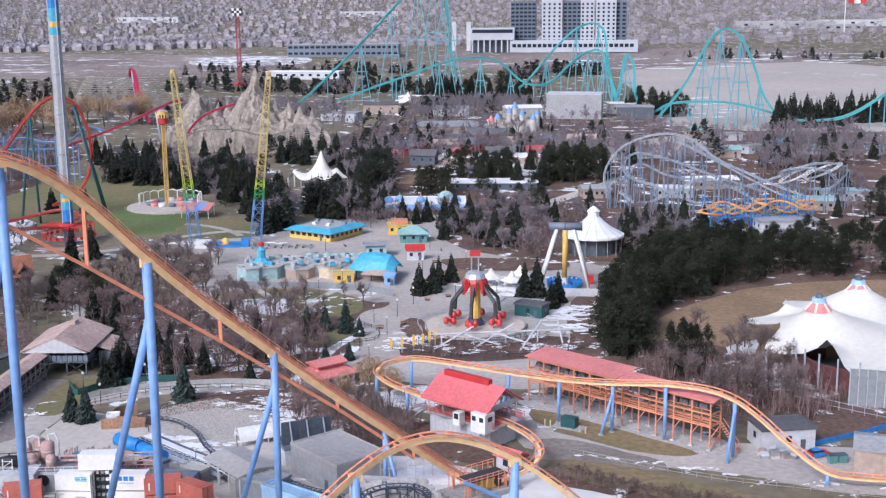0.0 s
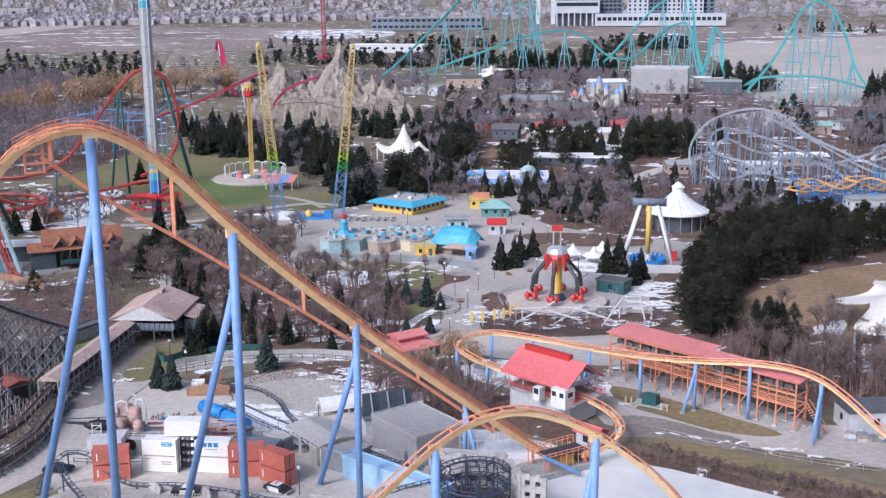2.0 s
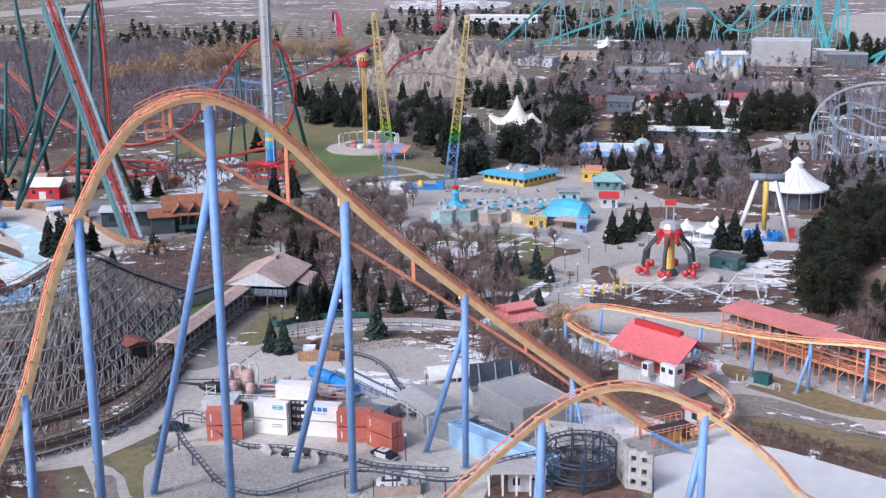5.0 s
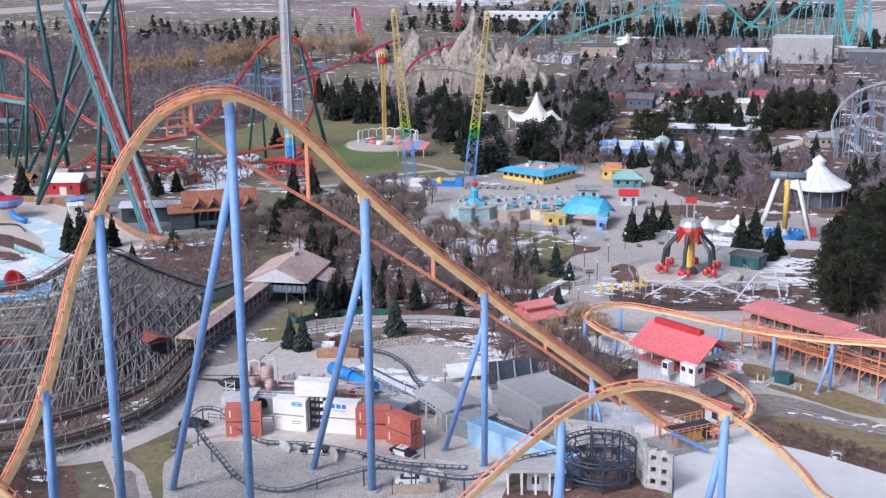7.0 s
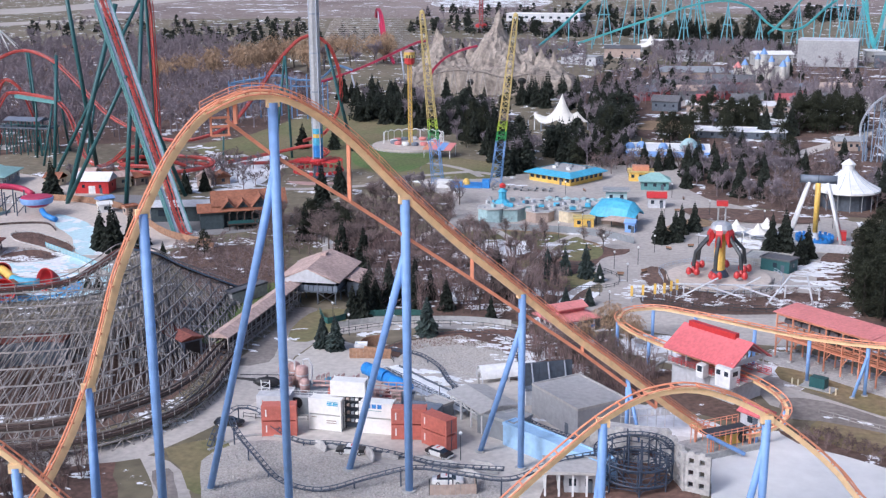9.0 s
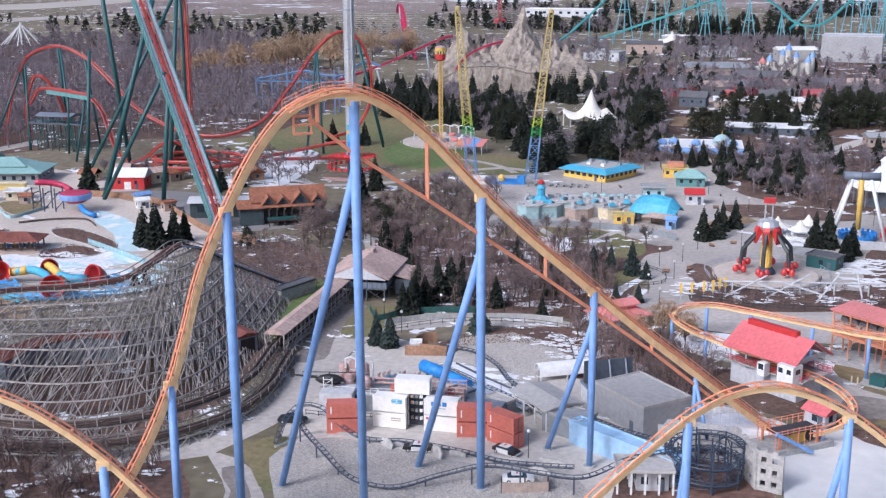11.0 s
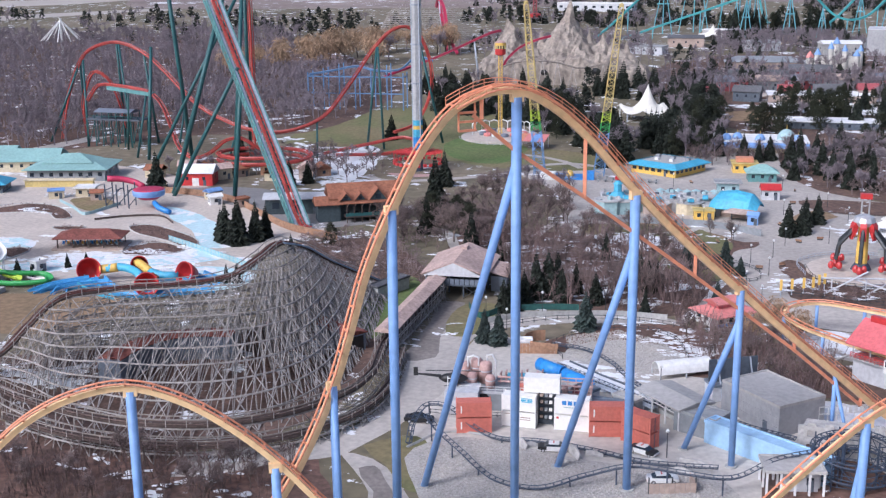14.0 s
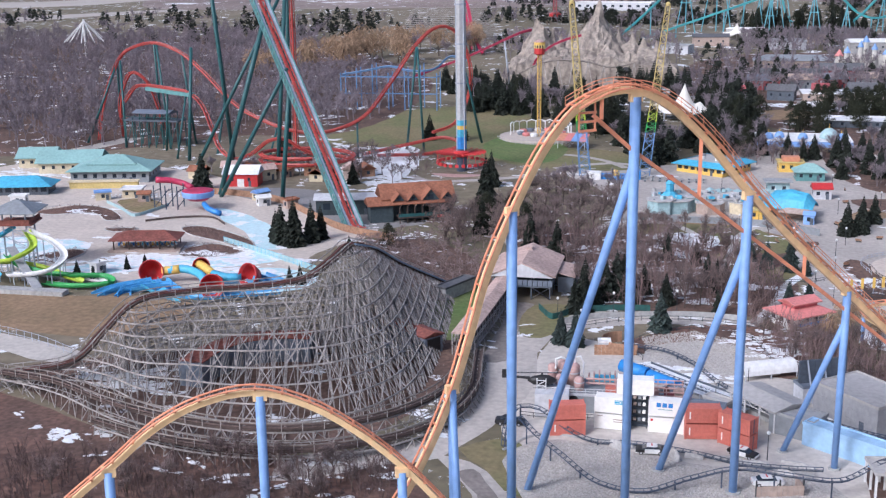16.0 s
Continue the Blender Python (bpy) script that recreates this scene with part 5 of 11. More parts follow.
# broken concrete panels and a timber planter round the bank
for x, y, rz, w, h in ((-60.1, 175.9, -40, 3.2, 1.5), (-58.4, 176.2, 20, 2.2, 0.8), (-51.0, 173.9, -55, 3.6, 1.7), (-47.6, 174.4, -12, 3.0, 0.9), (-42.2, 174.3, 6, 4.4, 0.9), (-37.8, 173.6, 2, 4.2, 0.8), (-33.5, 170.6, -24, 4.0, 0.9), (-31.4, 173.6, -20, 5.5, 1.0)):
    sb = thing("concrete_slab", "pale broken concrete panel propped on the stone bank", "concrete slab", "broken slabs", (x, y, 0.1), rz)
    part("panel", Mesh().add([(-w / 2, -0.18, 0), (w / 2, -0.18, 0), (w / 2, 0.12, h * 0.55), (w * 0.1, 0.15, h), (-w / 2, 0.12, h * 0.8), (-w / 2, 0.1, 0), (w / 2, 0.1, 0), (w / 2, 0.36, h * 0.55), (w * 0.1, 0.4, h), (-w / 2, 0.36, h * 0.8)], [(0, 1, 2, 3, 4), (9, 8, 7, 6, 5), (0, 5, 6, 1), (1, 6, 7, 2), (2, 7, 8, 3), (3, 8, 9, 4), (4, 9, 5, 0)]), "concrete_pale", sb)
    part("footing", Mesh().box((0, 0.3, 0.1), (w * 0.9, 0.9, 0.25)), "concrete", sb)
tbx = thing("timber_enclosure", "weathered timber enclosure at the foot of the bank", "enclosure", at=(-35.2, 164.6, 0), rz=14)
for i in range(9):
    part("board", Mesh().box((-3.2 + i * 0.8, -1.6, 0.9), (0.74, 0.1, 1.8)), "tan_wall", tbx)
for i in range(5):
    part("board", Mesh().box((3.6, -1.4 + i * 0.8, 0.9), (0.1, 0.74, 1.8)), "tan_wall", tbx)
for x in (-3.6, 0, 3.6):
    part("post", Mesh().beam((x, -1.5, 0), (x, -1.5, 2.8), 0.2), "dark_steel", tbx)

# vehicles
def car(at, rz, paint, roof_paint, label, bar=True, size=(5.0, 1.95, 1.5)):
    L, W, Hh = size
    c = thing("parked_car", label, "car", "parked cars", (at[0], at[1], 0.06), rz)

    def hull(rows):
        return Mesh().sweep([[(x, -w, z0), (x, w, z0), (x, w * 0.97, z1), (x, -w * 0.97, z1)] for x, w, z0, z1 in rows])
    part("body", hull([(-L / 2, W * 0.42, 0.42, 0.82), (-L / 2 + 0.25, W * 0.48, 0.30, 0.98), (-0.8, W / 2, 0.26, 1.0), (1.0, W / 2, 0.26, 0.98), (L / 2 - 0.4, W * 0.48, 0.28, 0.86), (L / 2, W * 0.42, 0.40, 0.70)]), roof_paint, c)
    part("bonnet", hull([(0.95, W / 2 + 0.02, 0.45, 1.01), (L / 2 - 0.4, W * 0.48 + 0.02, 0.45, 0.9), (L / 2 - 0.05, W * 0.43 + 0.02, 0.5, 0.76)]), paint, c)
    part("boot_lid", hull([(-L / 2 + 0.05, W * 0.43 + 0.02, 0.5, 0.86), (-L / 2 + 0.25, W * 0.48 + 0.02, 0.45, 1.01), (-1.5, W / 2 + 0.02, 0.45, 1.03)]), paint, c)
    for side in (-1, 1):
        part("door", Mesh().box((0.0, side * (W / 2 - 0.01), 0.66), (1.8, 0.05, 0.62)), roof_paint, c)
    part("cabin_glass", hull([(-1.75, W * 0.40, 0.95, 1.0), (-1.05, W * 0.40, 0.95, 1.40), (0.55, W * 0.40, 0.95, 1.40), (1.35, W * 0.40, 0.95, 0.98)]), "glass", c)
    part("roof", hull([(-1.1, W * 0.37, 1.38, 1.44), (-0.9, W * 0.39, 1.38, 1.48), (0.4, W * 0.39, 1.38, 1.48), (0.65, W * 0.37, 1.38, 1.42)]), roof_paint, c)
    if bar:
        part("light_bar", Mesh().box((-0.2, 0, 1.56), (0.2, 0.8, 0.1)), "bright_red", c)
    for x in (-L * 0.31, L * 0.31):
        for y in (-W / 2 + 0.1, W / 2 - 0.1):
            wh = part("wheel", Mesh().cyl((x, y - 0.12, 0.33), (x, y + 0.12, 0.33), 0.33, n=14), "black", c)
            part("rim", Mesh().cyl((x, y - 0.14, 0.33), (x, y + 0.14, 0.33), 0.19, n=10), "silver", wh)
    for y in (-0.62, 0.62):
        part("headlight", Mesh().box((L / 2 - 0.06, y, 0.66), (0.1, 0.34, 0.14)), "white_steel", c)
        part("tail_light", Mesh().box((-L / 2 + 0.03, y, 0.72), (0.08, 0.34, 0.14)), "bright_red", c)
    return c


car((-54.6, 175.4), 184, "black", "white_wall", "black and white patrol car on the stone bank")
car((-39.8, 177.0), -28, "black", "white_wall", "black and white patrol car beside red containers")
car((-36.4, 166.9), 12, "white_wall", "white_wall", "white patrol car at the foot of the bank")
car((-79.2, 183.2), 3, "black", "black", "black car parked by the service road", False, (5.2, 2.0, 1.6))
car((69.5, 204.6), 20, "bright_red", "blue_paint", "red and blue patterned car behind a utility hut", False)

# helicopter prop on its platform
heli = thing("helicopter", "black prop helicopter on a grey pedestal", "helicopter", at=(-74.6, 191.0, 4.4), rz=8)
part("cabin", Mesh().sweep([[(x, r * math.cos(a) * 1.0, 1.2 + r * math.sin(a)) for a in [k * math.pi / 4 for k in range(8)]] for x, r in ((-2.6, 0.2), (-1.6, 0.8), (-0.2, 1.1), (1.2, 1.0), (2.2, 0.5), (2.6, 0.15))]), "black", heli, smooth=True)
part("tail_boom", Mesh().cyl((-2.2, 0, 1.6), (-7.0, 0, 2.0), 0.3, 0.14), "black", heli)
part("tail_fin", Mesh().prism([(-7.2, -0.06), (-6.4, -0.06), (-6.4, 0.06), (-7.2, 0.06)], 1.6, 3.2), "black", heli)
part("rotor_blade", Mesh().box((0, 0, 2.6), (10, 0.3, 0.06)), "black", heli)
part("mast", Mesh().cyl((0, 0, 2.1), (0, 0, 2.65), 0.15), "dark_steel", heli)
for y in (-0.9, 0.9):
    part("skid", Mesh().cyl((-1.6, y, 0.05), (2.0, y, 0.05), 0.07, n=6), "dark_steel", heli)
    part("skid_strut", Mesh().beam((0.6, y, 0.05), (0.4, y * 0.5, 0.7), 0.08), "dark_steel", heli)
ped = thing("pedestal_block", "grey effects pedestal block under the helicopter", "plinth", at=(-72.6, 189.8, -1.2), rz=4)
part("body", Mesh().box((0, 0, 2.8), (6, 5, 5.6)), "light_wall", ped)
part("hatch", Mesh().box((3.02, -1.2, 2.0), (0.06, 1.6, 2.6)), "black", ped)

# effects plant: tanks and pipes
plant = thing("effects_plant", "pinkish pipework plant with tanks on a grey deck", "industrial plant", at=(-66.0, 194.6, 0), rz=3)
part("deck", Mesh().box((0, 0, 1.8), (17, 8, 3.6)), "grey_clad", plant)
part("deck_edge", Mesh().box((0, -4.05, 3.5), (17.2, 0.15, 0.5)), "light_wall", plant)
for x, y, r, h in ((-7.2, 1.6, 0.9, 3.6), (-5.2, 2.2, 1.1, 4.2), (-3.4, 1.0, 1.2, 4.0), (-5.6, -1.2, 0.9, 2.6), (-2.2, -1.6, 0.9, 2.4)):
    tank = part("tank", Mesh().lathe((x, y, 3.6), [(r, 0), (r, h - 0.5), (r * 0.7, h - 0.1), (0.1, h)], 14), "pink_pipe", plant, smooth=True)
    part("tank_band", Mesh().lathe((x, y, 3.6 + h * 0.55), [(r + 0.05, 0), (r + 0.05, 0.2)], 14), "light_wall", tank)
for i in range(9):
    x = -0.6 + i * 0.95
    part("pipe", Mesh().tube([(x, 2.6, 3.6), (x, 2.6, 5.2 + 0.3 * (i % 3)), (x, 1.0, 5.4 + 0.3 * (i % 3)), (x, 1.0, 3.6)], 0.17), "pink_pipe", plant)
for z in (4.4, 5.2):
    part("pipe_run", Mesh().cyl((-1.0, -0.4, z), (8.2, -0.4, z), 0.2, n=8), "pink_pipe", plant)
part("loop_pipe", Mesh().tube([(-6.6, 0.5, 6.6), (-6.6, 0.5, 8.4), (-5.6, 0.5, 8.8), (-4.6, 0.5, 8.4), (-4.6, 0.5, 6.8)], 0.2), "white_steel", plant)
part("loop_pipe", Mesh().tube([(-3.2, 1.4, 7.2), (-3.2, 1.4, 8.6), (-2.2, 1.4, 8.8), (-1.6, 1.4, 7.6), (-1.6, 1.4, 4)], 0.2), "white_steel", plant)
part("valve", Mesh().cyl((6.6, -2.2, 4.0), (7.6, -2.2, 4.0), 0.5), "bright_red", plant)
part("box", Mesh().box((3.6, -2.6, 4.2), (2.2, 1.4, 1.2)), "rust_box", plant)
part("panel", Mesh().box((2.4, 3.4, 4.0), (4, 1.6, 0.8)), "cyan_paint", plant)
tower_m = Mesh()
for x in (-9.6, -8.0):
    for y in (-4.4, -2.8):
        tower_m.beam((x, y, 0), (x, y, 6.4), 0.14)
for k in range(6):
    tower_m.beam((-9.6, -4.4, k), (-8.0, -4.4, k + 1), 0.1)
    tower_m.beam((-9.6, -4.4, k + 1), (-8.0, -4.4, k + 1), 0.1)
part("ladder_tower", tower_m, "white_steel", plant)
rl = Mesh()
for z in (4.1, 4.6):
    rl.beam((-8.5, -4, z), (8.5, -4, z), 0.08)
for i in range(12):
    rl.beam((-8.5 + i * 1.5, -4, 3.6), (-8.5 + i * 1.5, -4, 4.6), 0.08)
part("railing", rl, "white_steel", plant)
# Solid black disc gives the shade of a round hole; nothing is cut.
part("round_opening", Mesh().cyl((-3.2, -4.16, 2.2), (-3.2, -4.0, 2.2), 1.1, n=18), "black", plant)
for k in range(7):
    part("stair_tread", Mesh().box((-6.0 + k * 0.5, -5.2, 3.4 - k * 0.48), (0.55, 1.6, 0.1)), "grey_steel", plant)
for y in (-6.0, -4.4):
    part("stair_rail", Mesh().beam((-6.2, y, 4.5), (-2.8, y, 1.2), 0.09), "rail_white", plant)
    part("stair_rail", Mesh().beam((-6.2, y, 4.0), (-2.8, y, 0.7), 0.09), "rail_white", plant)
rack = thing("pipe_rack", "pinkish pipe rack with railings behind white containers", "pipe rack", at=(-55.6, 192.6, 0), rz=2)
part("deck", Mesh().box((0, 0, 3.2), (12, 4.2, 0.4)), "grey_clad", rack)
for i in range(9):
    for y in (-2.0, 2.0):
        part("post", Mesh().beam((-5.8 + i * 1.45, y, 0), (-5.8 + i * 1.45, y, 5.6), 0.16), "pink_pipe", rack)
for z in (4.2, 4.9, 5.6):
    for y in (-2.0, 2.0):
        part("pipe", Mesh().cyl((-6, y, z), (6, y, z), 0.12, n=6), "pink_pipe", rack)
for i in range(6):
    part("valve_body", Mesh().lathe((-4.6 + i * 1.9, 0.2 * (i % 3), 3.4), [(0.5, 0), (0.55, 0.9), (0.35, 1.5), (0.1, 1.7)], 10), ("pink_pipe", "dark_rust", "grey_steel")[i % 3], rack)
part("tank", Mesh().lathe((5.0, -0.6, 3.4), [(0.9, 0), (0.9, 1.4), (0.2, 2.0)], 12), "tan_wall", rack)
part("engine", Mesh().box((3.4, -1.0, 3.9), (1.8, 1.1, 1.0)), "dull_red", rack)
bt = thing("blue_pipe", "bright blue ribbed effects pipe lying on trestles", "pipe")
for a, b in (((-61.5, 211.0, 2.0), (-56.6, 207.6, 1.8)), ((-56.0, 206.9, 1.7), (-51.0, 202.6, 1.6))):
    part("segment", Mesh().cyl(a, b, 1.25, n=14), "pipe_blue", bt, "blue sheeting wrapped round the pipe", smooth=True)
    A, B = Vector(a), Vector(b)
    for i in range(5):
        p = A.lerp(B, i / 4)
        part("band", Mesh().cyl(p - (B - A).normalized() * 0.12, p + (B - A).normalized() * 0.12, 1.27, n=14), "pipe_blue", bt)
    for f in (0.2, 0.8):
        p = A.lerp(B, f)
        part("trestle", Mesh().beam((p.x, p.y, 0), (p.x, p.y, 1.6), 0.5), "dark_steel", bt)
bar = thing("curved_fence", "curved brown timber screen fence", "fence")
for i in range(22):
    a = radians(100 + i * 9)
    part("board", Mesh().box((-62.5 + 4.2 * math.cos(a), 226.5 + 4.2 * math.sin(a), 1.2), (0.75, 0.12, 2.4), math.degrees(a) + 90), "brown_wood", bar)
for i in range(12):
    part("board", Mesh().box((-67.5 + i * 0.72, 221.6 + 0.1 * i, 1.1), (0.7, 0.12, 2.2), 8), "brown_wood", bar)
building("utility_cube", "small white utility box by a timber fence", "utility box", (-66.0, 224.0), 10, (2.4, 2.0, 2.2), "flat", 0.2, 0.1, "light_wall", "white_wall", door=False)

# launch building, grey clad halls and the long blue shed
lb = shelter("launch_canopy", "open steel canopy with a pale grey roof over tracks", "canopy", (-35.2, 193.8), -50, (11.0, 7.0, 4.0), "gable", 0.9, 0.6, "white_steel", "light_roof", 4, 3, pr=0.12)
for y in (-3.5, 3.5):
    part("eave_beam", Mesh().beam((-5.4, y, 3.85), (5.4, y, 3.85), 0.2, 0.3), "white_steel", lb)
    for i in range(8):
        part("lattice_bar", Mesh().beam((-5.4 + i * 1.35, y, 3.0 + (i % 2) * 0.8), (-4.05 + i * 1.35, y, 3.8 - (i % 2) * 0.8), 0.08), "white_steel", lb)
    part("bottom_chord", Mesh().beam((-5.4, y, 3.0), (5.4, y, 3.0), 0.12), "white_steel", lb)
part("loading_floor", Mesh().box((0, 0, 0.5), (9, 2.4, 0.8)), "concrete", lb)
building("control_hut", "small white control hut beside the canopy", "hut", (-30.6, 191.2), -50, (4.2, 2.8, 3.4), "flat", 0.2, 0.2, "white_wall", "light_roof", 2, 1, 1, (1.3, 1.0))
building("service_block", "low blue-grey roofed block behind containers", "store", (-47.6, 190.6), -8, (10, 4.2, 2.8), "flat", 0.2, 0.2, "grey_clad", "slate_panel", 0, 0, door=True)
for i, (x, y, rz, w, d, h) in enumerate(((-56, 199.6, -20, 5, 3, 2.2), (-51, 197.5, -36, 4, 2.4, 2.8), (-43.5, 195.4, -36, 5, 2.2, 2.4), (-26.5, 204.5, 24, 6, 3.5, 3.0))):
    building("plant_box", "small grey equipment cabin in the yard", "cabin", (x, y), rz, (w, d, h), "flat", 0.2, 0.15, ("grey_clad", "light_wall")[i % 2], ("light_roof", "slate_panel")[i % 2], 1, 0, door=True, group="yard cabins")
trough = thing("track_trough", "snow-filled concrete trough between launch tracks", "track trough")
tp = [Vector(p) for p in ((-57.2, 216.4, 0), (-50, 209.4, 0), (-43, 203.4, 0), (-36.4, 197.6, 0))]
for k in (-1, 1):
    part("kerb", Mesh().sweep([[p + Vector((0.64, 0.77, 0)) * (k * 1.5 + a) + Vector((0, 0, b)) for a, b in ((-0.15, 0), (0.15, 0), (0.15, 0.7), (-0.15, 0.7))] for p in tp]), "dark_clad", trough)
part("snow_fill", Mesh().sweep([[p + Vector((0.64, 0.77, 0)) * a + Vector((0, 0, b)) for a, b in ((-1.3, 0.1), (1.3, 0.1), (1.3, 0.42), (0, 0.55), (-1.3, 0.42))] for p in tp]), "snow", trough)
cat = thing("catwalk", "grey steel catwalk with railings beside the launch track", "catwalk")
cw = [Vector(p) for p in ((-59.5, 212.6, 0), (-52, 205.4, 0), (-45, 199.6, 0), (-38.6, 194.0, 0))]
part("deck", Mesh().sweep([[p + Vector((0.64, 0.77, 0)) * a + Vector((0, 0, b)) for a, b in ((-0.6, 1.2), (0.6, 1.2), (0.6, 1.35), (-0.6, 1.35))] for p in cw]), "grey_steel", cat)
for k in (-0.6, 0.6):
    for z in (1.9, 2.4):
        part("rail", Mesh().tube([p + Vector((0.64, 0.77, 0)) * k + Vector((0, 0, z)) for p in cw], 0.06, 4), "grey_steel", cat)
    for p in curve(cw, 1.8):
        part("post", Mesh().beam((p.x + 0.64 * k, p.y + 0.77 * k, 0), (p.x + 0.64 * k, p.y + 0.77 * k, 2.4), 0.1), "grey_steel", cat)
bx = building("grey_hall", "grey metal-clad hall with a sloped roof", "industrial hall", (-18.4, 196.4), -50, (14.4, 10.4, 5.4), "flat", 0.3, 0.05, "light_clad", "light_roof", 0, 0, 1, door=True)
cl = Mesh()
for i in range(24):
    cl.box((-7.1 + i * 0.617, -5.21, 2.7), (0.05, 0.03, 5.2))
for z in (1.8, 3.6):
    cl.box((0, -5.24, z), (14.4, 0.06, 0.06))
part("cladding_seams", cl, "light_clad", bx, kind="stuff")
sc = thing("screen_wall", "tall dark blue screen wall on raking steel stays", "wall panel", at=(-25.0, 205.6, 0), rz=24)
for i in range(6):
    part("panel", Mesh().box((-4.0 + i * 1.6, 0, 3.8), (1.54, 0.3, 7.6)), "dark_clad", sc)
for x in (-3.2, 0, 3.2):
    part("stay", Mesh().beam((x, -3.0, 0.2), (x, -0.2, 7.6), 0.22), "grey_steel", sc)
building("blue_shed", "long low sky-blue metal shed", "shed", (-20.2, 177.9), -37.3, (22.5, 3.0, 3.7), "flat", 0.2, 0.1, "sky_blue", "sky_blue", 0, 0, 1, door=True)
shelter("white_store", "open white steel-framed store with a grey roof", "store", (-17.0, 168.6), 8, (8.5, 5.5, 3.8), "flat", 0.3, 0.3, "white_steel", "light_roof", 5, 3, pr=0.16)
building("store_room", "white panelled room under the store roof", "room", (-15.8, 169.2), 8, (5, 3.6, 3.2), "flat", 0.2, 0.05, "light_wall", "light_wall", 2, 1)
ac = thing("arched_canopy", "white barrel-vaulted canopy beside the stone bed", "canopy", at=(-34.2, 215.4, 0), rz=26)
part("vault", Mesh().sweep([[(x, r * 2.0 * math.cos(a), 1.0 + r * 2.2 * math.sin(a)) for r, seq in ((1, range(9)), (0.94, range(8, -1, -1))) for a in [k * math.pi / 8 for k in seq]] for x in (-5.6, -3, 0, 3, 5.6)]), "white_wall", ac, smooth=False)
for x in (-5.4, 0, 5.4):
    for y in (-1.95, 1.95):
        part("post", Mesh().beam((x, y, 0), (x, y, 1.1), 0.2), "light_wall", ac)
building("low_store", "flat grey roofed store beside the track", "store", (-30.5, 188.0), -30, (8, 5, 3.6), "flat", 0.3, 0.2, "grey_clad", "grey_roof", door=False)
ruin = thing("ruined_facade", "pale concrete mock ruin with empty window holes", "facade")


def holed_wall(owner, a, b, h, cols, rows, seed, thick=0.6):
    """A wall with open window holes and a broken top."""
    rnd = random.Random(seed)
    a, b = Vector((*a, 0)), Vector((*b, 0))
    d = b - a
    L, rz = d.length, math.degrees(math.atan2(d.y, d.x))
    bay = L / cols
    for i in range(cols + 1):
        p = a + d * (i / cols)
        hh = h * rnd.uniform(0.96, 1.02)
        part("pier", Mesh().box((p.x, p.y, hh / 2), (bay * 0.52, thick, hh), rz), "concrete_pale", owner)
    for r in range(rows + 1):
        z = h * r / rows * 0.92 + 0.35
        for i in range(cols):
            p = a + d * ((i + 0.5) / cols)
            part("spandrel", Mesh().box((p.x, p.y, z), (bay * 0.5, thick - 0.08, h / rows * 0.5), rz), "concrete_pale", owner)


holed_wall(ruin, (-3.0, 179.6), (0.0, 171.6), 6.6, 3, 3, 4)
holed_wall(ruin, (0.3, 171.2), (3.6, 170.2), 6.4, 2, 3, 6)
holed_wall(ruin, (-14.5, 181.6), (-3.6, 180.2), 5.2, 4, 2, 5)
part("roof_slab", Mesh().prism([(-14.4, 181.8), (-3.4, 180.4), (-2.6, 183), (-13.6, 184.6)], 4.9, 5.2), "concrete_pale", ruin)
mar = thing("sign_frame", "white lettered sign in a rusty frame", "sign", at=(-6.0, 195.0, 2.2), rz=18)
for z in (0.3, 1.6):
    part("bar", Mesh().beam((-5, 0, z), (5, 0, z), 0.14), "rail_white", mar)
for i in range(7):
    part("upright", Mesh().beam((-5 + i * 1.6, 0, -2.2), (-5 + i * 1.6, 0, 1.7), 0.12), "rail_white", mar)
for i in range(5):
    part("text_bar", Mesh().box((0.6 + i * 0.95, -0.1, 0.95), (0.6, 0.08, 1.0)), "white_wall", mar)


# the dark blue launched coaster round the bank, with its helix
dark = thing("dark_coaster", "dark blue tubular coaster with low tracks and a helix", "roller coaster")


def light_track(owner, pts, paint, gauge=1.0, r=0.08, step=1.2, tie=1.2, close=False):
    path = curve(pts, step, close)
    fr = frames_on(path)
    for k in (-1, 1):
        part("rail", Mesh().sweep([[p + s * k * gauge / 2 + (s * math.cos(j * 1.5708) + u * math.sin(j * 1.5708)) * r for j in range(4)] for p, s, u in fr], close), paint, owner)
    part("backbone", Mesh().sweep([[p - u * 0.45 + (s * math.cos(j * 1.5708) + u * math.sin(j * 1.5708)) * r * 1.4 for j in range(4)] for p, s, u in fr], close), paint, owner)
    t = Mesh()
    k = max(1, int(tie / step))
    for p, s, u in fr[::k]:
        t.beam(p - s * gauge / 2, p + s * gauge / 2, 0.1)
        t.beam(p + s * gauge / 2, p - u * 0.45, 0.09)
        t.beam(p - s * gauge / 2, p - u * 0.45, 0.09)
    part("tie_run", t, paint, owner, kind="stuff")
    return fr


a1 = [(-78.5, 172.5, 0.8), (-78.8, 178, 2.6), (-77.3, 183.0, 3.8), (-74.0, 183.4, 3.4), (-69.8, 180.0, 2.0), (-64.5, 177.0, 1.0), (-57, 177.3, 0.9), (-47, 175.0, 0.9), (-40, 172.4, 0.9), (-33, 171, 1.4), (-28, 170, 2.0)]
a2 = [(-76.6, 177.5, 4.0), (-73.5, 172.8, 3.4), (-68.6, 167.5, 2.4), (-62, 161.5, 0.9), (-55, 160.0, 0.8), (-48, 163.3, 2.0), (-41, 164.6, 3.6), (-33, 163.5, 3.6), (-26, 164, 3.2), (-19, 170, 4.2), (-11, 173.5, 5.0)]
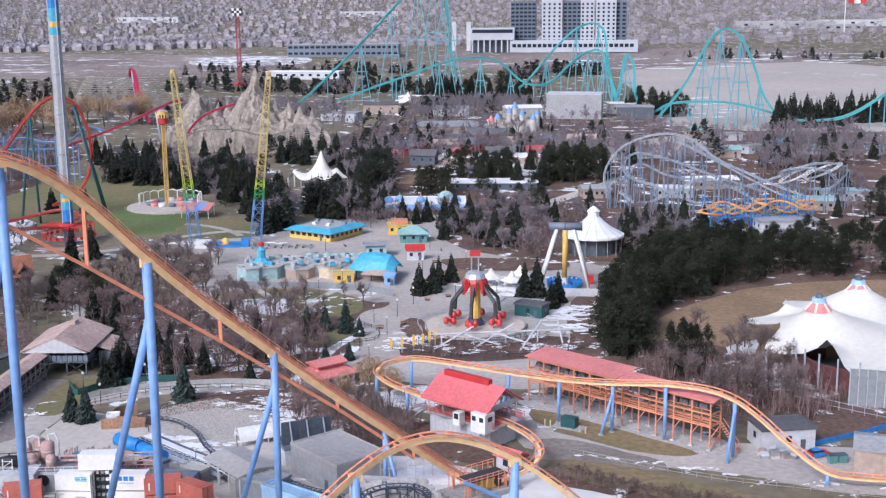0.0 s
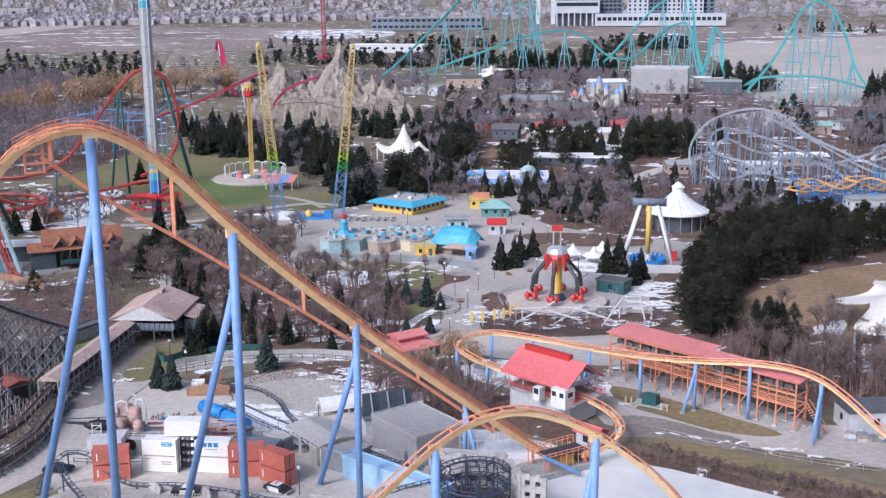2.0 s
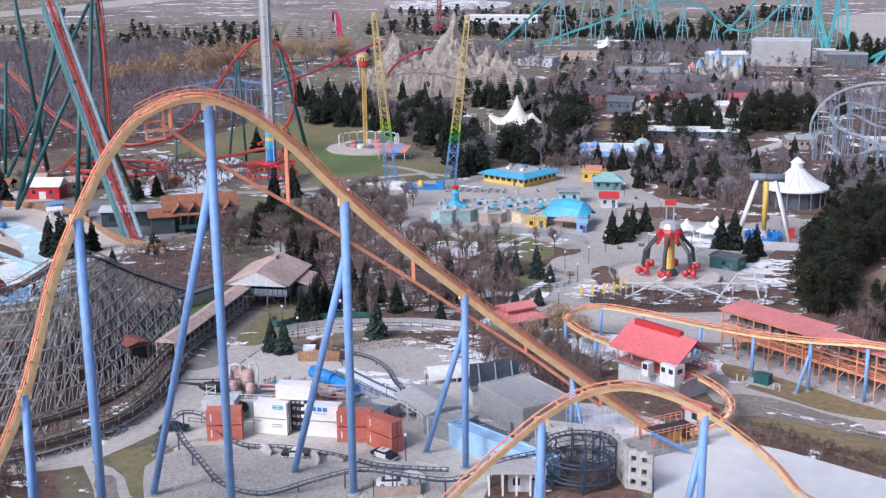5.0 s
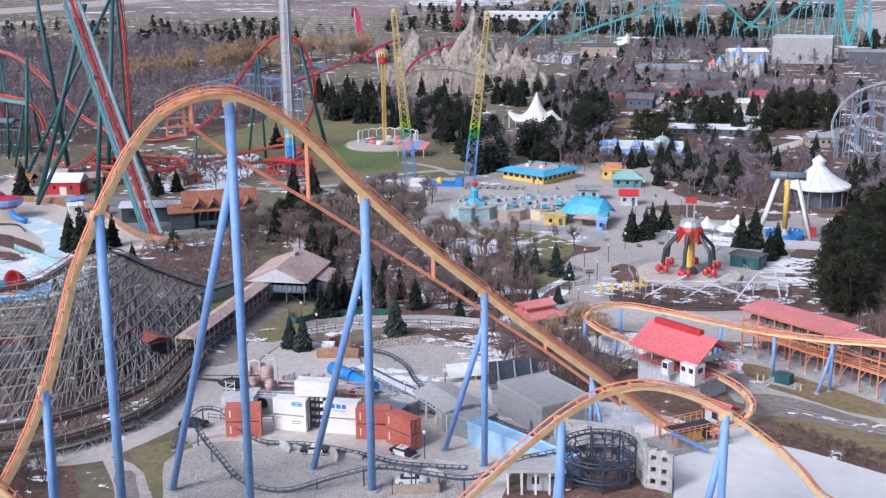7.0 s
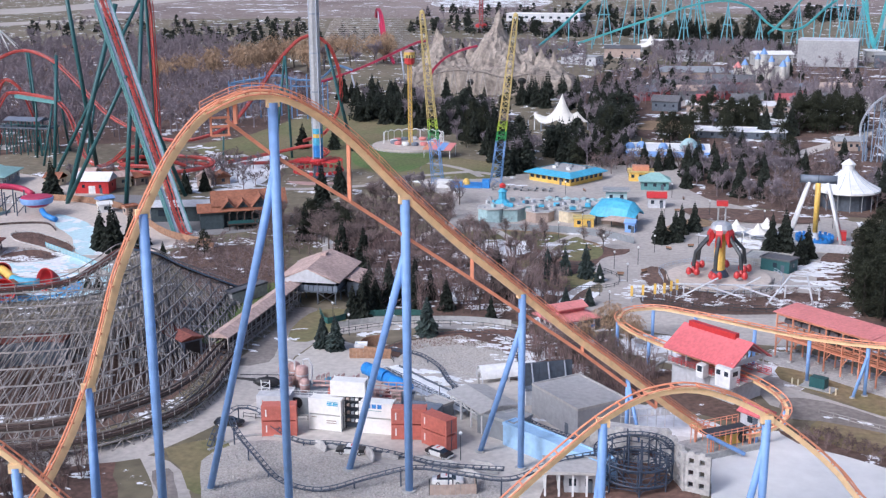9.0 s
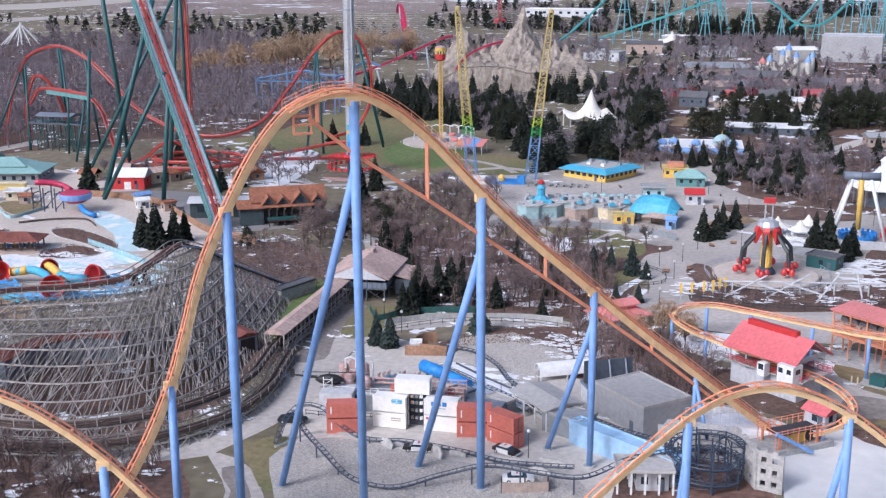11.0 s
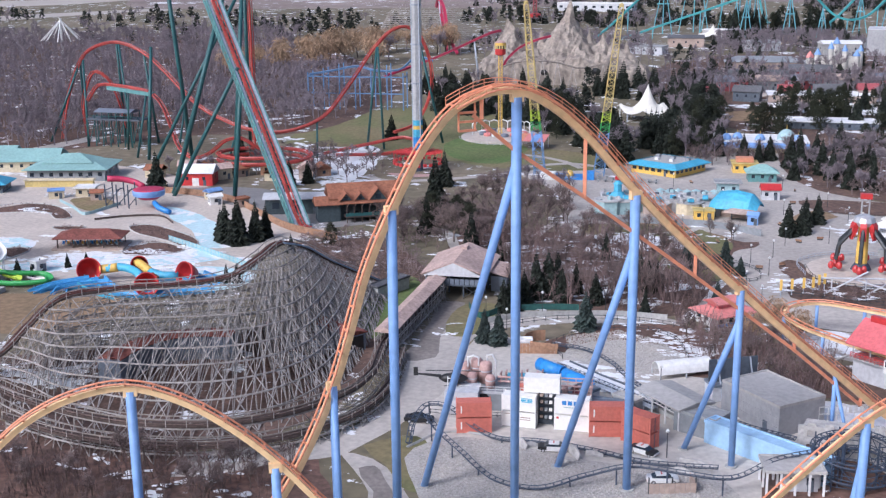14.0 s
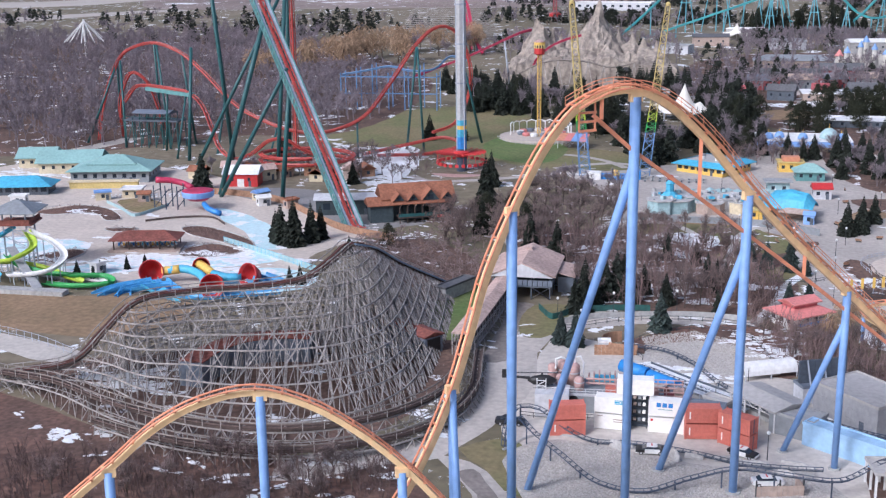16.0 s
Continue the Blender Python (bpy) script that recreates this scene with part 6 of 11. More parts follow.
a4 = [(-58.6, 214.6, 1.0), (-54.6, 211.0, 1.2), (-48.6, 205.4, 1.2), (-40.8, 198.4, 1.3), (-33.6, 192.0, 1.8), (-27, 185.6, 2.6)]
a3 = [(-60.5, 226.5, 1.0), (-54, 224, 1.2), (-48, 217, 1.2), (-44, 208.5, 1.2), (-38, 200, 1.3), (-30, 193, 2.0), (-22, 184, 3.2), (-16, 178, 4.4)]
for pts in (a1, a2, a3, a4):
    fr = light_track(dark, pts, "dark_blue_steel")
    for p, s, u in fr[2::6]:
        part("support_post", Mesh().cyl((p.x, p.y, 0), (p.x, p.y, p.z - 0.4), 0.13, n=8), "dark_blue_steel", dark)
hx = [(-7.8 + 5.6 * math.cos(a), 173.4 + 5.6 * math.sin(a), 6.4 - 0.42 * a) for a in [math.pi + i * math.pi / 8 - math.pi for i in range(33)]]
light_track(dark, hx, "dark_blue_steel", 1.3, 0.11)
for i in range(8):
    a = i * math.pi / 4 + 0.2
    for r in (4.2, 6.2):
        part("helix_post", Mesh().cyl((-7.8 + r * math.cos(a), 173.4 + r * math.sin(a), 0), (-7.8 + r * math.cos(a), 173.4 + r * math.sin(a), 6.2), 0.13, n=8), "dark_blue_steel", dark)
    for z in (1.4, 3.4, 5.4):
        part("helix_arm", Mesh().beam((-7.8 + 4.0 * math.cos(a), 173.4 + 4.0 * math.sin(a), z), (-7.8 + 6.2 * math.cos(a), 173.4 + 6.2 * math.sin(a), z), 0.13), "dark_blue_steel", dark)
for i in range(8):
    a, b = i * math.pi / 4 + 0.2, (i + 1) * math.pi / 4 + 0.2
    for r in (4.2, 6.2):
        p, q = [Vector((-7.8 + r * math.cos(c), 173.4 + r * math.sin(c), 0)) for c in (a, b)]
        for z in (1.0, 3.0, 5.0):
            part("helix_tie", Mesh().beam((p.x, p.y, z), (q.x, q.y, z), 0.1), "dark_blue_steel", dark)
        part("helix_brace", Mesh().beam((p.x, p.y, 0.4 + (i % 2) * 5), (q.x, q.y, 5.4 - (i % 2) * 5), 0.1), "dark_blue_steel", dark)
for x, y in ((-9.2, 172), (-6.6, 174.8), (-8.6, 175.4), (-6.4, 172.2)):
    part("helix_post", Mesh().cyl((x, y, 0), (x, y, 6.4), 0.14, n=8), "dark_blue_steel", dark)
fn = thing("kerb_wall", "low curved concrete kerb round the stone bank", "kerb")
part("coping", Mesh().tube(curve([(-78.6, 172, 0.15), (-73.6, 179.4, 0.15), (-63, 178.8, 0.15), (-50, 176.8, 0.15), (-38, 173.2, 0.15), (-29, 171.6, 0.15)], 1.5), 0.28, 5), "concrete", fn)


# fences
def fence(name, label, pts, h, material, gap=2.4, rails=(0.35, 0.9), panel=None):
    th = thing(name, label, "fence")
    path = curve([(x, y, 0) for x, y in pts], gap)
    for z in rails:
        part("rail", Mesh().tube([(p.x, p.y, rise(p.y) + h * z) for p in path], 0.06, 4), material, th)
    for p in path:
        part("post", Mesh().cyl((p.x, p.y, rise(p.y)), (p.x, p.y, rise(p.y) + h), 0.07, n=6), material, th)
    if panel:
        for a, b in zip(path, path[1:]):
            m = (a + b) / 2
            part("panel", Mesh().box((m.x, m.y, rise(m.y) + h * 0.5), ((b - a).length - 0.15, 0.06, h * 0.9), math.degrees(math.atan2(b.y - a.y, b.x - a.x))), panel, th)
    return th


fence("guard_rail", "weathered wooden guard rail along the road", [(24, 207), (36, 200), (50, 193), (66, 188), (80, 183)], 1.1, "old_timber")
fence("green_fence", "dark green boarded fence by the walkway", [(-83, 250), (-79, 243), (-76, 247)], 1.6, "fence_green", 1.8, panel="fence_green")
fence("walk_fence", "pale low fence along the raised walkway", [(-77, 240), (-70, 245), (-60, 248), (-48, 250), (-38, 249)], 1.5, "concrete", 2.0, panel="concrete")
fence("green_screen", "dark green panel fence behind the walkway", [(-74, 249), (-66, 252), (-58, 253)], 1.6, "fence_green", 2.0, panel="fence_green")
fence("hoarding", "grey-blue screen fence along the midway", [(-66, 344), (-50, 342), (-34, 341), (-22, 337), (-14, 331)], 2.2, "grey_clad", 2.4, panel="grey_clad")
fence("yard_fence", "grey mesh fence along the field road", [(-230, 222), (-205, 215), (-185, 208), (-174, 202)], 2.2, "grey_steel", 2.6)

# guest-services kiosk below the lift
kk = building("red_kiosk", "kiosk with a two-tier red metal roof", "kiosk", (-25.6, 250.4), 38, (10, 7.5, 3.0), "hip", 1.8, 1.2, "white_wall", "salmon_roof", 4, 3, 1, (1.2, 1.0))
part("upper_roof", roof_mesh("gable", 7, 4.2, 5.0, 1.0, 0.5), "salmon_roof", kk)
part("upper_wall", Mesh().box((0, 0, 4.6), (6.6, 3.8, 1.2)), "red_roof", kk)
for s in (-1, 1):
    part("blue_band", Mesh().box((0, s * 3.8, 0.8), (10.06, 0.08, 0.7)), "blue_paint", kk)

# utility buildings by the road
building("utility_hut", "flat-roofed grey block utility hut", "hut", (64.6, 211.2), 8, (10.5, 7, 4.0), "flat", 0.3, 0.2, "light_wall", "dark_roof", 1, 1)
building("brown_store", "tan store building with a pale gable door end", "store", (80.5, 198.5), -20, (12, 9, 4.6), "gable", 1.4, 0.3, "tan_wall", "grey_roof", 1, 1)
for i, (x, y) in enumerate(((71.2, 201.4), (73.0, 201.6))):
    bn = thing("waste_bin", "dark green waste bin by the brown store", "bin", "waste bins", (x, y, 0.1), 10)
    part("body", Mesh().sweep([[(-0.8 * k, -0.7 * k, z), (0.8 * k, -0.7 * k, z), (0.8 * k, 0.7 * k, z), (-0.8 * k, 0.7 * k, z)] for k, z in ((0.85, 0), (1, 1.5))]), "teal_frame", bn)
    part("lid", Mesh().box((0, 0, 1.57), (1.75, 1.5, 0.12)), "dark_clad", bn)
gn = thing("generator", "dark green generator on a pale plinth", "generator", at=(25.4, 220.8, 0.1), rz=-30)
part("body", Mesh().box((0, 0, 1.2), (3.0, 2.0, 2.0)), "teal_steel", gn)
part("plinth", Mesh().box((0, 0, 0.1), (6.5, 3.2, 0.25)), "concrete", gn)
for x in (-3.0, -2.2, 2.0, 2.8):
    bo = thing("bollard", "pale yellow concrete bollard by the generator", "bollard", "bollards", (24.5 + x * 1.3, 219.6 - x * 0.8, 0.1))
    part("post", Mesh().cyl((0, 0, 0), (0, 0, 1.2), 0.16), "cream_wall", bo)
    part("cap", Mesh().dome((0, 0, 1.2), 0.16, 0.14, 8, 3), "cream_wall", bo)
for i in range(7):
    pl = thing("pallet_stack", "stack of grey boxes and pallets behind the hut", "pallets", "pallets", (59.5 + (i % 4) * 1.9, 203.8 + (i // 4) * 1.7, 0.1), 15 * i)
    for k in range(2 + i % 2):
        part("crate", Mesh().box((0, 0, 0.28 + k * 0.55), (1.5, 1.2, 0.5)), ("grey_clad", "light_wall", "tan_wall")[(i + k) % 3], pl)
fence("blue_barrier", "blue covered barrier along the slope", [(70, 209.5), (78, 213.5), (88, 219)], 1.2, "blue_paint", 1.8, panel="blue_paint")


# benches, bins and ride railings of the midway
def bench(x, y, rz):
    b = thing("park_bench", "brown slatted park bench on the midway", "bench", "park benches", (x, y, rise(y) + 0.05), rz)
    part("seat", Mesh().box((0, 0, 0.45), (1.8, 0.5, 0.08)), "brown_wood", b)
    part("backrest", Mesh().box((0, 0.26, 0.75), (1.8, 0.08, 0.45)), "brown_wood", b)
    part("leg_frame", Mesh().box((0, 0, 0.2), (1.5, 0.4, 0.4)), "dark_steel", b)


for i, (x, y) in enumerate(((-16, 296), (-10, 300), (-24, 306), (-26, 322), (-4, 326), (2, 330), (12, 334), (-18, 338), (-8, 346), (-30, 372), (-2, 376), (-40, 384), (0, 396), (-34, 404))):
    bench(x, y, 37 * i)
fence("ride_fence", "grey rail fence round the arm ride", [(-5, 292), (-6, 304), (2, 313), (12, 315), (22, 309), (25, 298), (20, 288), (8, 283), (-2, 286)], 1.1, "grey_steel", 2.0)
fence("queue_fence", "dark rail fence of the ride queue", [(-12, 276), (0, 272), (14, 271), (28, 273), (38, 277)], 1.2, "dark_steel", 2.2)
fence("queue_fence_inner", "dark rail fence beside the ride queue", [(-10, 272.5), (2, 269.5), (16, 268.5), (30, 270.5)], 1.2, "dark_steel", 2.4)
fence("lawn_fence", "low dark rail round the spruce lawn", [(-40, 302), (-28, 304), (-17, 295), (-17, 285), (-28, 281)], 1.0, "dark_steel", 2.4)
fence("walk_rail", "dark rail along the service walkway", [(-76, 236), (-62, 245), (-44, 247), (-34, 244)], 1.2, "dark_steel", 2.4)
fence("stone_rail", "dark rail round the bed of broken stone", [(-58, 220), (-61, 228), (-54, 238), (-44, 242), (-36, 236), (-33, 224)], 1.1, "dark_steel", 2.4)
fence("bank_rail", "dark rail behind the containers", [(-78, 187), (-73, 186.6), (-66, 187.6), (-58, 188.4)], 1.1, "dark_steel", 1.8)


# ---- rides and park buildings in the middle ground ----
def lattice_tower(owner, base, top, w0, w1, material, bays, name="lattice_section", r=0.12):
    """A four-legged braced mast between two points."""
    B, T = Vector(base), Vector(top)
    m = Mesh()
    prev = None
    for i in range(bays + 1):
        c, w = B.lerp(T, i / bays), w0 + (w1 - w0) * i / bays
        ring = [c + Vector((x * w / 2, y * w / 2, 0)) for x, y in ((-1, -1), (1, -1), (1, 1), (-1, 1))]
        for a, b in zip(ring, ring[1:] + ring[:1]):
            m.beam(a, b, r * 1.3)
        if prev:
            for k in range(4):
                m.beam(prev[k], ring[k], r * 2.2)
                m.beam(prev[k], ring[(k + 1) % 4], r * 1.3)
        prev = ring
    return part(name, m, material, owner)


# spinning arm ride
claw = thing("spinning_arm_ride", "parked arm ride with red cars on black arms", "ride", at=(8.8, 297, 0))
part("platform", Mesh().lathe((0, 0, 0), [(13.2, 0), (13.2, 0.8), (12.9, 0.95), (0.1, 0.95)], 40), "sand_paving", claw)
part("core", Mesh().cyl((0, 0, 0.9), (0, 0, 13.2), 1.5, 1.3, 12), "yellow", claw)
part("core_foot", Mesh().lathe((0, 0, 0.9), [(2.6, 0), (2.3, 0.8), (1.75, 1.6), (1.7, 1.8)], 10), "dark_blue_steel", claw)
part("hub", Mesh().lathe((0, 0, 12.4), [(2.2, 0), (2.8, 1.0), (2.4, 2.2), (1.2, 2.8)], 12), "silver", claw)
for x in (-0.9, 0.9):
    part("mast", Mesh().cyl((x, 0, 15), (x, 0, 19.6), 0.2, n=8), "silver", claw)
part("crown_block", Mesh().box((0, 0, 19.9), (2.8, 1.6, 1.3)), "bright_red", claw)
for i in range(6):
    a = radians(20 + 60 * i)
    e = Vector((math.cos(a), math.sin(a), 0))
    arm = part("arm", Mesh().tube([e * 2.2 + Vector((0, 0, 13)), e * 3.6 + Vector((0, 0, 10.6)), e * 6.4 + Vector((0, 0, 7.6)), e * 6.9 + Vector((0, 0, 3.9))], 0.5, 6), "dark_steel", claw)
    part("shoulder", Mesh().sweep([[e * r + Vector((0, 0, z)) + Vector((-e.y, e.x, 0)) * w for w, z in ((-0.8, z0), (0.8, z0), (0.8, z1), (-0.8, z1))] for r, z0, z1 in ((2.0, 11.2, 14.4), (3.3, 9.0, 12.4))]), "bright_red", arm)
    for k in range(3):
        b = a + k * 2 * math.pi / 3
        c = e * 6.9 + Vector((math.cos(b), math.sin(b), 0)) * 1.15
        part("seat_pod", Mesh().lathe((c.x, c.y, 1.7), [(0.4, 0), (0.75, 0.4), (0.75, 1.1), (0.5, 1.7), (0.12, 1.95)], 8), "bright_red", arm)
fence("ride_fence", "dark low railing round the arm ride", [(-4.6, 299), (-2, 287), (8, 282.5), (20, 286), (22.5, 296)], 1.2, "dark_steel", 2.0)
# unfinished steel frame before the ride
fr0 = thing("steel_frame", "pale steel canopy frame without its cover", "steel frame")
for a, b in (((-2, 276, 0.2), (8, 279, 5.2)), ((8, 277, 0.2), (18, 281.5, 5.2)), ((19, 274, 0.2), (25, 280, 6.6)), ((30, 277, 0.2), (28.5, 279.5, 7.0)), ((-3, 279, 3.2), (38, 283.5, 3.2)), ((4, 279, 3.6), (14, 276.5, 1.2)), ((12, 280, 3.4), (22, 277, 1.2))):
    part("strut", Mesh().cyl(a, b, 0.22, n=8), "light_wall", fr0)
for x in (0, 8, 16, 24, 32):
    part("post", Mesh().cyl((x, 279.4 + x * 0.11, 0), (x, 279.4 + x * 0.11, 3.3), 0.18, n=8), "light_wall", fr0)
for i, (x, y) in enumerate(((-12.2, 272.4), (-9.6, 273.7), (-6.8, 275.1), (-4.6, 276.0), (-3.0, 278.5), (-1.6, 279.9))):
    bp = thing("banner_post", "grey post with a yellow banner at the ride entrance", "banner post", "banner posts", (x, y, 0))
    part("post", Mesh().cyl((0, 0, 0), (0, 0, 4.2), 0.14, n=8), "grey_steel", bp)
    part("banner", Mesh().box((0, -0.1, 2.9), (0.62, 0.3, 2.6)), "yellow", bp)

# pendulum ride
pen = thing("pendulum_ride", "pendulum ride with white legs and a yellow arm", "ride", at=(36.6, 339.5, 0), rz=-6)
part("deck", Mesh().box((0, 0, 0.4), (20, 15, 0.8)), "concrete", pen)
for x in (-2.4, 2.4):
    for y in (-3.0, 3.0):
        leg = part("leg", Mesh().cyl((x * 3.1, y * 1.9, 0.8), (x, y, 18.6), 0.52, 0.46, 10), "white_steel", pen, smooth=True)
        part("leg_shoe", Mesh().box((x * 3.1, y * 1.9, 1.2), (1.8, 1.8, 1.0)), "bright_red" if x > 0 else "white_steel", leg)
part("head", Mesh().cyl((-4.9, 0, 19.0), (4.9, 0, 19.0), 1.15, n=14), "slate_panel", pen, smooth=True)
for x in (-4.9, 0, 4.9):
    part("head_collar", Mesh().cyl((x - 0.15, 0, 19.0), (x + 0.15, 0, 19.0), 1.3, n=14), "dark_clad", pen)
part("swing_arm", Mesh().cyl((0, 0, 19.0), (0, 0, 3.6), 0.8, 0.7, 12), "yellow", pen, smooth=True)
part("arm_foot", Mesh().cyl((0, 0, 3.6), (0, 0, 1.6), 0.9, 1.2, 12), "light_wall", pen)
ring = part("seat_ring", Mesh().sweep([[(math.cos(a) * (4.4 + r), math.sin(a) * (4.4 + r), 1.7 + z) for r, z in ((-0.7, -0.4), (0.9, -0.4), (0.9, 0.5), (-0.7, 0.5))] for a in [i * math.pi / 16 for i in range(32)]], True), "blue_paint", pen)
for i in range(20):
    a = i * math.pi / 10
    part("seat", Mesh().box((5.0 * math.cos(a), 5.0 * math.sin(a), 2.3), (0.6, 0.6, 1.3), math.degrees(a)), "blue_paint", ring)
part("fence_wall", Mesh().box((2.5, -9.4, 1.3), (17, 0.4, 2.4)), "light_wall", pen)
part("booth", Mesh().box((7.5, 4.5, 2.1), (2.4, 2.4, 2.8)), "bright_red", pen)

# carousel tent
ct = thing("carousel_pavilion", "white faceted conical carousel pavilion", "carousel", at=(51.8, 392.5, 0.3))
ct.matrix_basis = ct.matrix_basis @ Matrix.Diagonal((1.04, 1.04, 1.32, 1))
part("roof", Mesh().lathe((0, 0, 0), [(10.2, 4.4), (10.2, 4.9), (6.4, 6.4), (3.6, 8.0), (2.2, 9.2), (2.0, 9.3)], 16), "white_wall", ct)
for i in range(16):
    a = (i + 0.0) * math.pi / 8
    e = Vector((math.cos(a), math.sin(a), 0))
    part("roof_rib", Mesh().tube([e * 10.25 + Vector((0, 0, 4.95)), e * 6.4 + Vector((0, 0, 6.45)), e * 3.6 + Vector((0, 0, 8.05)), e * 2.1 + Vector((0, 0, 9.35))], 0.08, 4), "grey_steel", ct)
    part("column", Mesh().cyl(e * 9.4, e * 9.4 + Vector((0, 0, 4.6)), 0.14, n=8), "grey_clad", ct)
part("lantern", Mesh().lathe((0, 0, 9.2), [(1.9, 0), (1.9, 1.5), (2.3, 1.6), (1.2, 2.4), (0.1, 3.0)], 12), "white_wall", ct)
part("drum", Mesh().cyl((0, 0, 0), (0, 0, 4.6), 7.6, n=16), "dark_clad", ct)

# swing tower
sw = thing("swing_tower", "tall grey swing tower with striped base and red carriage", "tower ride", at=(-133.3, 411.6, 0))
for z0, z1, m in ((0, 9.0, "dark_blue_steel"), (9.0, 13.4, "blue_paint"), (13.4, 16.2, "cyan_paint"), (16.2, 17.6, "yellow"), (17.6, 19.6, "cyan_paint"), (19.6, 74.5, "silver"), (74.5, 77.0, "cyan_paint"), (77.0, 79.0, "yellow"), (79.0, 83.5, "cyan_paint"), (83.5, 91, "blue_paint")):
    part("shaft_section", Mesh().cyl((0, 0, z0), (0, 0, z1), 1.95, n=8), m, sw)
for k in range(4):
    a = k * math.pi / 2 + 0.785
    part("guide_rail", Mesh().beam((2.0 * math.cos(a), 2.0 * math.sin(a), 6), (2.0 * math.cos(a), 2.0 * math.sin(a), 88), 0.35), "grey_steel", sw)
for z in (33, 47, 61):
    part("joint_ring", Mesh().cyl((0, 0, z - 0.3), (0, 0, z + 0.3), 2.15, n=8), "grey_steel", sw)
cg = part("carriage", Mesh().lathe((0, 0, 6.0), [(2.2, 0), (3.0, 0.6), (3.0, 1.8), (2.2, 2.4)], 16), "bright_red", sw)
for i in range(24):
    a = i * math.pi / 12
    e = Vector((math.cos(a), math.sin(a), 0))
    arm = part("arm", Mesh().beam(e * 2.6 + Vector((0, 0, 7.2)), e * 9.2 + Vector((0, 0, 7.8)), 0.3), "bright_red", cg)
    part("swing_seat", Mesh().box((e.x * 9.0, e.y * 9.0, 4.0), (1.2, 0.7, 1.1), math.degrees(a) + 90), "bright_red", cg)
    part("hanger", Mesh().beam(e * 9.0 + Vector((0, 0, 4.5)), e * 9.0 + Vector((0, 0, 7.8)), 0.09), "bright_red", cg)
part("platform", Mesh().lathe((0, 0, 0), [(12, 0), (12, 0.6), (0.1, 0.6)], 28), "pink_pipe", sw)

# cabin tower with the round deck beneath it
tw = thing("cabin_tower", "slim yellow tower with a red and yellow cabin", "tower", at=(-113.8, 480, 2.0))
lattice_tower(tw, (0, 0, 0), (0, 0, 35), 1.4, 1.4, "yellow", 18, r=0.08)
part("core", Mesh().cyl((0, 0, 0), (0, 0, 35), 0.22, n=8), "tan_wall", tw)
part("cabin_floor", Mesh().lathe((0, 0, 35.0), [(1.5, 0), (2.2, 0.5), (2.2, 2.8)], 12), "bright_red", tw)
part("cabin_window", Mesh().cyl((0, 0, 37.8), (0, 0, 39.0), 2.1, n=12), "glass", tw)
for k in range(12):
    a = k * math.pi / 6
    part("cabin_mullion", Mesh().beam((2.16 * math.cos(a), 2.16 * math.sin(a), 37.7), (2.16 * math.cos(a), 2.16 * math.sin(a), 39.2), 0.5), "pale_yellow", tw)
part("cabin_band", Mesh().cyl((0, 0, 39.0), (0, 0, 40.2), 2.3, n=12), "yellow", tw)
part("cabin_roof", Mesh().lathe((0, 0, 40.2), [(2.35, 0), (1.8, 0.5), (0.4, 1.0)], 12), "pink_pipe", tw)
dk = thing("round_deck", "round pale deck with a ring railing and red cars", "ride deck", at=(-113.8, 483, 2.1))
part("deck", Mesh().lathe((0, 0, 0), [(17, 0), (17, 0.9), (0.1, 0.9)], 36), "sand_paving", dk)
for i in range(14):
    a = radians(i * 360 / 14)
    part("ride_car", Mesh().lathe((9 * math.cos(a), 4 + 8 * math.sin(a), 0.9), [(1.4, 0), (1.7, 0.6), (1.5, 1.3), (0.5, 1.5)], 8), ("salmon_roof", "white_wall", "slate_panel")[i % 3], dk)
for i in range(12):
    a = radians(-20 + i * 18)
    p, q = [(13 * math.cos(b), 3 + 11 * math.sin(b), 5.0) for b in (a, a + radians(18))]
    part("arch", Mesh().tube([(p[0], p[1], 0.9), p, ((p[0] + q[0]) / 2, (p[1] + q[1]) / 2, 5.6), q, (q[0], q[1], 0.9)], 0.25, 5), "white_wall", dk)
fence("deck_fence", "low pale railing round the round deck", [(-131, 478), (-124, 468.5), (-114, 465), (-103, 468), (-97, 477)], 1.2, "light_wall", 2.4)
cn = thing("striped_canopy", "orange, pink and blue striped canopy", "canopy", at=(-97.5, 462, 1.6), rz=-8)
for i, m in enumerate(("shed_orange", "salmon_roof", "column_blue", "salmon_roof")):
    part("panel", Mesh().add([(-6 + i * 3, -4, 3.2), (-3 + i * 3, -4, 3.2), (-3.1 + i * 3, 4, 5.0), (-6 + i * 3, 4, 5.0), (-6 + i * 3, -4, 3.4), (-3 + i * 3, -4, 3.4), (-3.1 + i * 3, 4, 5.2), (-6 + i * 3, 4, 5.2)], [(3, 2, 1, 0), (4, 5, 6, 7), (0, 1, 5, 4), (1, 2, 6, 5), (2, 3, 7, 6), (3, 0, 4, 7)]), m, cn)
for x in (-5.5, 5.5):
    for y in (-3.6, 3.6):
        part("post", Mesh().cyl((x, y, 0), (x, y, 3.6 + y * 0.2), 0.15, n=6), "white_wall", cn)

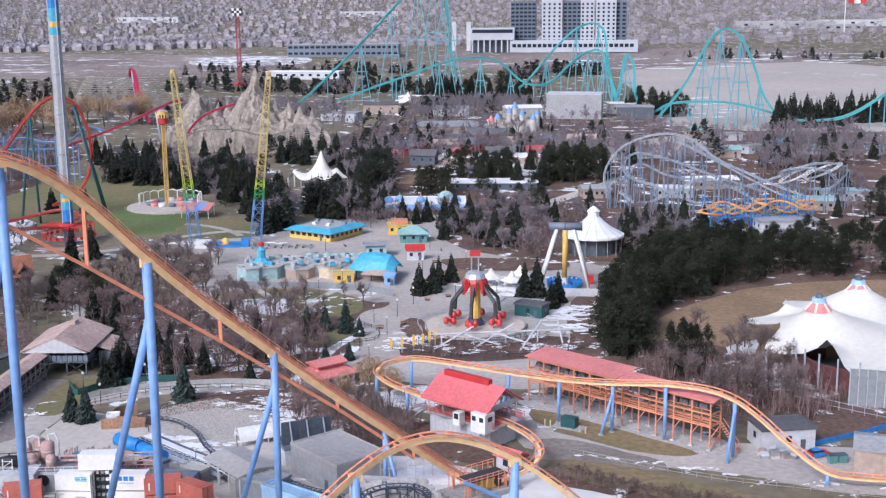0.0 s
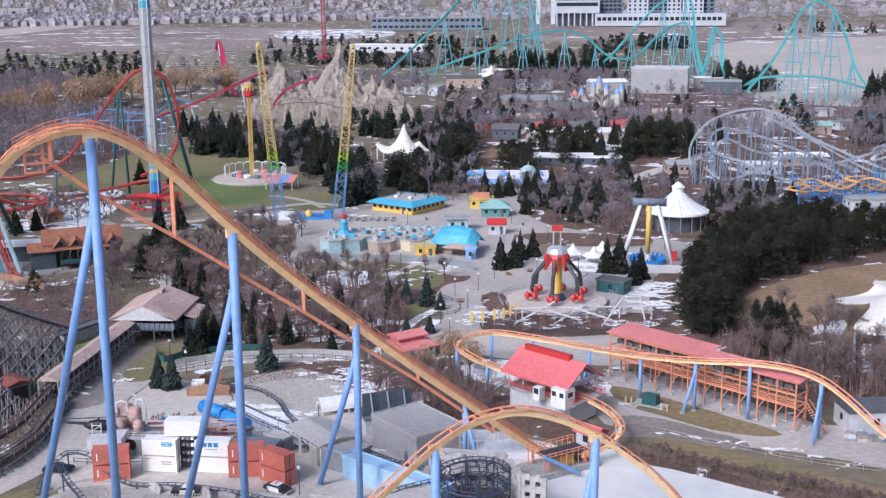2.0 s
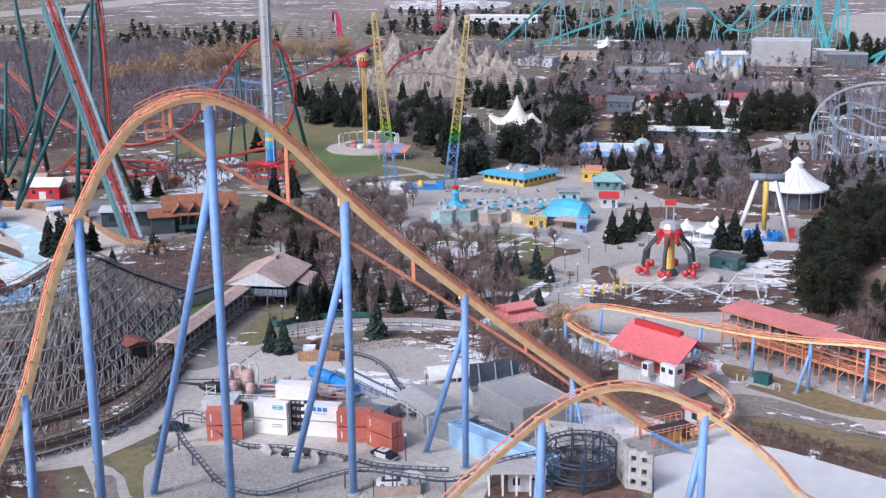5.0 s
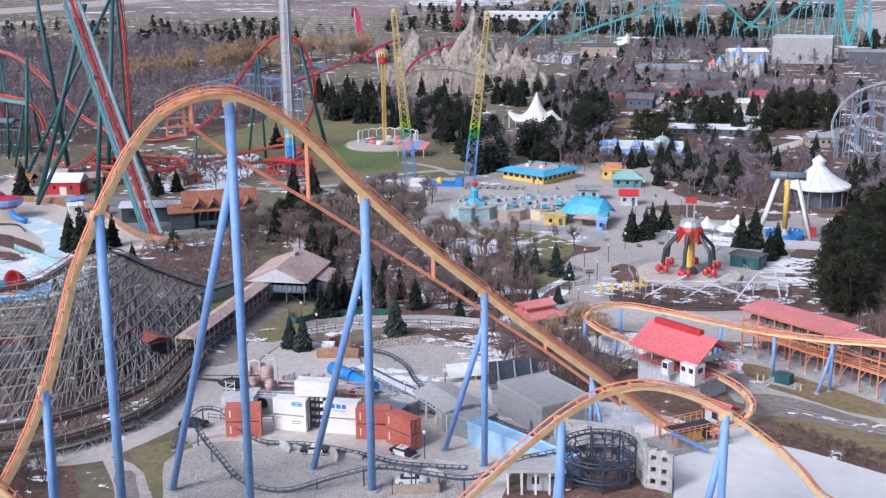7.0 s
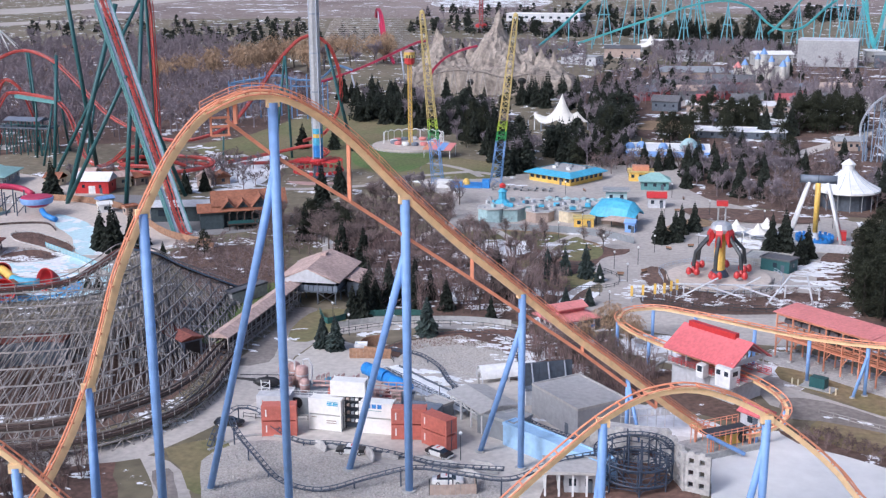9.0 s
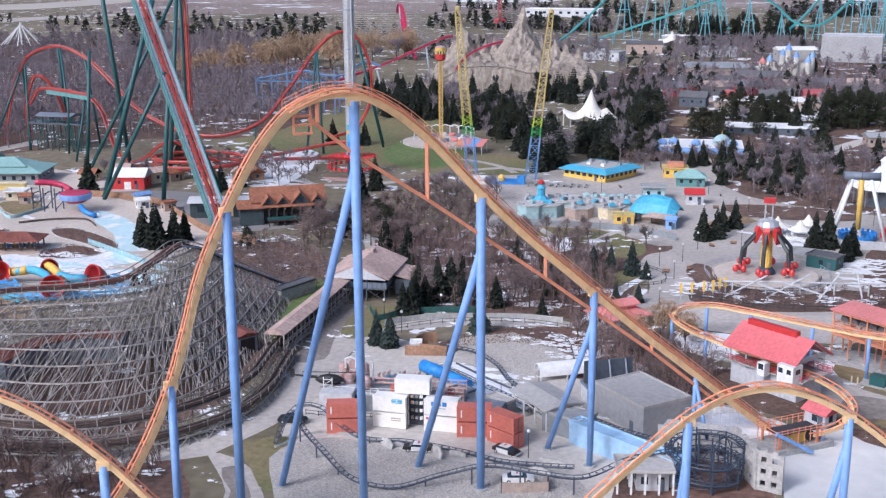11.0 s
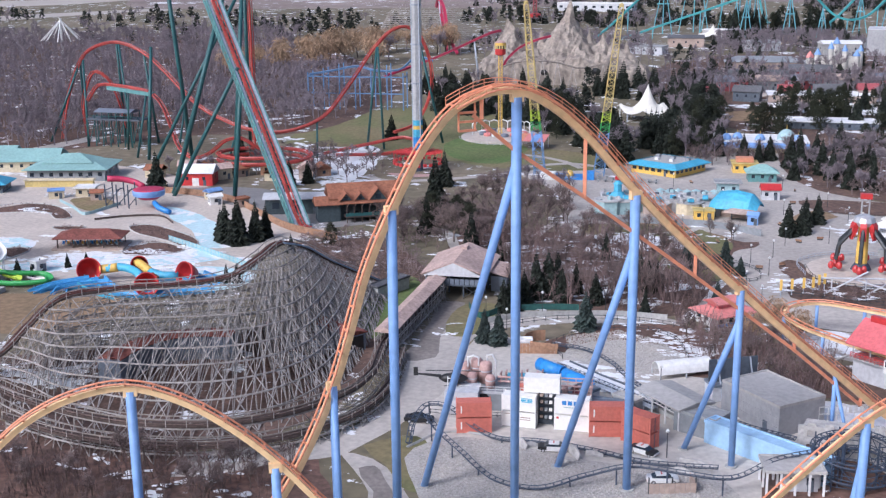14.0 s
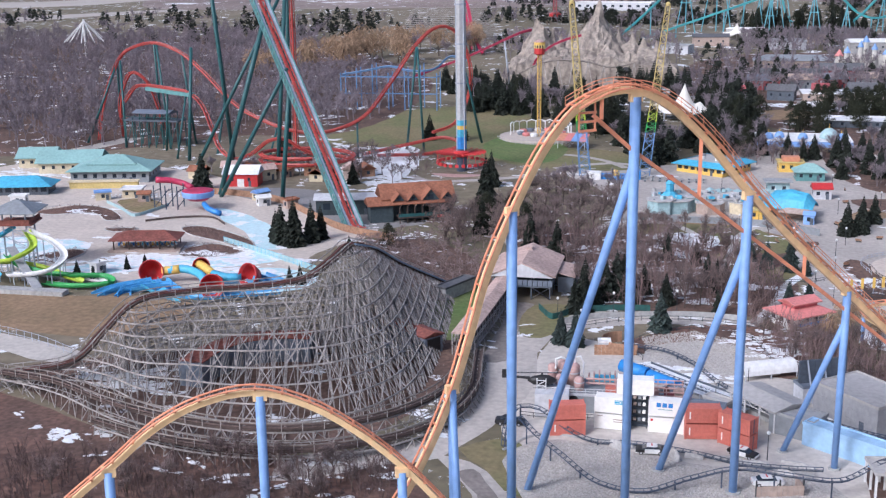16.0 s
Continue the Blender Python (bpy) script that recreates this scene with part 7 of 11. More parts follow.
# catapult ride: two leaning lattice masts
sl = thing("catapult_ride", "pair of leaning lattice masts shading blue to yellow", "tower ride")
for b, t in (((-87.6, 410, 0), (-93.8, 414, 61)), ((-66.9, 412.6, 0), (-60.5, 416, 60))):
    B, T = Vector(b), Vector(t)
    for f0, f1, w0, w1, m in ((0, 0.16, 3.8, 3.4, "thrill_blue"), (0.16, 0.27, 3.4, 3.2, "column_blue"), (0.27, 0.33, 3.2, 3.0, "green"), (0.33, 0.39, 3.0, 2.8, "lime"), (0.39, 0.7, 2.8, 2.3, "pale_yellow"), (0.7, 1, 2.3, 1.5, "pale_yellow")):
        lattice_tower(sl, B.lerp(T, f0), B.lerp(T, f1), w0, w1, m, max(2, int((f1 - f0) * 26)), r=0.1)
    part("mast_head", Mesh().lathe(t, [(0.8, 0), (0.9, 0.8), (0.2, 1.4)], 8), "pale_yellow", sl)
part("launch_deck", Mesh().box((-77.5, 407, 0.8), (14, 8, 1.2)), "blue_paint", sl)
part("winch_house", Mesh().box((-84, 404, 1.6), (5, 4, 3.0)), "white_wall", sl)
part("ball_cage", Mesh().dome((-76.5, 406.5, 1.4), 1.4, 2.2, 10, 4), "yellow", sl)
part("panel_house", Mesh().box((-69, 404.5, 2.0), (2.6, 2.4, 3.6)), "blue_paint", sl)

# yellow restaurant with blue roof
rs = building("yellow_restaurant", "yellow restaurant with blue roof edges and a flat top", "restaurant", (-42.5, 424.2), -33, (19, 19, 3.2), "flat", 0.3, 0.2, "yellow", "light_roof", 7, 7, 1, (1.7, 1.2))
part("roof_edge", Mesh().add([(x * (9.5 + q), y * (9.5 + q), z) for q, z in ((1.5, 2.9), (1.5, 3.15), (-1.6, 4.5), (-1.9, 4.5)) for x, y in ((-1, -1), (1, -1), (1, 1), (-1, 1))], [(r * 4 + i, r * 4 + (i + 1) % 4, (r * 4 + 4 + (i + 1) % 4) % 16, (r * 4 + 4 + i) % 16) for r in range(4) for i in range(4)]), "cyan_paint", rs, "bright blue sloping roof edge")
part("flat_roof", Mesh().box((0, 0, 4.0), (15.6, 15.6, 0.5)), "light_roof", rs)
for i in range(5):
    part("roof_unit", Mesh().box((-6.5 + i * 3.2, 3.0 - (i % 2) * 5.4, 4.7), (1.6, 1.3, 0.9)), ("grey_clad", "white_wall")[i % 2], rs)
for i in range(20):
    tb = thing("picnic_table", "pale picnic table on the terrace", "table", "terrace tables", (-66 + (i % 9) * 2.5, 401 + (i // 9) * 3.2 + (i % 2), 0.6), 20 * i)
    part("top", Mesh().box((0, 0, 0.75), (1.7, 0.9, 0.08)), "concrete", tb)
    part("stand", Mesh().box((0, 0, 0.37), (0.5, 0.4, 0.74)), "dark_clad", tb)
    for y in (-0.75, 0.75):
        part("bench", Mesh().box((0, y, 0.45), (1.7, 0.3, 0.06)), "concrete", tb)

# turquoise play house with many low roofs
ph = thing("play_house", "rambling turquoise play house with cluttered grey-brown flat roofs", "building", at=(-45.5, 360, 0), rz=4)
for x, y, r, h, m in ((-14, -5, 4.4, 4.4, "pale_cyan"), (-9, -2, 5.2, 4.0, "pale_cyan"), (-4, 3, 5.6, 4.4, "pale_cyan"), (1, -3, 4.6, 3.4, "tan_wall"), (6, 2, 5.0, 4.0, "light_wall"), (11, -2, 4.4, 3.6, "cream_wall"), (15, 4, 4.6, 4.2, "pale_cyan"), (9, 8, 4.2, 3.4, "cream_wall"), (-12, 7, 4.8, 4.0, "pale_cyan"), (-2, 9, 4.6, 3.6, "tan_wall"), (18, -3, 3.6, 3.2, "light_wall")):
    part("room", Mesh().lathe((x, y, 0), [(r, 0), (r, h), (r * 0.96, h + 0.05), (0.05, h + 0.06)], 7), m, ph)
    part("flat_roof", Mesh().lathe((x, y, h), [(r + 0.4, 0.06), (r + 0.4, 0.3), (r * 0.9, 0.34), (r * 0.85, 0.16), (0.1, 0.2)], 7), ("light_roof", "pale_cyan", "concrete")[int(x * 3 + 60) % 3], ph)
part("tower_skirt", Mesh().lathe((-11, 1, 3.6), [(3.4, 0), (3.2, 0.5), (1.6, 2.2), (1.5, 2.3)], 8), "cyan_paint", ph)
part("tower", Mesh().lathe((-11, 1, 5.6), [(1.3, 0), (1.2, 2.6), (1.6, 2.8), (0.5, 4.0)], 8), "cyan_paint", ph)
part("tower_sign", Mesh().lathe((-11, 1, 9.4), [(0.3, 0), (1.0, 0.4), (1.0, 1.3), (0.3, 1.7)], 10), "bright_red", ph)
for i in range(46):
    part("roof_unit", Mesh().box((-16 + (i * 7.3) % 34, -6 + (i * 5.1) % 16, 4.5 + (i % 4) * 0.15), (0.7 + (i % 3) * 0.5, 0.6 + (i % 2) * 0.6, 0.6 + (i % 5) * 0.2), 31 * i), ("grey_clad", "pale_cyan", "light_wall", "dark_clad", "concrete", "cyan_paint")[i % 6], ph)
for i in range(34):
    um = thing("parasol", "pale turquoise parasol beside the play house", "parasol", "parasols", (-44 + (i % 9) * 2.9, 371 + (i // 9) * 3.4 + (i % 2) * 1.2, 0))
    part("canopy", Mesh().lathe((0, 0, 0), [(1.5, 2.3), (1.5, 2.4), (0.1, 3.0)], 8), "pale_cyan", um)
    part("pole", Mesh().cyl((0, 0, 0), (0, 0, 2.6), 0.06, n=6), "white_wall", um)
bl = thing("blue_pavilion", "pavilion with a bright blue curved roof", "pavilion", at=(-20.3, 356, 0.1), rz=-18)
part("roof", Mesh().sweep([[(x, y * k, 3.4 + h * (1 - (y / 5.6) ** 2) * k) for y in (-5.6, -3.8, -1.9, 0, 1.9, 3.8, 5.6)] + [(x, y * k, 3.1 + h * (1 - (y / 5.6) ** 2) * k) for y in (5.6, 3.8, 1.9, 0, -1.9, -3.8, -5.6)] for x, k, h in ((-7.4, 0.7, 2.2), (-5, 1, 4.2), (0, 1, 5.0), (5, 1, 4.2), (7.4, 0.7, 2.2))]), "cyan_paint", bl)
part("front_roof", roof_mesh("hip", 9, 3.6, 3.0, 1.0, 0.8), "tan_wall", bl).matrix_basis = pose(3.5, -6.2, 0)
for x in (-5, 0, 5):
    for y in (-4.4, 4.4):
        part("post", Mesh().cyl((x, y, 0), (x, y, 3.6), 0.2, n=8), "dark_clad", bl)
part("counter", Mesh().box((0, 0, 1.3), (8, 5, 2.6)), "tan_wall", bl)
building("blue_booth", "small blue booth beside the pavilion", "booth", (-15.6, 346), -10, (3, 2.6, 3.0), "gable", 1, 0.3, "column_blue", "column_blue", 1, 1)
building("yellow_booth", "low yellow booth behind the screen fence", "booth", (-30, 351), 5, (6, 3.4, 2.8), "flat", 0.2, 0.3, "yellow", "pale_yellow", 2, 1)
yk = building("yellow_kiosk", "yellow kiosk with an orange stepped roof", "kiosk", (-15.6, 427), 4, (8.5, 6, 3.4), "flat", 0.4, 0.5, "yellow", "pale_yellow", 3, 2)
part("upper", Mesh().box((0, 0, 4.6), (6, 4.2, 1.6)), "shed_orange", yk)
building("teal_canopy", "market stall with a pale green hip roof", "stall", (-10.2, 412.6), 4, (9.5, 6.5, 3.4), "hip", 2.4, 0.9, "teal_frame", "teal_roof", 3, 2)
building("red_booth", "white booth with a bright red roof", "booth", (-8.8, 382.6), 4, (5.6, 4.2, 3.6), "gable", 1.6, 0.5, "light_wall", "bright_red", 2, 1)
building("grey_booth", "grey flat-roofed kiosk with teal walls", "kiosk", (-22.2, 388), 4, (7, 4.6, 4.2), "flat", 0.3, 1.0, "pale_cyan", "grey_roof", 2, 1)
building("dodgem_hall", "long white hall with blue arched roof trim", "hall", (-8, 472.5), 0, (35, 18, 4.0), "flat", 0.5, 0.6, "cream_wall", "white_wall", 8, 3)
for i, x in enumerate((-24, -18, -6, 8, 14)):
    dm = thing("dome", "pale blue roof dome on the white hall", "dome", "roof domes", (-5 + x * 0.72 + 1, 468 + (i % 2) * 3, rise(472) + 4.3))
    part("shell", Mesh().dome((0, 0, 0), 2.0 + (i == 3) * 1.6, 2.4 + (i == 3) * 1.6, 14, 5), "pale_cyan" if i == 3 else "column_blue", dm)
    part("finial", Mesh().cyl((0, 0, 2.2 + (i == 3) * 1.6), (0, 0, 3.6 + (i == 3) * 2), 0.2, 0.05, 6), "yellow", dm)
for i in range(7):
    bb = thing("blue_awning", "bright blue barrel awning of the white hall", "awning", "blue awnings", (-23 + i * 5, 462.2, rise(465) + 2.4))
    part("cover", Mesh().sweep([[(x, -2.2 * math.cos(a), 1.8 * math.sin(a)) for a in [k * math.pi / 6 for k in range(7)]] for x in (-2.9, 2.9)]), "column_blue", bb)
    part("bracket", Mesh().beam((0, 1.6, -0.2), (0, 2.2, 0.4), 0.2), "light_wall", bb)

# small marquee tops beyond the arm ride
for i, (x, y) in enumerate(((15, 345), (21, 341), (24, 349))):
    mt = thing("snow_marquee", "small white peaked marquee in the plaza", "marquee", "small marquees", (x, y, 0.1))
    part("canopy", Mesh().lathe((0, 0, 0), [(3.4, 2.4), (3.3, 2.6), (1.2, 3.6), (0.2, 5.2)], 8), "membrane", mt)
    for k in range(4):
        a = k * math.pi / 2 + 0.785
        part("pole", Mesh().cyl((3 * math.cos(a), 3 * math.sin(a), 0), (3 * math.cos(a), 3 * math.sin(a), 2.5), 0.08, n=6), "white_steel", mt)
building("green_plant_room", "dark green-grey plant room by the ride", "hut", (24.6, 309), -30, (8, 5, 3.2), "flat", 0.3, 0.3, "teal_steel", "dark_roof", 1, 1)
building("concrete_podium", "low concrete podium behind the arm ride", "podium", (21.5, 316), -20, (10, 9, 1.6), "flat", 0.2, 0.1, "concrete", "concrete", door=False)


# tensile tents
def tent(name, label, at, peaks, rim, eave, material="membrane", group="", caps=None, front=0.0, reach=0.62, tips=6, star=0.1, turn=0.0):
    """A membrane hung from peaks and drawn down to a scalloped rim."""
    th = thing(name, label, "tent", group, (at[0], at[1], rise(at[1])))
    n, m = 84, 16
    xs0 = sum(p[0] for p in peaks) / len(peaks)
    ys0 = sum(p[1] for p in peaks) / len(peaks)
    pts = []
    for j in range(m + 1):
        f = j / m
        for i in range(n):
            a = 2 * math.pi * i / n
            rx, ry = rim
            tip = abs(math.cos(a * tips / 2 + turn))
            sc = 1 + star * (tip ** 3 - 0.5) * f * f
            x, y = xs0 + rx * f * sc * math.cos(a), ys0 + ry * f * sc * math.sin(a)
            low = eave + front * max(0, math.cos(a + 1.2)) * f ** 2
            z = low * (1 + (0.9 if star > 0.1 else 0.5) * (1 - tip) ** 1.5 * f ** 4)
            for px, py, pz in peaks:
                d = math.hypot(x - px, y - py) / (min(rim) * reach)
                z = max(z, low + (pz - low) * max(0, 1 - d) ** 2.3)
            z += 2.6 * (1 - f * f)
            pts.append((x, y, z))
    fs = [(j * n + i, j * n + (i + 1) % n, (j + 1) * n + (i + 1) % n, (j + 1) * n + i) for j in range(m) for i in range(n)]
    ob = part("membrane", Mesh().add(pts, fs), material, th, smooth=True)
    for k in range(tips):
        a = (k * math.pi - turn) * 2 / tips
        top = eave + front * max(0, math.cos(a + 1.2))
        x, y = xs0 + rim[0] * (1 + star * 0.48) * math.cos(a), ys0 + rim[1] * (1 + star * 0.48) * math.sin(a)
        part("edge_mast", Mesh().cyl((x, y, 0), (x, y, top + 0.3), 0.25, n=8), "grey_steel", th)
    for px, py, pz in peaks:
        part("mast", Mesh().cyl((px, py, 0), (px, py, pz), 0.3, n=8), "white_steel", th)
        if caps:
            part("peak_collar", Mesh().lathe((px, py, pz - 1.8), [(3.5, 1.3), (2.5, 2.2), (1.6, 3.3)], 12), "salmon_roof", th)
            for q in range(6):
                a = q * math.pi / 3
                part("collar_stripe", Mesh().beam((px + 3.4 * math.cos(a), py + 3.4 * math.sin(a), pz - 0.42), (px + 1.65 * math.cos(a), py + 1.65 * math.sin(a), pz + 1.5), 0.5, 0.3), "membrane", th)
            part("peak_cap", Mesh().lathe((px, py, pz + 1.4), [(1.75, 0), (1.6, 1.1), (0.9, 1.2), (0.1, 1.25)], 12), "sky_blue", th)
            part("vent", Mesh().lathe((px, py, pz + 2.6), [(0.95, 0), (0.75, 0.8), (0.1, 1.1)], 10), "dark_clad", th)
    return th


tent("amphitheatre_tent", "great white tensile roof with blue and red peaks", (106, 264), [(-17.5, 2, 12.5), (-2, 20, 12.5), (4, -14, 11.6), (18, 4, 12.5)], (30, 37), 4.6, caps=True, front=3.0, reach=0.85, tips=9, star=0.26, turn=0.4)
am = thing("amphitheatre_stage", "dark red stage wall and grey steel frame under a tent", "stage", at=(96, 252, 0), rz=-30)
part("back_wall", Mesh().sweep([[(r * math.cos(a), r * math.sin(a), z) for r, z in ((15, 0), (15.6, 0), (15.6, 5.6), (15, 5.6))] for a in [radians(140 + i * 8) for i in range(18)]]), "maroon", am)
for i in range(9):
    a = radians(145 + i * 16)
    part("frame_post", Mesh().beam((16.5 * math.cos(a), 16.5 * math.sin(a), 0), (16.5 * math.cos(a), 16.5 * math.sin(a), 8), 0.35), "grey_steel", am)
part("stage_floor", Mesh().cyl((0, 0, 0), (0, 0, 1.2), 13, n=24), "dark_clad", am)
pn = thing("clad_panel_wall", "grey ribbed side wall below the tent edge", "wall panel", at=(92.5, 231, 0), rz=-15)
for i in range(9):
    part("panel", Mesh().box((-7 + i * 1.75, 0, 4), (1.6, 0.3, 8.0)), "grey_clad", pn)
    part("rib", Mesh().beam((-7.8 + i * 1.75, -0.3, 0), (-7.8 + i * 1.75, -0.3, 8.2), 0.22), "grey_steel", pn)
fence("garden_fence", "grey mesh fence on the grass slope", [(70, 245), (76, 236), (84, 228), (92, 222)], 2.0, "grey_steel", 2.4)
tent("picnic_tent", "white two-peaked tensile tent among firs", (-55, 533), [(0, 0, 14.0), (7, 1, 7.0), (-12, -4, 7.8)], (13, 8), 3.5, reach=1.0)

# mountain of mock rock
mtn = thing("mock_mountain", "grey concrete mock mountain with jagged spires", "mountain", at=(-107, 660, rise(640) - 1))
pts, nx, ny = [], 130, 64
spires = ((1, 6, 46, 10), (-5, 8, 31, 5), (-31, 2, 35, 8), (-24, 8, 29, 5), (-19, 4, 27, 4), (-14, 6, 30, 4), (-9, 9, 28, 4), (9, 5, 27, 7), (15, 4, 29, 6), (21, 2, 27, 7), (28, 0, 26, 7), (34, -3, 22, 6), (-38, -2, 23, 7), (8, -10, 21, 20), (-18, -8, 20, 20), (-32, -10, 18, 13), (32, -10, 18, 13), (22, -14, 19, 13), (0, -14, 18, 16))
for j in range(ny):
    for i in range(nx):
        x, y = -50 + 100 * i / (nx - 1), -26 + 52 * j / (ny - 1)
        wx, wy = x + 3.0 * noise.noise((x * 0.12, y * 0.12, 2.0)), y + 3.0 * noise.noise((x * 0.12, y * 0.12, 8.0))
        z = 0.0
        for sx, sy, sz, sr in spires:
            d = math.hypot(wx - sx, (wy - sy) * 0.8) / sr
            z = max(z, sz * max(0, 1 - d ** 1.15) ** 0.9 if d < 1 else 0, sz * 0.74 * max(0, 1.16 - d * 0.42))
        z *= max(0, min(1, (1 - (x / 50) ** 2) * 6, (1 - (y / 26) ** 2) * 6))
        ridge = 1 - abs(noise.noise((x * 0.35, y * 0.12, 9)))
        crag = noise.fractal((x * 0.16, y * 0.16, 3.0), 0.9, 2.1, 6) * 2.4 + ridge * 1.6 - 1.2
        pts.append((x + noise.noise((x * 0.3, y * 0.3, 1)) * 1.4, y + noise.noise((x * 0.3, y * 0.3, 5)) * 1.4, max(-1, z + crag * min(1, z / 6))))
part("rock_face", Mesh().add(pts, [(j * nx + i, j * nx + i + 1, (j + 1) * nx + i + 1, (j + 1) * nx + i) for j in range(ny - 1) for i in range(nx - 1)]), "mountain_rock", mtn)
# Black solids on the uncut rock stand for the shade inside cave mouths.
for x, z in ((20, 7), (33, 5), (-8, 6)):
    part("cave_mouth", Mesh().lathe((x, -22.5, z), [(2.6, 0), (3.0, 1.6), (2.0, 3.0), (0.3, 3.6)], 10), "black", mtn)
trs = thing("trestle_track", "pale timber trestle track across the mock mountain", "coaster track", at=(-107, 632, rise(632)))
path = curve([(-38, 0, 6), (-26, -5, 12), (-14, -6, 14), (0, -5, 13), (12, -3, 10), (24, 0, 12)], 2)
part("deck", Mesh().tube(path, 0.42, 4), "post_timber", trs)
for p in path[::4]:
    part("bent_leg", Mesh().beam((p.x - 2.2, p.y - 1, 0), (p.x, p.y, p.z), 0.3), "old_timber", trs)
    part("bent_leg", Mesh().beam((p.x + 2.4, p.y, 0), (p.x, p.y, p.z), 0.3), "old_timber", trs)


# ---- the red and teal dive coaster ----
dive = thing("dive_coaster", "red tubular dive coaster on dark teal columns", "roller coaster")
L0, LD = Vector((-147.5, 320.5, 1.0)), Vector((-0.70, 0.757, 1.0))
lift_red = [tuple(L0 + Vector((3.5, -3.8, 0.2))), tuple(L0)] + [tuple(L0 + LD * k) for k in (12, 28, 44, 60)] + [tuple(L0 + LD * 68 + Vector((-2, 2, 3))), tuple(L0 + LD * 70 + Vector((-6, 8, 3))), (-197.6, 396, 74), (-197.8, 408, 73.5), (-198.2, 415.5, 67), (-198.8, 418.0, 52), (-199.6, 419.5, 30), (-200.4, 421, 6), (-201, 424, -2)]
steel_track(dive, lift_red, "red_track", "red_track", 1.7, 0.18, (0.8, 0.8), 0.6, 2.0, box=False)
for k in (-1, 1):
    s = Vector((0.734, 0.679, 0)) * 2.5 * k
    fw = Mesh()
    for i in range(34):
        a, b = L0 + LD * (2 * i), L0 + LD * (2 * i + 2)
        dn = Vector((0, 0, 3.4))
        fw.beam(a + s, b + s, 0.34)
        fw.beam(a + s - dn, b + s - dn, 0.3)
        fw.beam(a + s, a + s - dn, 0.22)
        fw.beam(a + s - dn, b + s, 0.2)
    part("lift_truss", fw, "teal_frame", dive, "teal braced lift girder")
    part("lift_walkway", Mesh().beam(L0 + s * 0.8 + Vector((0, 0, -0.4)), L0 + LD * 68 + s * 0.8 + Vector((0, 0, -0.4)), 1.1, 0.15), "grey_steel", dive)
tie_m = Mesh()
for i in range(34):
    a = L0 + LD * (2 * i) - Vector((0, 0, 3.4))
    s = Vector((0.734, 0.679, 0)) * 2.5
    tie_m.beam(a - s, a + s, 0.2)
    tie_m.beam(a - s, a + s + LD * 2, 0.16)
part("tie_lattice", tie_m, "teal_frame", dive, kind="stuff")
arc = [(-303, 456, 1), (-300, 455, 14), (-292, 452, 31), (-287, 452, 39), (-279, 452, 43), (-270, 450, 44), (-258, 448, 40), (-248, 445, 33), (-232, 440, 20), (-221, 437, 15), (-206, 434, 11), (-192, 434, 11), (-179, 440, 16), (-170, 448, 28), (-161, 458, 43), (-155, 462, 49), (-150, 465, 50), (-145, 468, 46), (-141, 470, 34), (-142, 471, 20), (-148, 470, 9), (-156, 464, 6)]
steel_track(dive, arc, "red_track", "red_track", 1.6, 0.2, (0.9, 0.9), 0.6, 2.5, box=False)
ring_pts = [(-191.5 + 17.5 * math.cos(a), 407 + 15 * math.sin(a), 3.4 + 0.36 * a) for a in [i * math.pi / 8 for i in range(30)]]
steel_track(dive, ring_pts, "red_track", "red_track", 1.6, 0.2, (0.9, 0.9), 0.6, 2.0, box=False)
steel_track(dive, [(-292, 458, 3), (-291, 455, 18), (-286, 452, 28), (-281, 449, 32), (-276, 450, 29), (-274, 455, 18), (-274, 460, 6)], "red_track", "red_track", 1.6, 0.2, (0.9, 0.9), 0.6, 2.0, box=False)
steel_track(dive, [(-284, 446, 20), (-276, 441, 27), (-268, 436, 28), (-256, 431, 27.5), (-246, 427, 26), (-240, 424, 22), (-235, 421, 13), (-231, 418, 6), (-224, 414, 3), (-214, 408, 6), (-205, 404, 12), (-198, 402, 13), (-192, 404, 9), (-184, 408, 5)], "red_track", "red_track", 1.6, 0.2, (0.9, 0.9), 0.6, 2.0, box=False)
part("brake_box", Mesh().beam((-268, 435.5, 26.6), (-245, 426.6, 25.4), 3.2, 1.4), "teal_frame", dive)
steel_track(dive, [(-176, 430, 3), (-160, 446, 5), (-148, 450, 7), (-140, 446, 5), (-150, 436, 3), (-170, 428, 3)], "red_track", "red_track", 1.6, 0.18, (0.8, 0.8), 0.6, 2.5, box=False)
def dive_column(base, top, r):
    column(dive, top, (base[0], base[1], rise(base[1])), r, "teal_steel", foot=False)


dive_column((-243.4, 416.6), (-243.6, 425.6, 44.0), 0.7)
dive_column((-223.4, 413.4), (-222.5, 397, 77), 0.85)
dive_column((-206.7, 359.5), (-190, 372, 66), 0.9)
dive_column((-182.5, 354.1), (-178.5, 356, 42), 0.8)
dive_column((-205, 356), (-178, 352, 44), 0.7)
dive_column((-160, 345), (-169, 346, 28), 0.7)
dive_column((-170, 374), (-186, 364, 54), 0.7)
dive_column((-163.7, 450.1), (-160.5, 457, 42), 0.5)
dive_column((-156.8, 451), (-160.2, 457, 42), 0.5)
dive_column((-136, 468), (-146, 467, 46), 0.5)
dive_column((-138, 476), (-146, 468, 46), 0.5)
dive_column((-215, 430), (-213, 435.6, 12.5), 0.45)
dive_column((-179, 432), (-181, 439, 14), 0.4)
dive_column((-256, 452), (-258, 448, 39), 0.5)
dive_column((-262, 440), (-270, 450, 43), 0.5)
dive_column((-276, 462), (-271, 450, 43), 0.5)
dive_column((-304, 448), (-290, 452, 34), 0.5)
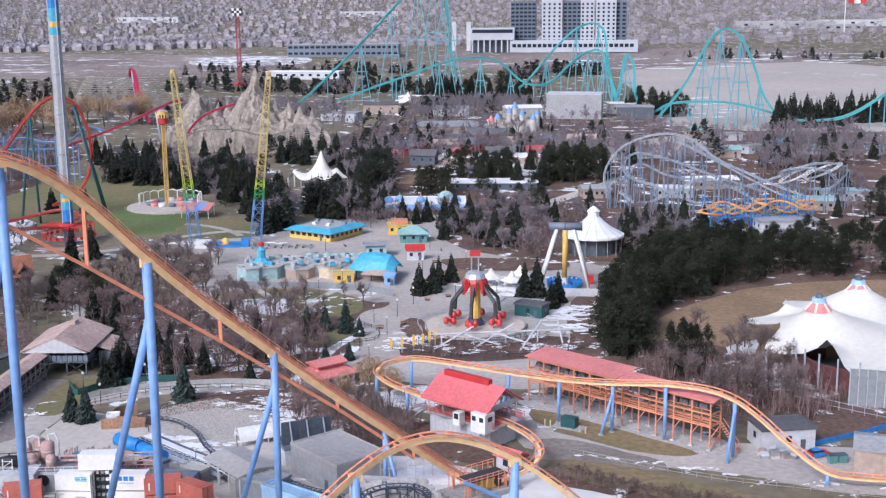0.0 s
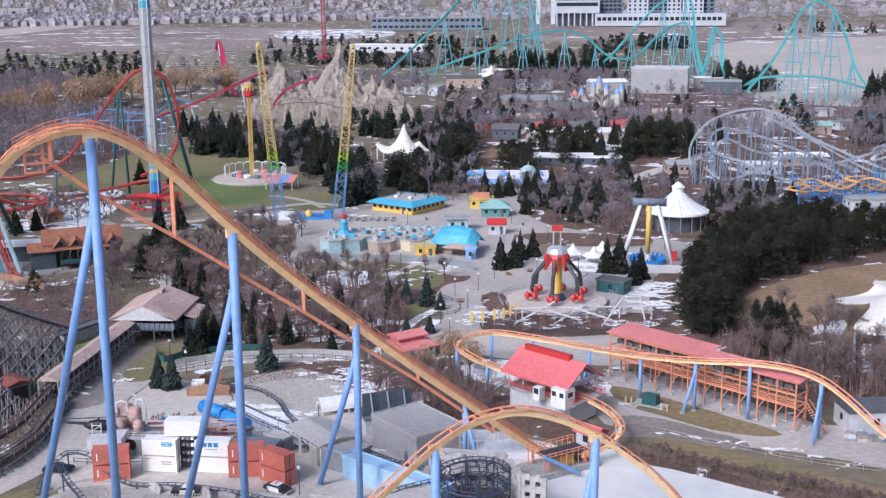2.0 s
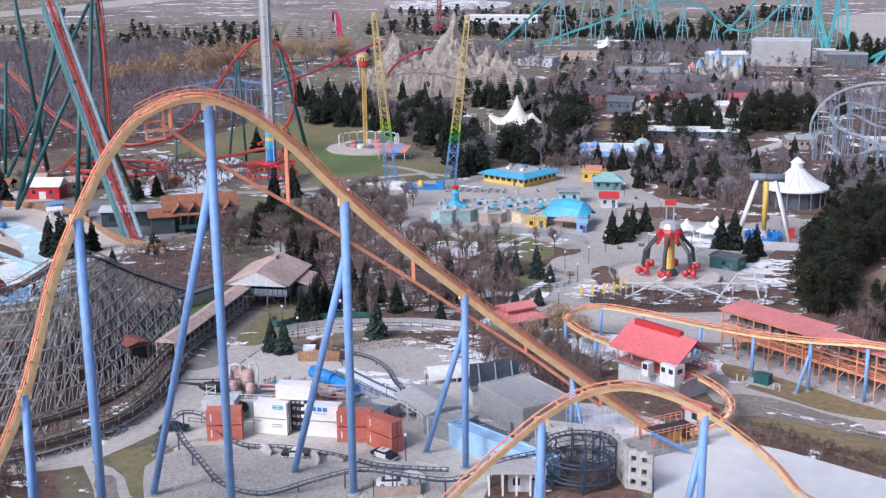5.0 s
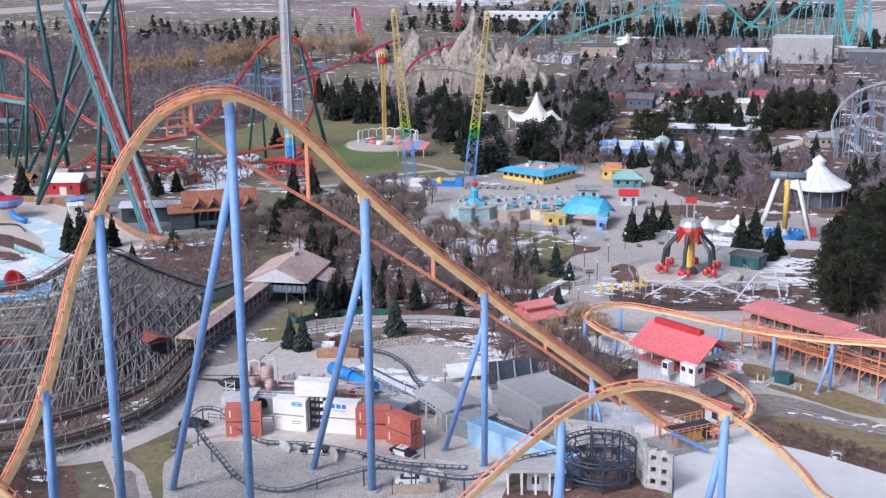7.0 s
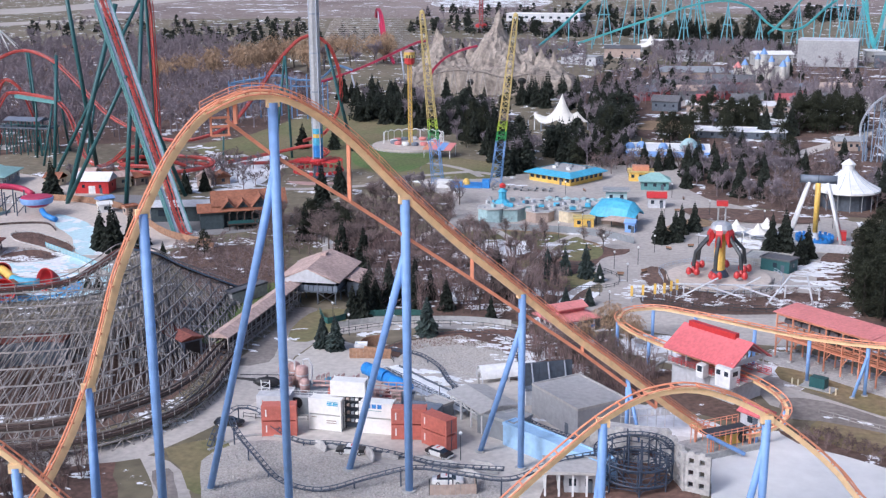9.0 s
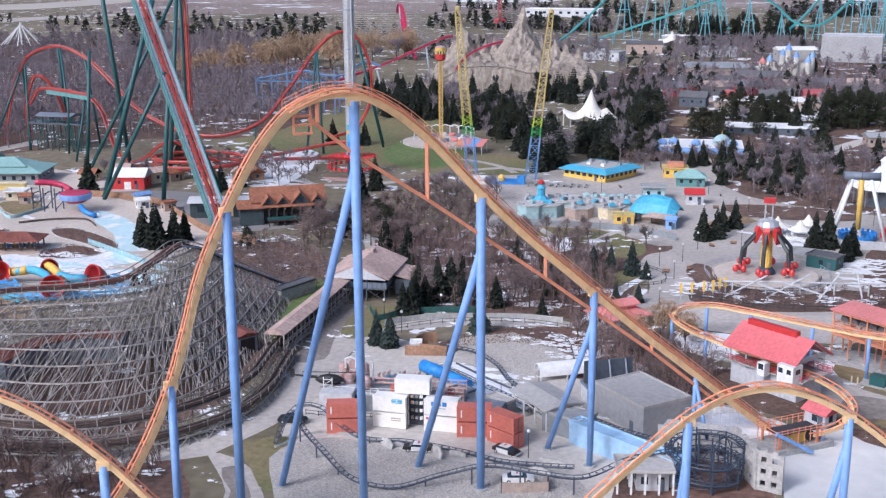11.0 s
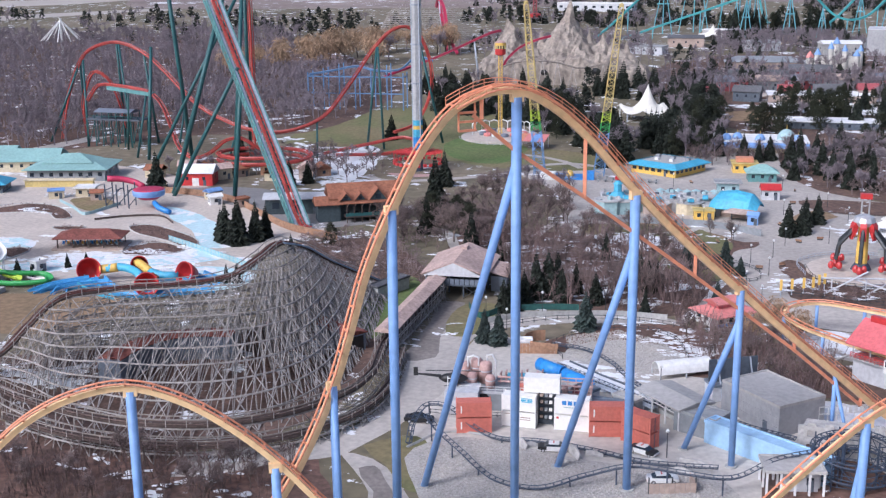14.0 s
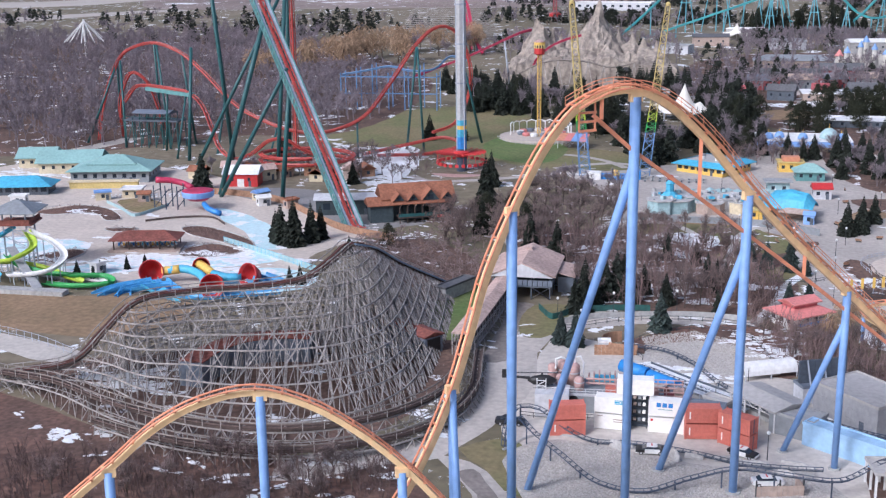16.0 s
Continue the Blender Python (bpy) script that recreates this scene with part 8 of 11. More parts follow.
dive_column((-282, 440), (-288, 452, 36), 0.5)
dive_column((-297, 466), (-290, 453, 34), 0.5)
dive_column((-262, 436), (-258, 432, 26), 0.45)
dive_column((-250, 420), (-248, 427.4, 25), 0.45)
dive_column((-238, 432), (-237, 441, 23), 0.5)
dive_column((-200, 398), (-198, 410, 70), 0.8)
dive_column((-232, 395), (-199, 409, 66), 0.7)
dive_column((-210, 440), (-199, 414, 66), 0.7)
dive_column((-176, 411), (-176.5, 416, 5), 0.35)
dive_column((-208, 408), (-208.5, 411, 5), 0.35)
dive_column((-200, 404), (-199, 403.6, 4.4), 0.35)
dive_column((-186, 404), (-186, 404, 4), 0.35)

dks = thing("dark_station", "dark steel coaster platform on braced posts", "platform", at=(-270, 444, rise(444)), rz=-4)
part("deck", Mesh().box((0, 0, 11.4), (25, 8, 0.7)), "dark_clad", dks)
part("canopy", roof_mesh("gable", 16, 7, 14.4, 1.2, 0.6), "slate_panel", dks)
for i in range(8):
    x = -12 + i * 3.4
    for y in (-3.6, 3.6):
        part("post", Mesh().beam((x, y, 0), (x, y, 14.4 if 1 < i < 7 else 12.4), 0.35), "teal_steel", dks)
    part("brace", Mesh().beam((x, -3.6, 1), (x + 3.4 * (i < 7), -3.6, 10.5), 0.25), "teal_steel", dks)
    part("rail_bar", Mesh().beam((x, -4, 11.6), (x, -4, 12.9), 0.15), "teal_steel", dks)
part("handrail", Mesh().beam((-12.5, -4, 12.9), (12.5, -4, 12.9), 0.2), "teal_steel", dks)

# buildings near the dive coaster
mh = building("mine_restaurant", "dark timber mine lodge with rusty orange gables", "lodge", (-133.4, 338.6), 25, (21, 9, 7.2), "gable", 3.6, 1.1, "lodge_wall", "terracotta", 7, 3, 2, (1.2, 1.1))
for x, w, z in ((-6.6, 3.4, 6.9), (-2.2, 3.2, 6.9), (3.2, 5.4, 6.7), (8.4, 3.4, 6.9)):
    dm = part("dormer_wall", Mesh().add([(x - w / 2, -8.3, z), (x + w / 2, -8.3, z), (x, -8.3, z + w * 0.62), (x - w / 2, -1.2, z), (x + w / 2, -1.2, z), (x, -1.2, z + w * 0.62)], [(0, 1, 2), (5, 4, 3), (0, 3, 4, 1), (1, 4, 5, 2), (2, 5, 3, 0)]), "lodge_wall", mh, "dark boarded dormer gable")
    for s in (-1, 1):
        part("dormer_roof", Mesh().add([(x, -8.8, z + w * 0.62 + 0.25), (x + s * (w / 2 + 0.4), -8.8, z - 0.1), (x + s * (w / 2 + 0.4), -1.0, z - 0.1), (x, -1.0, z + w * 0.62 + 0.25), (x, -8.8, z + w * 0.62 + 0.05), (x + s * (w / 2 + 0.4), -8.8, z - 0.3), (x + s * (w / 2 + 0.4), -1.0, z - 0.3), (x, -1.0, z + w * 0.62 + 0.05)], [(0, 1, 2, 3), (7, 6, 5, 4), (0, 4, 5, 1), (1, 5, 6, 2), (2, 6, 7, 3)]), "terracotta", dm)
    part("dormer_window", Mesh().box((x, -8.36, z + w * 0.2), (w * 0.3, 0.08, w * 0.26)), "glass", dm)
part("wing_wall", Mesh().box((-11.6, -3.4, 2.8), (7, 6, 5.6)), "lodge_wall", mh)
part("wing_roof", roof_mesh("gable", 7, 6, 5.6, 2.0, 0.9), "terracotta", mh).matrix_basis = pose(-11.6, -3.4, 0.02)
part("porch_floor", Mesh().box((1.5, -7.2, 1.9), (17, 4.6, 0.3)), "dark_timber", mh)
for i in range(8):
    part("porch_post", Mesh().beam((-6.6 + i * 2.3, -9.2, 0), (-6.6 + i * 2.3, -9.2, 6.2), 0.3), "dark_timber", mh)
    part("porch_brace", Mesh().beam((-6.6 + i * 2.3, -9.2, 5.0), (-5.8 + i * 2.3, -9.2, 6.2), 0.2), "tan_wall", mh)
part("porch_rail", Mesh().box((1.5, -9.3, 2.6), (17, 0.12, 1.0)), "teal_steel", mh)
part("porch_roof", Mesh().add([(-8.6, -9.8, 6.0), (10.6, -9.8, 6.0), (10.6, -4.4, 7.3), (-8.6, -4.4, 7.3), (-8.6, -9.8, 6.25), (10.6, -9.8, 6.25), (10.6, -4.4, 7.55), (-8.6, -4.4, 7.55)], [(3, 2, 1, 0), (4, 5, 6, 7), (0, 1, 5, 4), (1, 2, 6, 5), (2, 3, 7, 6), (3, 0, 4, 7)]), "terracotta", mh)
part("awning", Mesh().box((6.5, -11.0, 2.3), (4.0, 2.2, 0.2)), "bright_red", mh)
building("maintenance_bay", "dark steel transfer shed with a whitish roof", "shed", (-155.6, 341), 14, (20, 9, 5), "gable", 1.2, 0.8, "lodge_wall", "light_wall", 3, 1, 1, (2.2, 2.0))
bn0 = building("red_barn", "small bright red barn with a snowy roof", "barn", (-205.2, 377), 8, (12, 8, 4.6), "gable", 2.6, 0.6, "bright_red", "snow", 2, 1, 1, (1.0, 1.2))
part("barn_cross", Mesh().box((0, -4.05, 1.4), (2.4, 0.06, 2.8)), "white_wall", bn0)
for i in range(9):
    building("village_hut", "small tan village hut with an orange roof", "hut", (-226 + i * 7.5 + (i % 2) * 3, 386 + (i * 5) % 14), 15 * i, (6, 5, 3 + i % 2), "gable", 1.8, 0.5, ("cream_wall", "tan_wall", "brown_wood")[i % 3], ("terracotta", "shingle_roof")[i % 2], 1, 1, group="village huts")
fence("stockade", "brown stockade fence beside the asphalt plaza", [(-215, 360), (-200, 358), (-182, 350), (-166, 333), (-150, 316), (-132, 306)], 2.4, "brown_wood", 1.6, panel="brown_wood")

# ---- water park ----
thicket_beds = []
th = building("bath_house", "tan bath house under pale green hip roofs", "building", (-256, 381), 12, (28, 18, 4.6), "hip", 3.2, 1.4, "grey_clad", "teal_roof", 8, 4, 1, (1.4, 1.4))
part("upper_roof", roof_mesh("hip", 16, 10, 6.4, 2.6, 1.2), "teal_roof", th)
part("upper_wall", Mesh().box((0, 0, 5.6), (15.6, 9.6, 1.8)), "dark_clad", th)
building("bath_wing", "long cream wing with a pale green roof", "building", (-280, 393), 14, (22, 14, 4.4), "gable", 3.6, 1.2, "cream_wall", "teal_roof", 6, 3)
building("gate_house", "cream gate house with a pale green gable", "building", (-298, 400), 14, (13, 11, 4.2), "gable", 3.2, 1.2, "cream_wall", "teal_roof", 4, 3)
building("blue_cafe", "dark cafe under a bright blue roof", "cafe", (-277, 352), 14, (21, 9, 3.6), "hip", 2.6, 1.6, "dark_clad", "cyan_paint", 7, 3, 1, (2, 1.6))
building("snack_hut", "small cream snack hut on the deck", "hut", (-235, 352), 12, (6, 5, 3), "flat", 0.3, 0.8, "cream_wall", "white_wall", 2, 1)
building("locker_row", "long yellow locker row on the deck", "lockers", (-252, 364), 12, (24, 2, 2.4), "flat", 0.2, 0.4, "pale_yellow", "cream_wall", 0, 0, door=False)
gz = shelter("gazebo", "open curved gazebo with a brown shingle roof", "gazebo", (-198.6, 287.8), 12, (17, 7, 3.6), "hip", 1.8, 1.2, "dark_timber", "rust_roof", 5, 2)
part("plinth", Mesh().box((0, 0, 0.3), (20, 9.5, 0.7)), "tan_wall", gz)
for i in range(24):
    ch = thing("deck_chair", "stacked coloured deck chair under the gazebo", "chair", "deck chairs", (-206.4 + (i % 12) * 1.35, 286 + (i // 12) * 2.2 + (i % 12) * 0.28, 0.65), 12 + 7 * i)
    part("seat", Mesh().box((0, 0, 0.45), (0.6, 0.6, 0.08)), ("blue_paint", "yellow", "cyan_paint")[i % 3], ch)
    part("back", Mesh().box((0, 0.3, 0.85), (0.6, 0.08, 0.75)), ("blue_paint", "yellow", "cyan_paint")[i % 3], ch)
    part("leg_frame", Mesh().box((0, 0, 0.21), (0.5, 0.5, 0.42)), "white_steel", ch)


def slide(owner, pts, r, material, half=True, n=9):
    path = curve(pts, 1.4)
    fr = frames_on(path)
    angles = [math.pi + math.pi * k / (n - 1) for k in range(n)] if half else [2 * math.pi * k / n for k in range(n)]
    rows = []
    for p, s, u in fr:
        row = [p + s * math.cos(a) * r + u * math.sin(a) * r for a in angles]
        if half:
            row += [p + s * math.cos(a) * r * 0.88 + u * math.sin(a) * r * 0.88 for a in reversed(angles)]
        rows.append(row)
    return part("flume", Mesh().sweep(rows), material, owner, smooth=not half)


fun = thing("funnel_slides", "red funnel bowls joined by blue and yellow flumes", "water slide")
for x, y, z, r, tilt in ((-181.6, 255.4, 3.0, 3.1, 40), (-161.9, 247.0, 2.6, 3.0, 40), (-155.8, 257.4, 2.8, 3.0, -40), (-170.4, 261.2, 3.4, 2.3, 20)):
    bowl = Mesh()
    ax = Vector((math.sin(radians(tilt)) * 0.5, -math.cos(radians(tilt)), 0.25)).normalized()
    s = ax.cross(Vector((0, 0, 1))).normalized()
    u = s.cross(ax)
    c = Vector((x, y, z))
    bowl.sweep([[c + ax * d + (s * math.cos(k * math.pi / 10) + u * math.sin(k * math.pi / 10)) * rr for k in range(20)] for d, rr in ((-2.6, r * 0.32), (-1.6, r * 0.6), (0.4, r * 0.92), (1.6, r), (1.65, r * 0.93), (0.4, r * 0.85), (-1.5, r * 0.54), (-2.3, r * 0.25))])
    part("funnel", bowl, "bright_red", fun, "red funnel bowl", smooth=True)
    for q in (-1, 1):
        part("leg", Mesh().cyl((x + q * r * 0.6, y, 0), (x + q * r * 0.5, y, z - r * 0.4), 0.2, n=6), "grey_steel", fun)
slide(fun, [(-177.6, 256.5, 3.2), (-174.6, 257.5, 3.6), (-171.6, 257, 3.4), (-167.6, 254.5, 2.8), (-165.6, 251, 2.2)], 1.05, "cyan_paint", False)
slide(fun, [(-179.1, 256.2, 3.1), (-176.6, 257, 3.3), (-174.8, 257.4, 3.5)], 1.15, "yellow", False)
slide(fun, [(-171.6, 261.2, 4.2), (-168.6, 259.4, 3.4), (-166.1, 257.6, 2.6)], 1.1, "yellow", False)
slide(fun, [(-166.1, 257.6, 2.6), (-162.6, 256.4, 2.2), (-158.6, 257.6, 2)], 1.1, "cyan_paint", False)
for i in range(3):
    slide(fun, [(-180 + i * 3, 252 - i, 2.3), (-188 + i * 2, 247 - i * 0.4, 1.4), (-191 + i * 4, 243, 0.5)], 1.7, "flume_blue")
    slide(fun, [(-156 + i, 257 + i * 2, 2.4), (-152 + i, 256 + i * 2.2, 1.4), (-148, 255 + i * 2.6, 0.6)], 1.5, "flume_blue")
slide(fun, [(-178, 253, 2.2), (-171, 247, 1.4), (-165, 245, 1), (-155, 249, 0.8), (-147, 253, 0.5)], 1.7, "flume_blue")
slide(fun, [(-180, 249, 2.2), (-173, 245, 1.2), (-167, 242.5, 0.7)], 1.7, "cyan_paint")
st2 = thing("slide_tower", "tall steel slide tower with a grey hip roof", "slide tower", at=(-222.5, 263.5, 0), rz=12)
for x in (-3, 3):
    for y in (-3, 3):
        part("post", Mesh().beam((x, y, 0), (x, y, 16), 0.35), "grey_steel", st2)
for k in range(4):
    z = 3 + k * 3.2
    for y in (-3, 3):
        part("brace", Mesh().beam((-3, y, z), (3, y, z - 3), 0.16), "grey_steel", st2)
        part("girt", Mesh().beam((-3, y, z), (3, y, z), 0.2), "grey_steel", st2)
part("deck", Mesh().box((0, 0, 12.6), (9.6, 8.6, 0.5)), "rust_roof", st2)
part("deck_rail", Mesh().box((0, -4.25, 13.4), (8.6, 0.12, 1.2)), "rust_roof", st2)
part("deck_rail", Mesh().box((4.25, 0, 13.4), (0.12, 8.6, 1.2)), "rust_roof", st2)
part("roof", roof_mesh("hip", 10, 9, 16, 2.6, 1.2), "grey_clad", st2)
fs = thing("tube_slides", "green, yellow and white curling flumes on posts", "water slide")
for pts, m in (([(-217, 258, 12), (-213, 254, 9), (-217, 250, 6.6), (-224, 252, 5), (-222, 257, 3.8), (-212, 256, 3.0), (-204, 252, 2.4), (-198, 250, 1.8)], "lime"),
               ([(-216, 258, 12), (-209, 257, 9.5), (-204, 253, 7), (-205, 248, 5), (-212, 247, 3.6), (-218, 250, 2.6), (-214, 254, 2), (-200, 254, 1.4), (-190, 252, 1.0)], "white_wall"),
               ([(-222, 256, 6), (-216, 252, 4.4), (-208, 251, 3.2), (-200, 252, 2.6), (-194, 254, 2.2), (-190, 250, 1.8), (-198, 247, 1.4), (-208, 249, 1.0)], "green"),
               ([(-223, 262, 12), (-228, 256, 8), (-226, 250, 5), (-219, 247, 3)], "cyan_paint")):
    slide(fs, pts, 1.0, m)
    for p in curve(pts, 6)[1:-1]:
        part("slide_post", Mesh().cyl((p.x, p.y, 0), (p.x, p.y, p.z - 0.9), 0.16, n=6), "grey_steel", fs)
ch2 = thing("chute_slide", "brown straight chute with pale railings", "water slide")
for a, b in (((-222, 258, 7), (-206, 243, 1.0)),):
    part("chute", Mesh().beam(a, b, 2.2, 0.5), "light_clad", ch2)
    for k in range(5):
        p = Vector(a).lerp(Vector(b), k / 5)
        part("leg", Mesh().cyl((p.x, p.y, 0), tuple(p), 0.2, n=6), "grey_steel", ch2)
part("landing", Mesh().box((-208, 242, 0.6), (20, 3, 1.2)), "concrete", ch2)
pw = thing("purple_bowl", "red and purple bowl slide with a blue trestle", "water slide")
part("bowl", Mesh().lathe((-204.2, 336, 3.4), [(0.6, 0.6), (3.0, 0.2), (4.6, 1.4), (5.0, 3.2), (4.8, 3.4), (3.2, 3.3)], 20), "magenta_track", pw, "magenta bowl", smooth=True)
part("bowl_side", Mesh().lathe((-204.2, 336, 3.9), [(4.9, 0.8), (5.2, 1.8), (5.2, 2.6), (5.0, 2.7)], 20), "column_blue", pw)
slide(pw, [(-220, 339, 9), (-216, 341, 8.6), (-212, 342, 7.6), (-208, 340, 6.6)], 1.0, "magenta_track", False)
slide(pw, [(-201, 333, 3), (-198, 330, 2), (-194, 329, 1)], 0.9, "blue_paint", False)
for x in (-219, -215, -211):
    for y in (335, 340):
        part("trestle_post", Mesh().beam((x, y, 0), (x, y, 8), 0.3), "dark_blue_steel", pw)
    part("trestle_beam", Mesh().beam((x, 335, 6), (x, 340, 6), 0.25), "dark_blue_steel", pw)
    part("trestle_brace", Mesh().beam((x, 335, 1), (x + 3, 340, 6), 0.2), "dark_blue_steel", pw)
fence("foot_bridge", "pale blue railed footbridge over the river", [(-180, 298), (-163, 286.2), (-143, 271.5)], 1.8, "cyan_paint", 1.8, panel="pale_cyan")
fence("channel_rail", "pale blue channel wall on the deck", [(-239, 341), (-229, 332), (-220.5, 324), (-218, 332), (-216.5, 340)], 1.2, "pale_cyan", 2.0, panel="pale_cyan")
fence("river_wall", "low brown planted edge by the river pool", [(-214, 318), (-206, 324), (-196, 326), (-188, 318)], 0.8, "dark_timber", 2.0, panel="dark_timber")
beds = ([(-258, 327), (-250, 336), (-236, 334), (-223, 319), (-226, 317), (-236, 326), (-250, 322)], [(-222, 307), (-218, 309), (-212, 309), (-213, 305), (-218, 304)], [(-199, 312), (-195, 315), (-183, 309), (-171, 298), (-170, 290), (-180, 297), (-194, 305)],
        [(-187, 283), (-186, 293), (-180, 295), (-171, 288), (-174, 283), (-183, 280)], [(-225, 271), (-219, 283), (-214, 281), (-216.5, 268)])
patch("deck_lawn", [(-237, 346), (-229, 350), (-217, 337), (-221, 329)], "dull_grass", "dull winter lawn beside the bowl slide", 0.15)
for ring in beds:
    patch("planting_bed", ring, "field_litter", "brown bare planting bed on the deck", 0.16)
    edge = curve([Vector((x, y, rise(y) + 0.2)) for x, y in ring], 1.5, True)
    ground_thing("bed_kerb", Mesh().tube(edge + edge[:1], 0.22, 4), "concrete_pale", "pale stone kerb round a planting bed", "kerb")
    thicket_beds.append(ring)
for i in range(40):
    lr = thing("sun_lounger", "white plastic sun lounger on the empty deck", "lounger", "sun loungers", (-248 + (i % 20) * 1.5, 348 + (i // 20) * 3.4 + (i % 20) * 0.35, 0.1), 100 + (i % 3) * 6)
    part("bed", Mesh().box((0, 0, 0.35), (1.9, 0.65, 0.1)), "white_wall", lr)
    part("leg_frame", Mesh().box((0, 0, 0.15), (1.5, 0.5, 0.3)), "white_steel", lr)
for i, (x, y, w) in enumerate(((-268, 336, 5), (-228, 346, 4), (-243, 346, 5), (-186, 346, 4), (-176, 344, 4), (-190, 354, 5), (-200, 262, 3), (-164, 252, 3))):
    building("deck_kiosk", "small pale kiosk on the water-park deck", "kiosk", (x, y), 12 + 9 * i, (w, 3, 2.8), ("flat", "gable")[i % 2], 1.0, 0.4, ("white_wall", "tan_wall", "cream_wall")[i % 3], ("white_wall", "terracotta", "column_blue")[i % 3], 1, 1, group="deck kiosks")

# ---- farther rides ----
lev = thing("giga_coaster", "huge turquoise steel coaster on tall braced columns", "roller coaster")
def giga_run(pts):
    steel_track(lev, pts, "aqua_track", "aqua_track", 1.5, 0.24, (0.95, 1.0), 0.7, 4.0, tie=6)
    path = curve(pts, 10)
    for p in path[1:-1:3]:
        if p.z - rise(p.y) < 5:
            continue
        h = p.z - rise(p.y)
        part("support_column", Mesh().cyl((p.x, p.y, rise(p.y)), (p.x, p.y, p.z - 1.0), 0.42, n=8), "aqua_column", lev)
        if h > 22:
            for k in (-1, 1):
                part("raking_leg", Mesh().cyl((p.x + k * h * 0.16, p.y - h * 0.12, rise(p.y)), (p.x, p.y, p.z - 3), 0.36, n=8), "aqua_column", lev)
            part("cross_tie", Mesh().beam((p.x - h * 0.1, p.y - h * 0.06, rise(p.y) + h * 0.5), (p.x + h * 0.1, p.y - h * 0.06, rise(p.y) + h * 0.5), 0.7), "aqua_column", lev)


giga_run([(-108, 868, 15), (-99, 875, 22), (-60, 895, 60), (-31, 910, 91), (-12, 920, 112), (-4, 925, 116), (2, 927, 112), (4, 925, 91), (7, 925, 65), (11, 925, 38), (16, 922, 24), (26, 915, 20)])
giga_run([(-90, 856, 15), (-83, 860, 17), (-33, 865, 34), (8, 870, 47), (29, 872, 49), (44, 875, 45), (59, 880, 32), (69, 880, 28), (82, 885, 30), (98, 890, 44), (111, 895, 52), (120, 895, 53), (125, 890, 42), (128, 880, 24), (129, 872, 18)])
giga_run([(56, 900, 22), (65, 905, 29), (89, 910, 56), (104, 912, 69), (117, 914, 73), (124, 910, 69), (126, 900, 52), (127, 890, 36), (128, 860, 20), (126, 840, 16)])
giga_run([(121, 818, 20), (123, 815, 30), (127, 812, 53), (131, 810, 49), (132, 800, 27), (135, 780, 15), (142, 770, 18), (147, 765, 22), (160, 760, 24), (184, 750, 24), (203, 740, 20), (219, 735, 15), (236, 730, 14), (251, 725, 17), (272, 720, 31), (287, 715, 43), (300, 712, 46)])
giga_run([(137, 740, 16), (150, 730, 36), (162, 729, 59), (168, 729, 68), (176, 729, 71), (184, 728, 66), (193, 727, 48), (200, 726, 29), (209, 724, 18), (223, 722, 15), (246, 720, 17), (262, 716, 26), (280, 712, 40)])
vx = thing("grey_coaster", "pale grey looping steel coaster on many posts", "roller coaster")
def grey_run(pts):
    steel_track(vx, pts, "grey_steel", "grey_steel", 1.3, 0.13, (0.34, 0.34), 0.5, 2.0, tie=1.8)
    for p in curve(pts, 4.5)[1:-1]:
        part("support_post", Mesh().cyl((p.x + 1.2, p.y, rise(p.y)), (p.x + 1.2, p.y, p.z + 1.0), 0.21, n=6), "steel_blue_grey", vx)
        part("post_arm", Mesh().beam((p.x + 1.2, p.y, p.z + 0.6), (p.x, p.y, p.z), 0.2), "grey_steel", vx)


grey_run([(70, 480, 4), (68, 475, 8), (67, 475, 16), (70, 474, 23), (75, 472, 28), (84, 468, 32), (92, 464, 33), (99, 460, 31), (108, 456, 24), (121, 452, 18), (133, 448, 13), (144, 446, 9)])
grey_run([(75, 480, 10), (82, 485, 19), (93, 480, 15), (106, 475, 13), (119, 470, 11), (136, 466, 16), (146, 462, 21), (158, 464, 21), (164, 470, 17), (159, 474, 10), (142, 470, 12), (136, 464, 18), (141, 460, 20), (152, 458, 19), (158, 462, 14)])
grey_run([(72, 468, 10), (78, 462, 6), (90, 458, 10), (104, 462, 16), (116, 464, 12), (124, 458, 7), (112, 452, 5), (96, 452, 9), (84, 456, 14), (76, 464, 16), (74, 474, 20), (80, 480, 24), (92, 478, 22), (110, 470, 16), (130, 462, 10)])
for i in range(9):
    x, y = 74 + i * 7.5, 474 - i * 2.4 + (i % 2) * 4
    h = 29 - abs(i - 2.4) * 2.6
    for k in (-2.4, 2.4):
        part("support_post", Mesh().cyl((x + k, y, rise(y)), (x, y, h), 0.2, n=6), "steel_blue_grey", vx)
    for z in (0.35, 0.6):
        part("post_arm", Mesh().beam((x - 2.4 * (1 - z), y, h * z), (x + 2.4 * (1 - z), y, h * z), 0.2), "grey_steel", vx)
steel_track(vx, [(93, 466, 31), (101, 463, 27.5), (111, 459, 22), (122, 455, 16), (132, 452, 11), (142, 449, 8)], "grey_steel", "grey_steel", 1.3, 0.13, (0.3, 0.3), 0.4, 2.0, tie=1.6)
for z0, k in ((30.2, -1), (30.2, 1)):
    part("lift_walkway", Mesh().beam((94, 464 + k * 1.6, z0), (132, 451 + k * 1.6, 10.6), 0.5, 0.3), "grey_steel", vx)
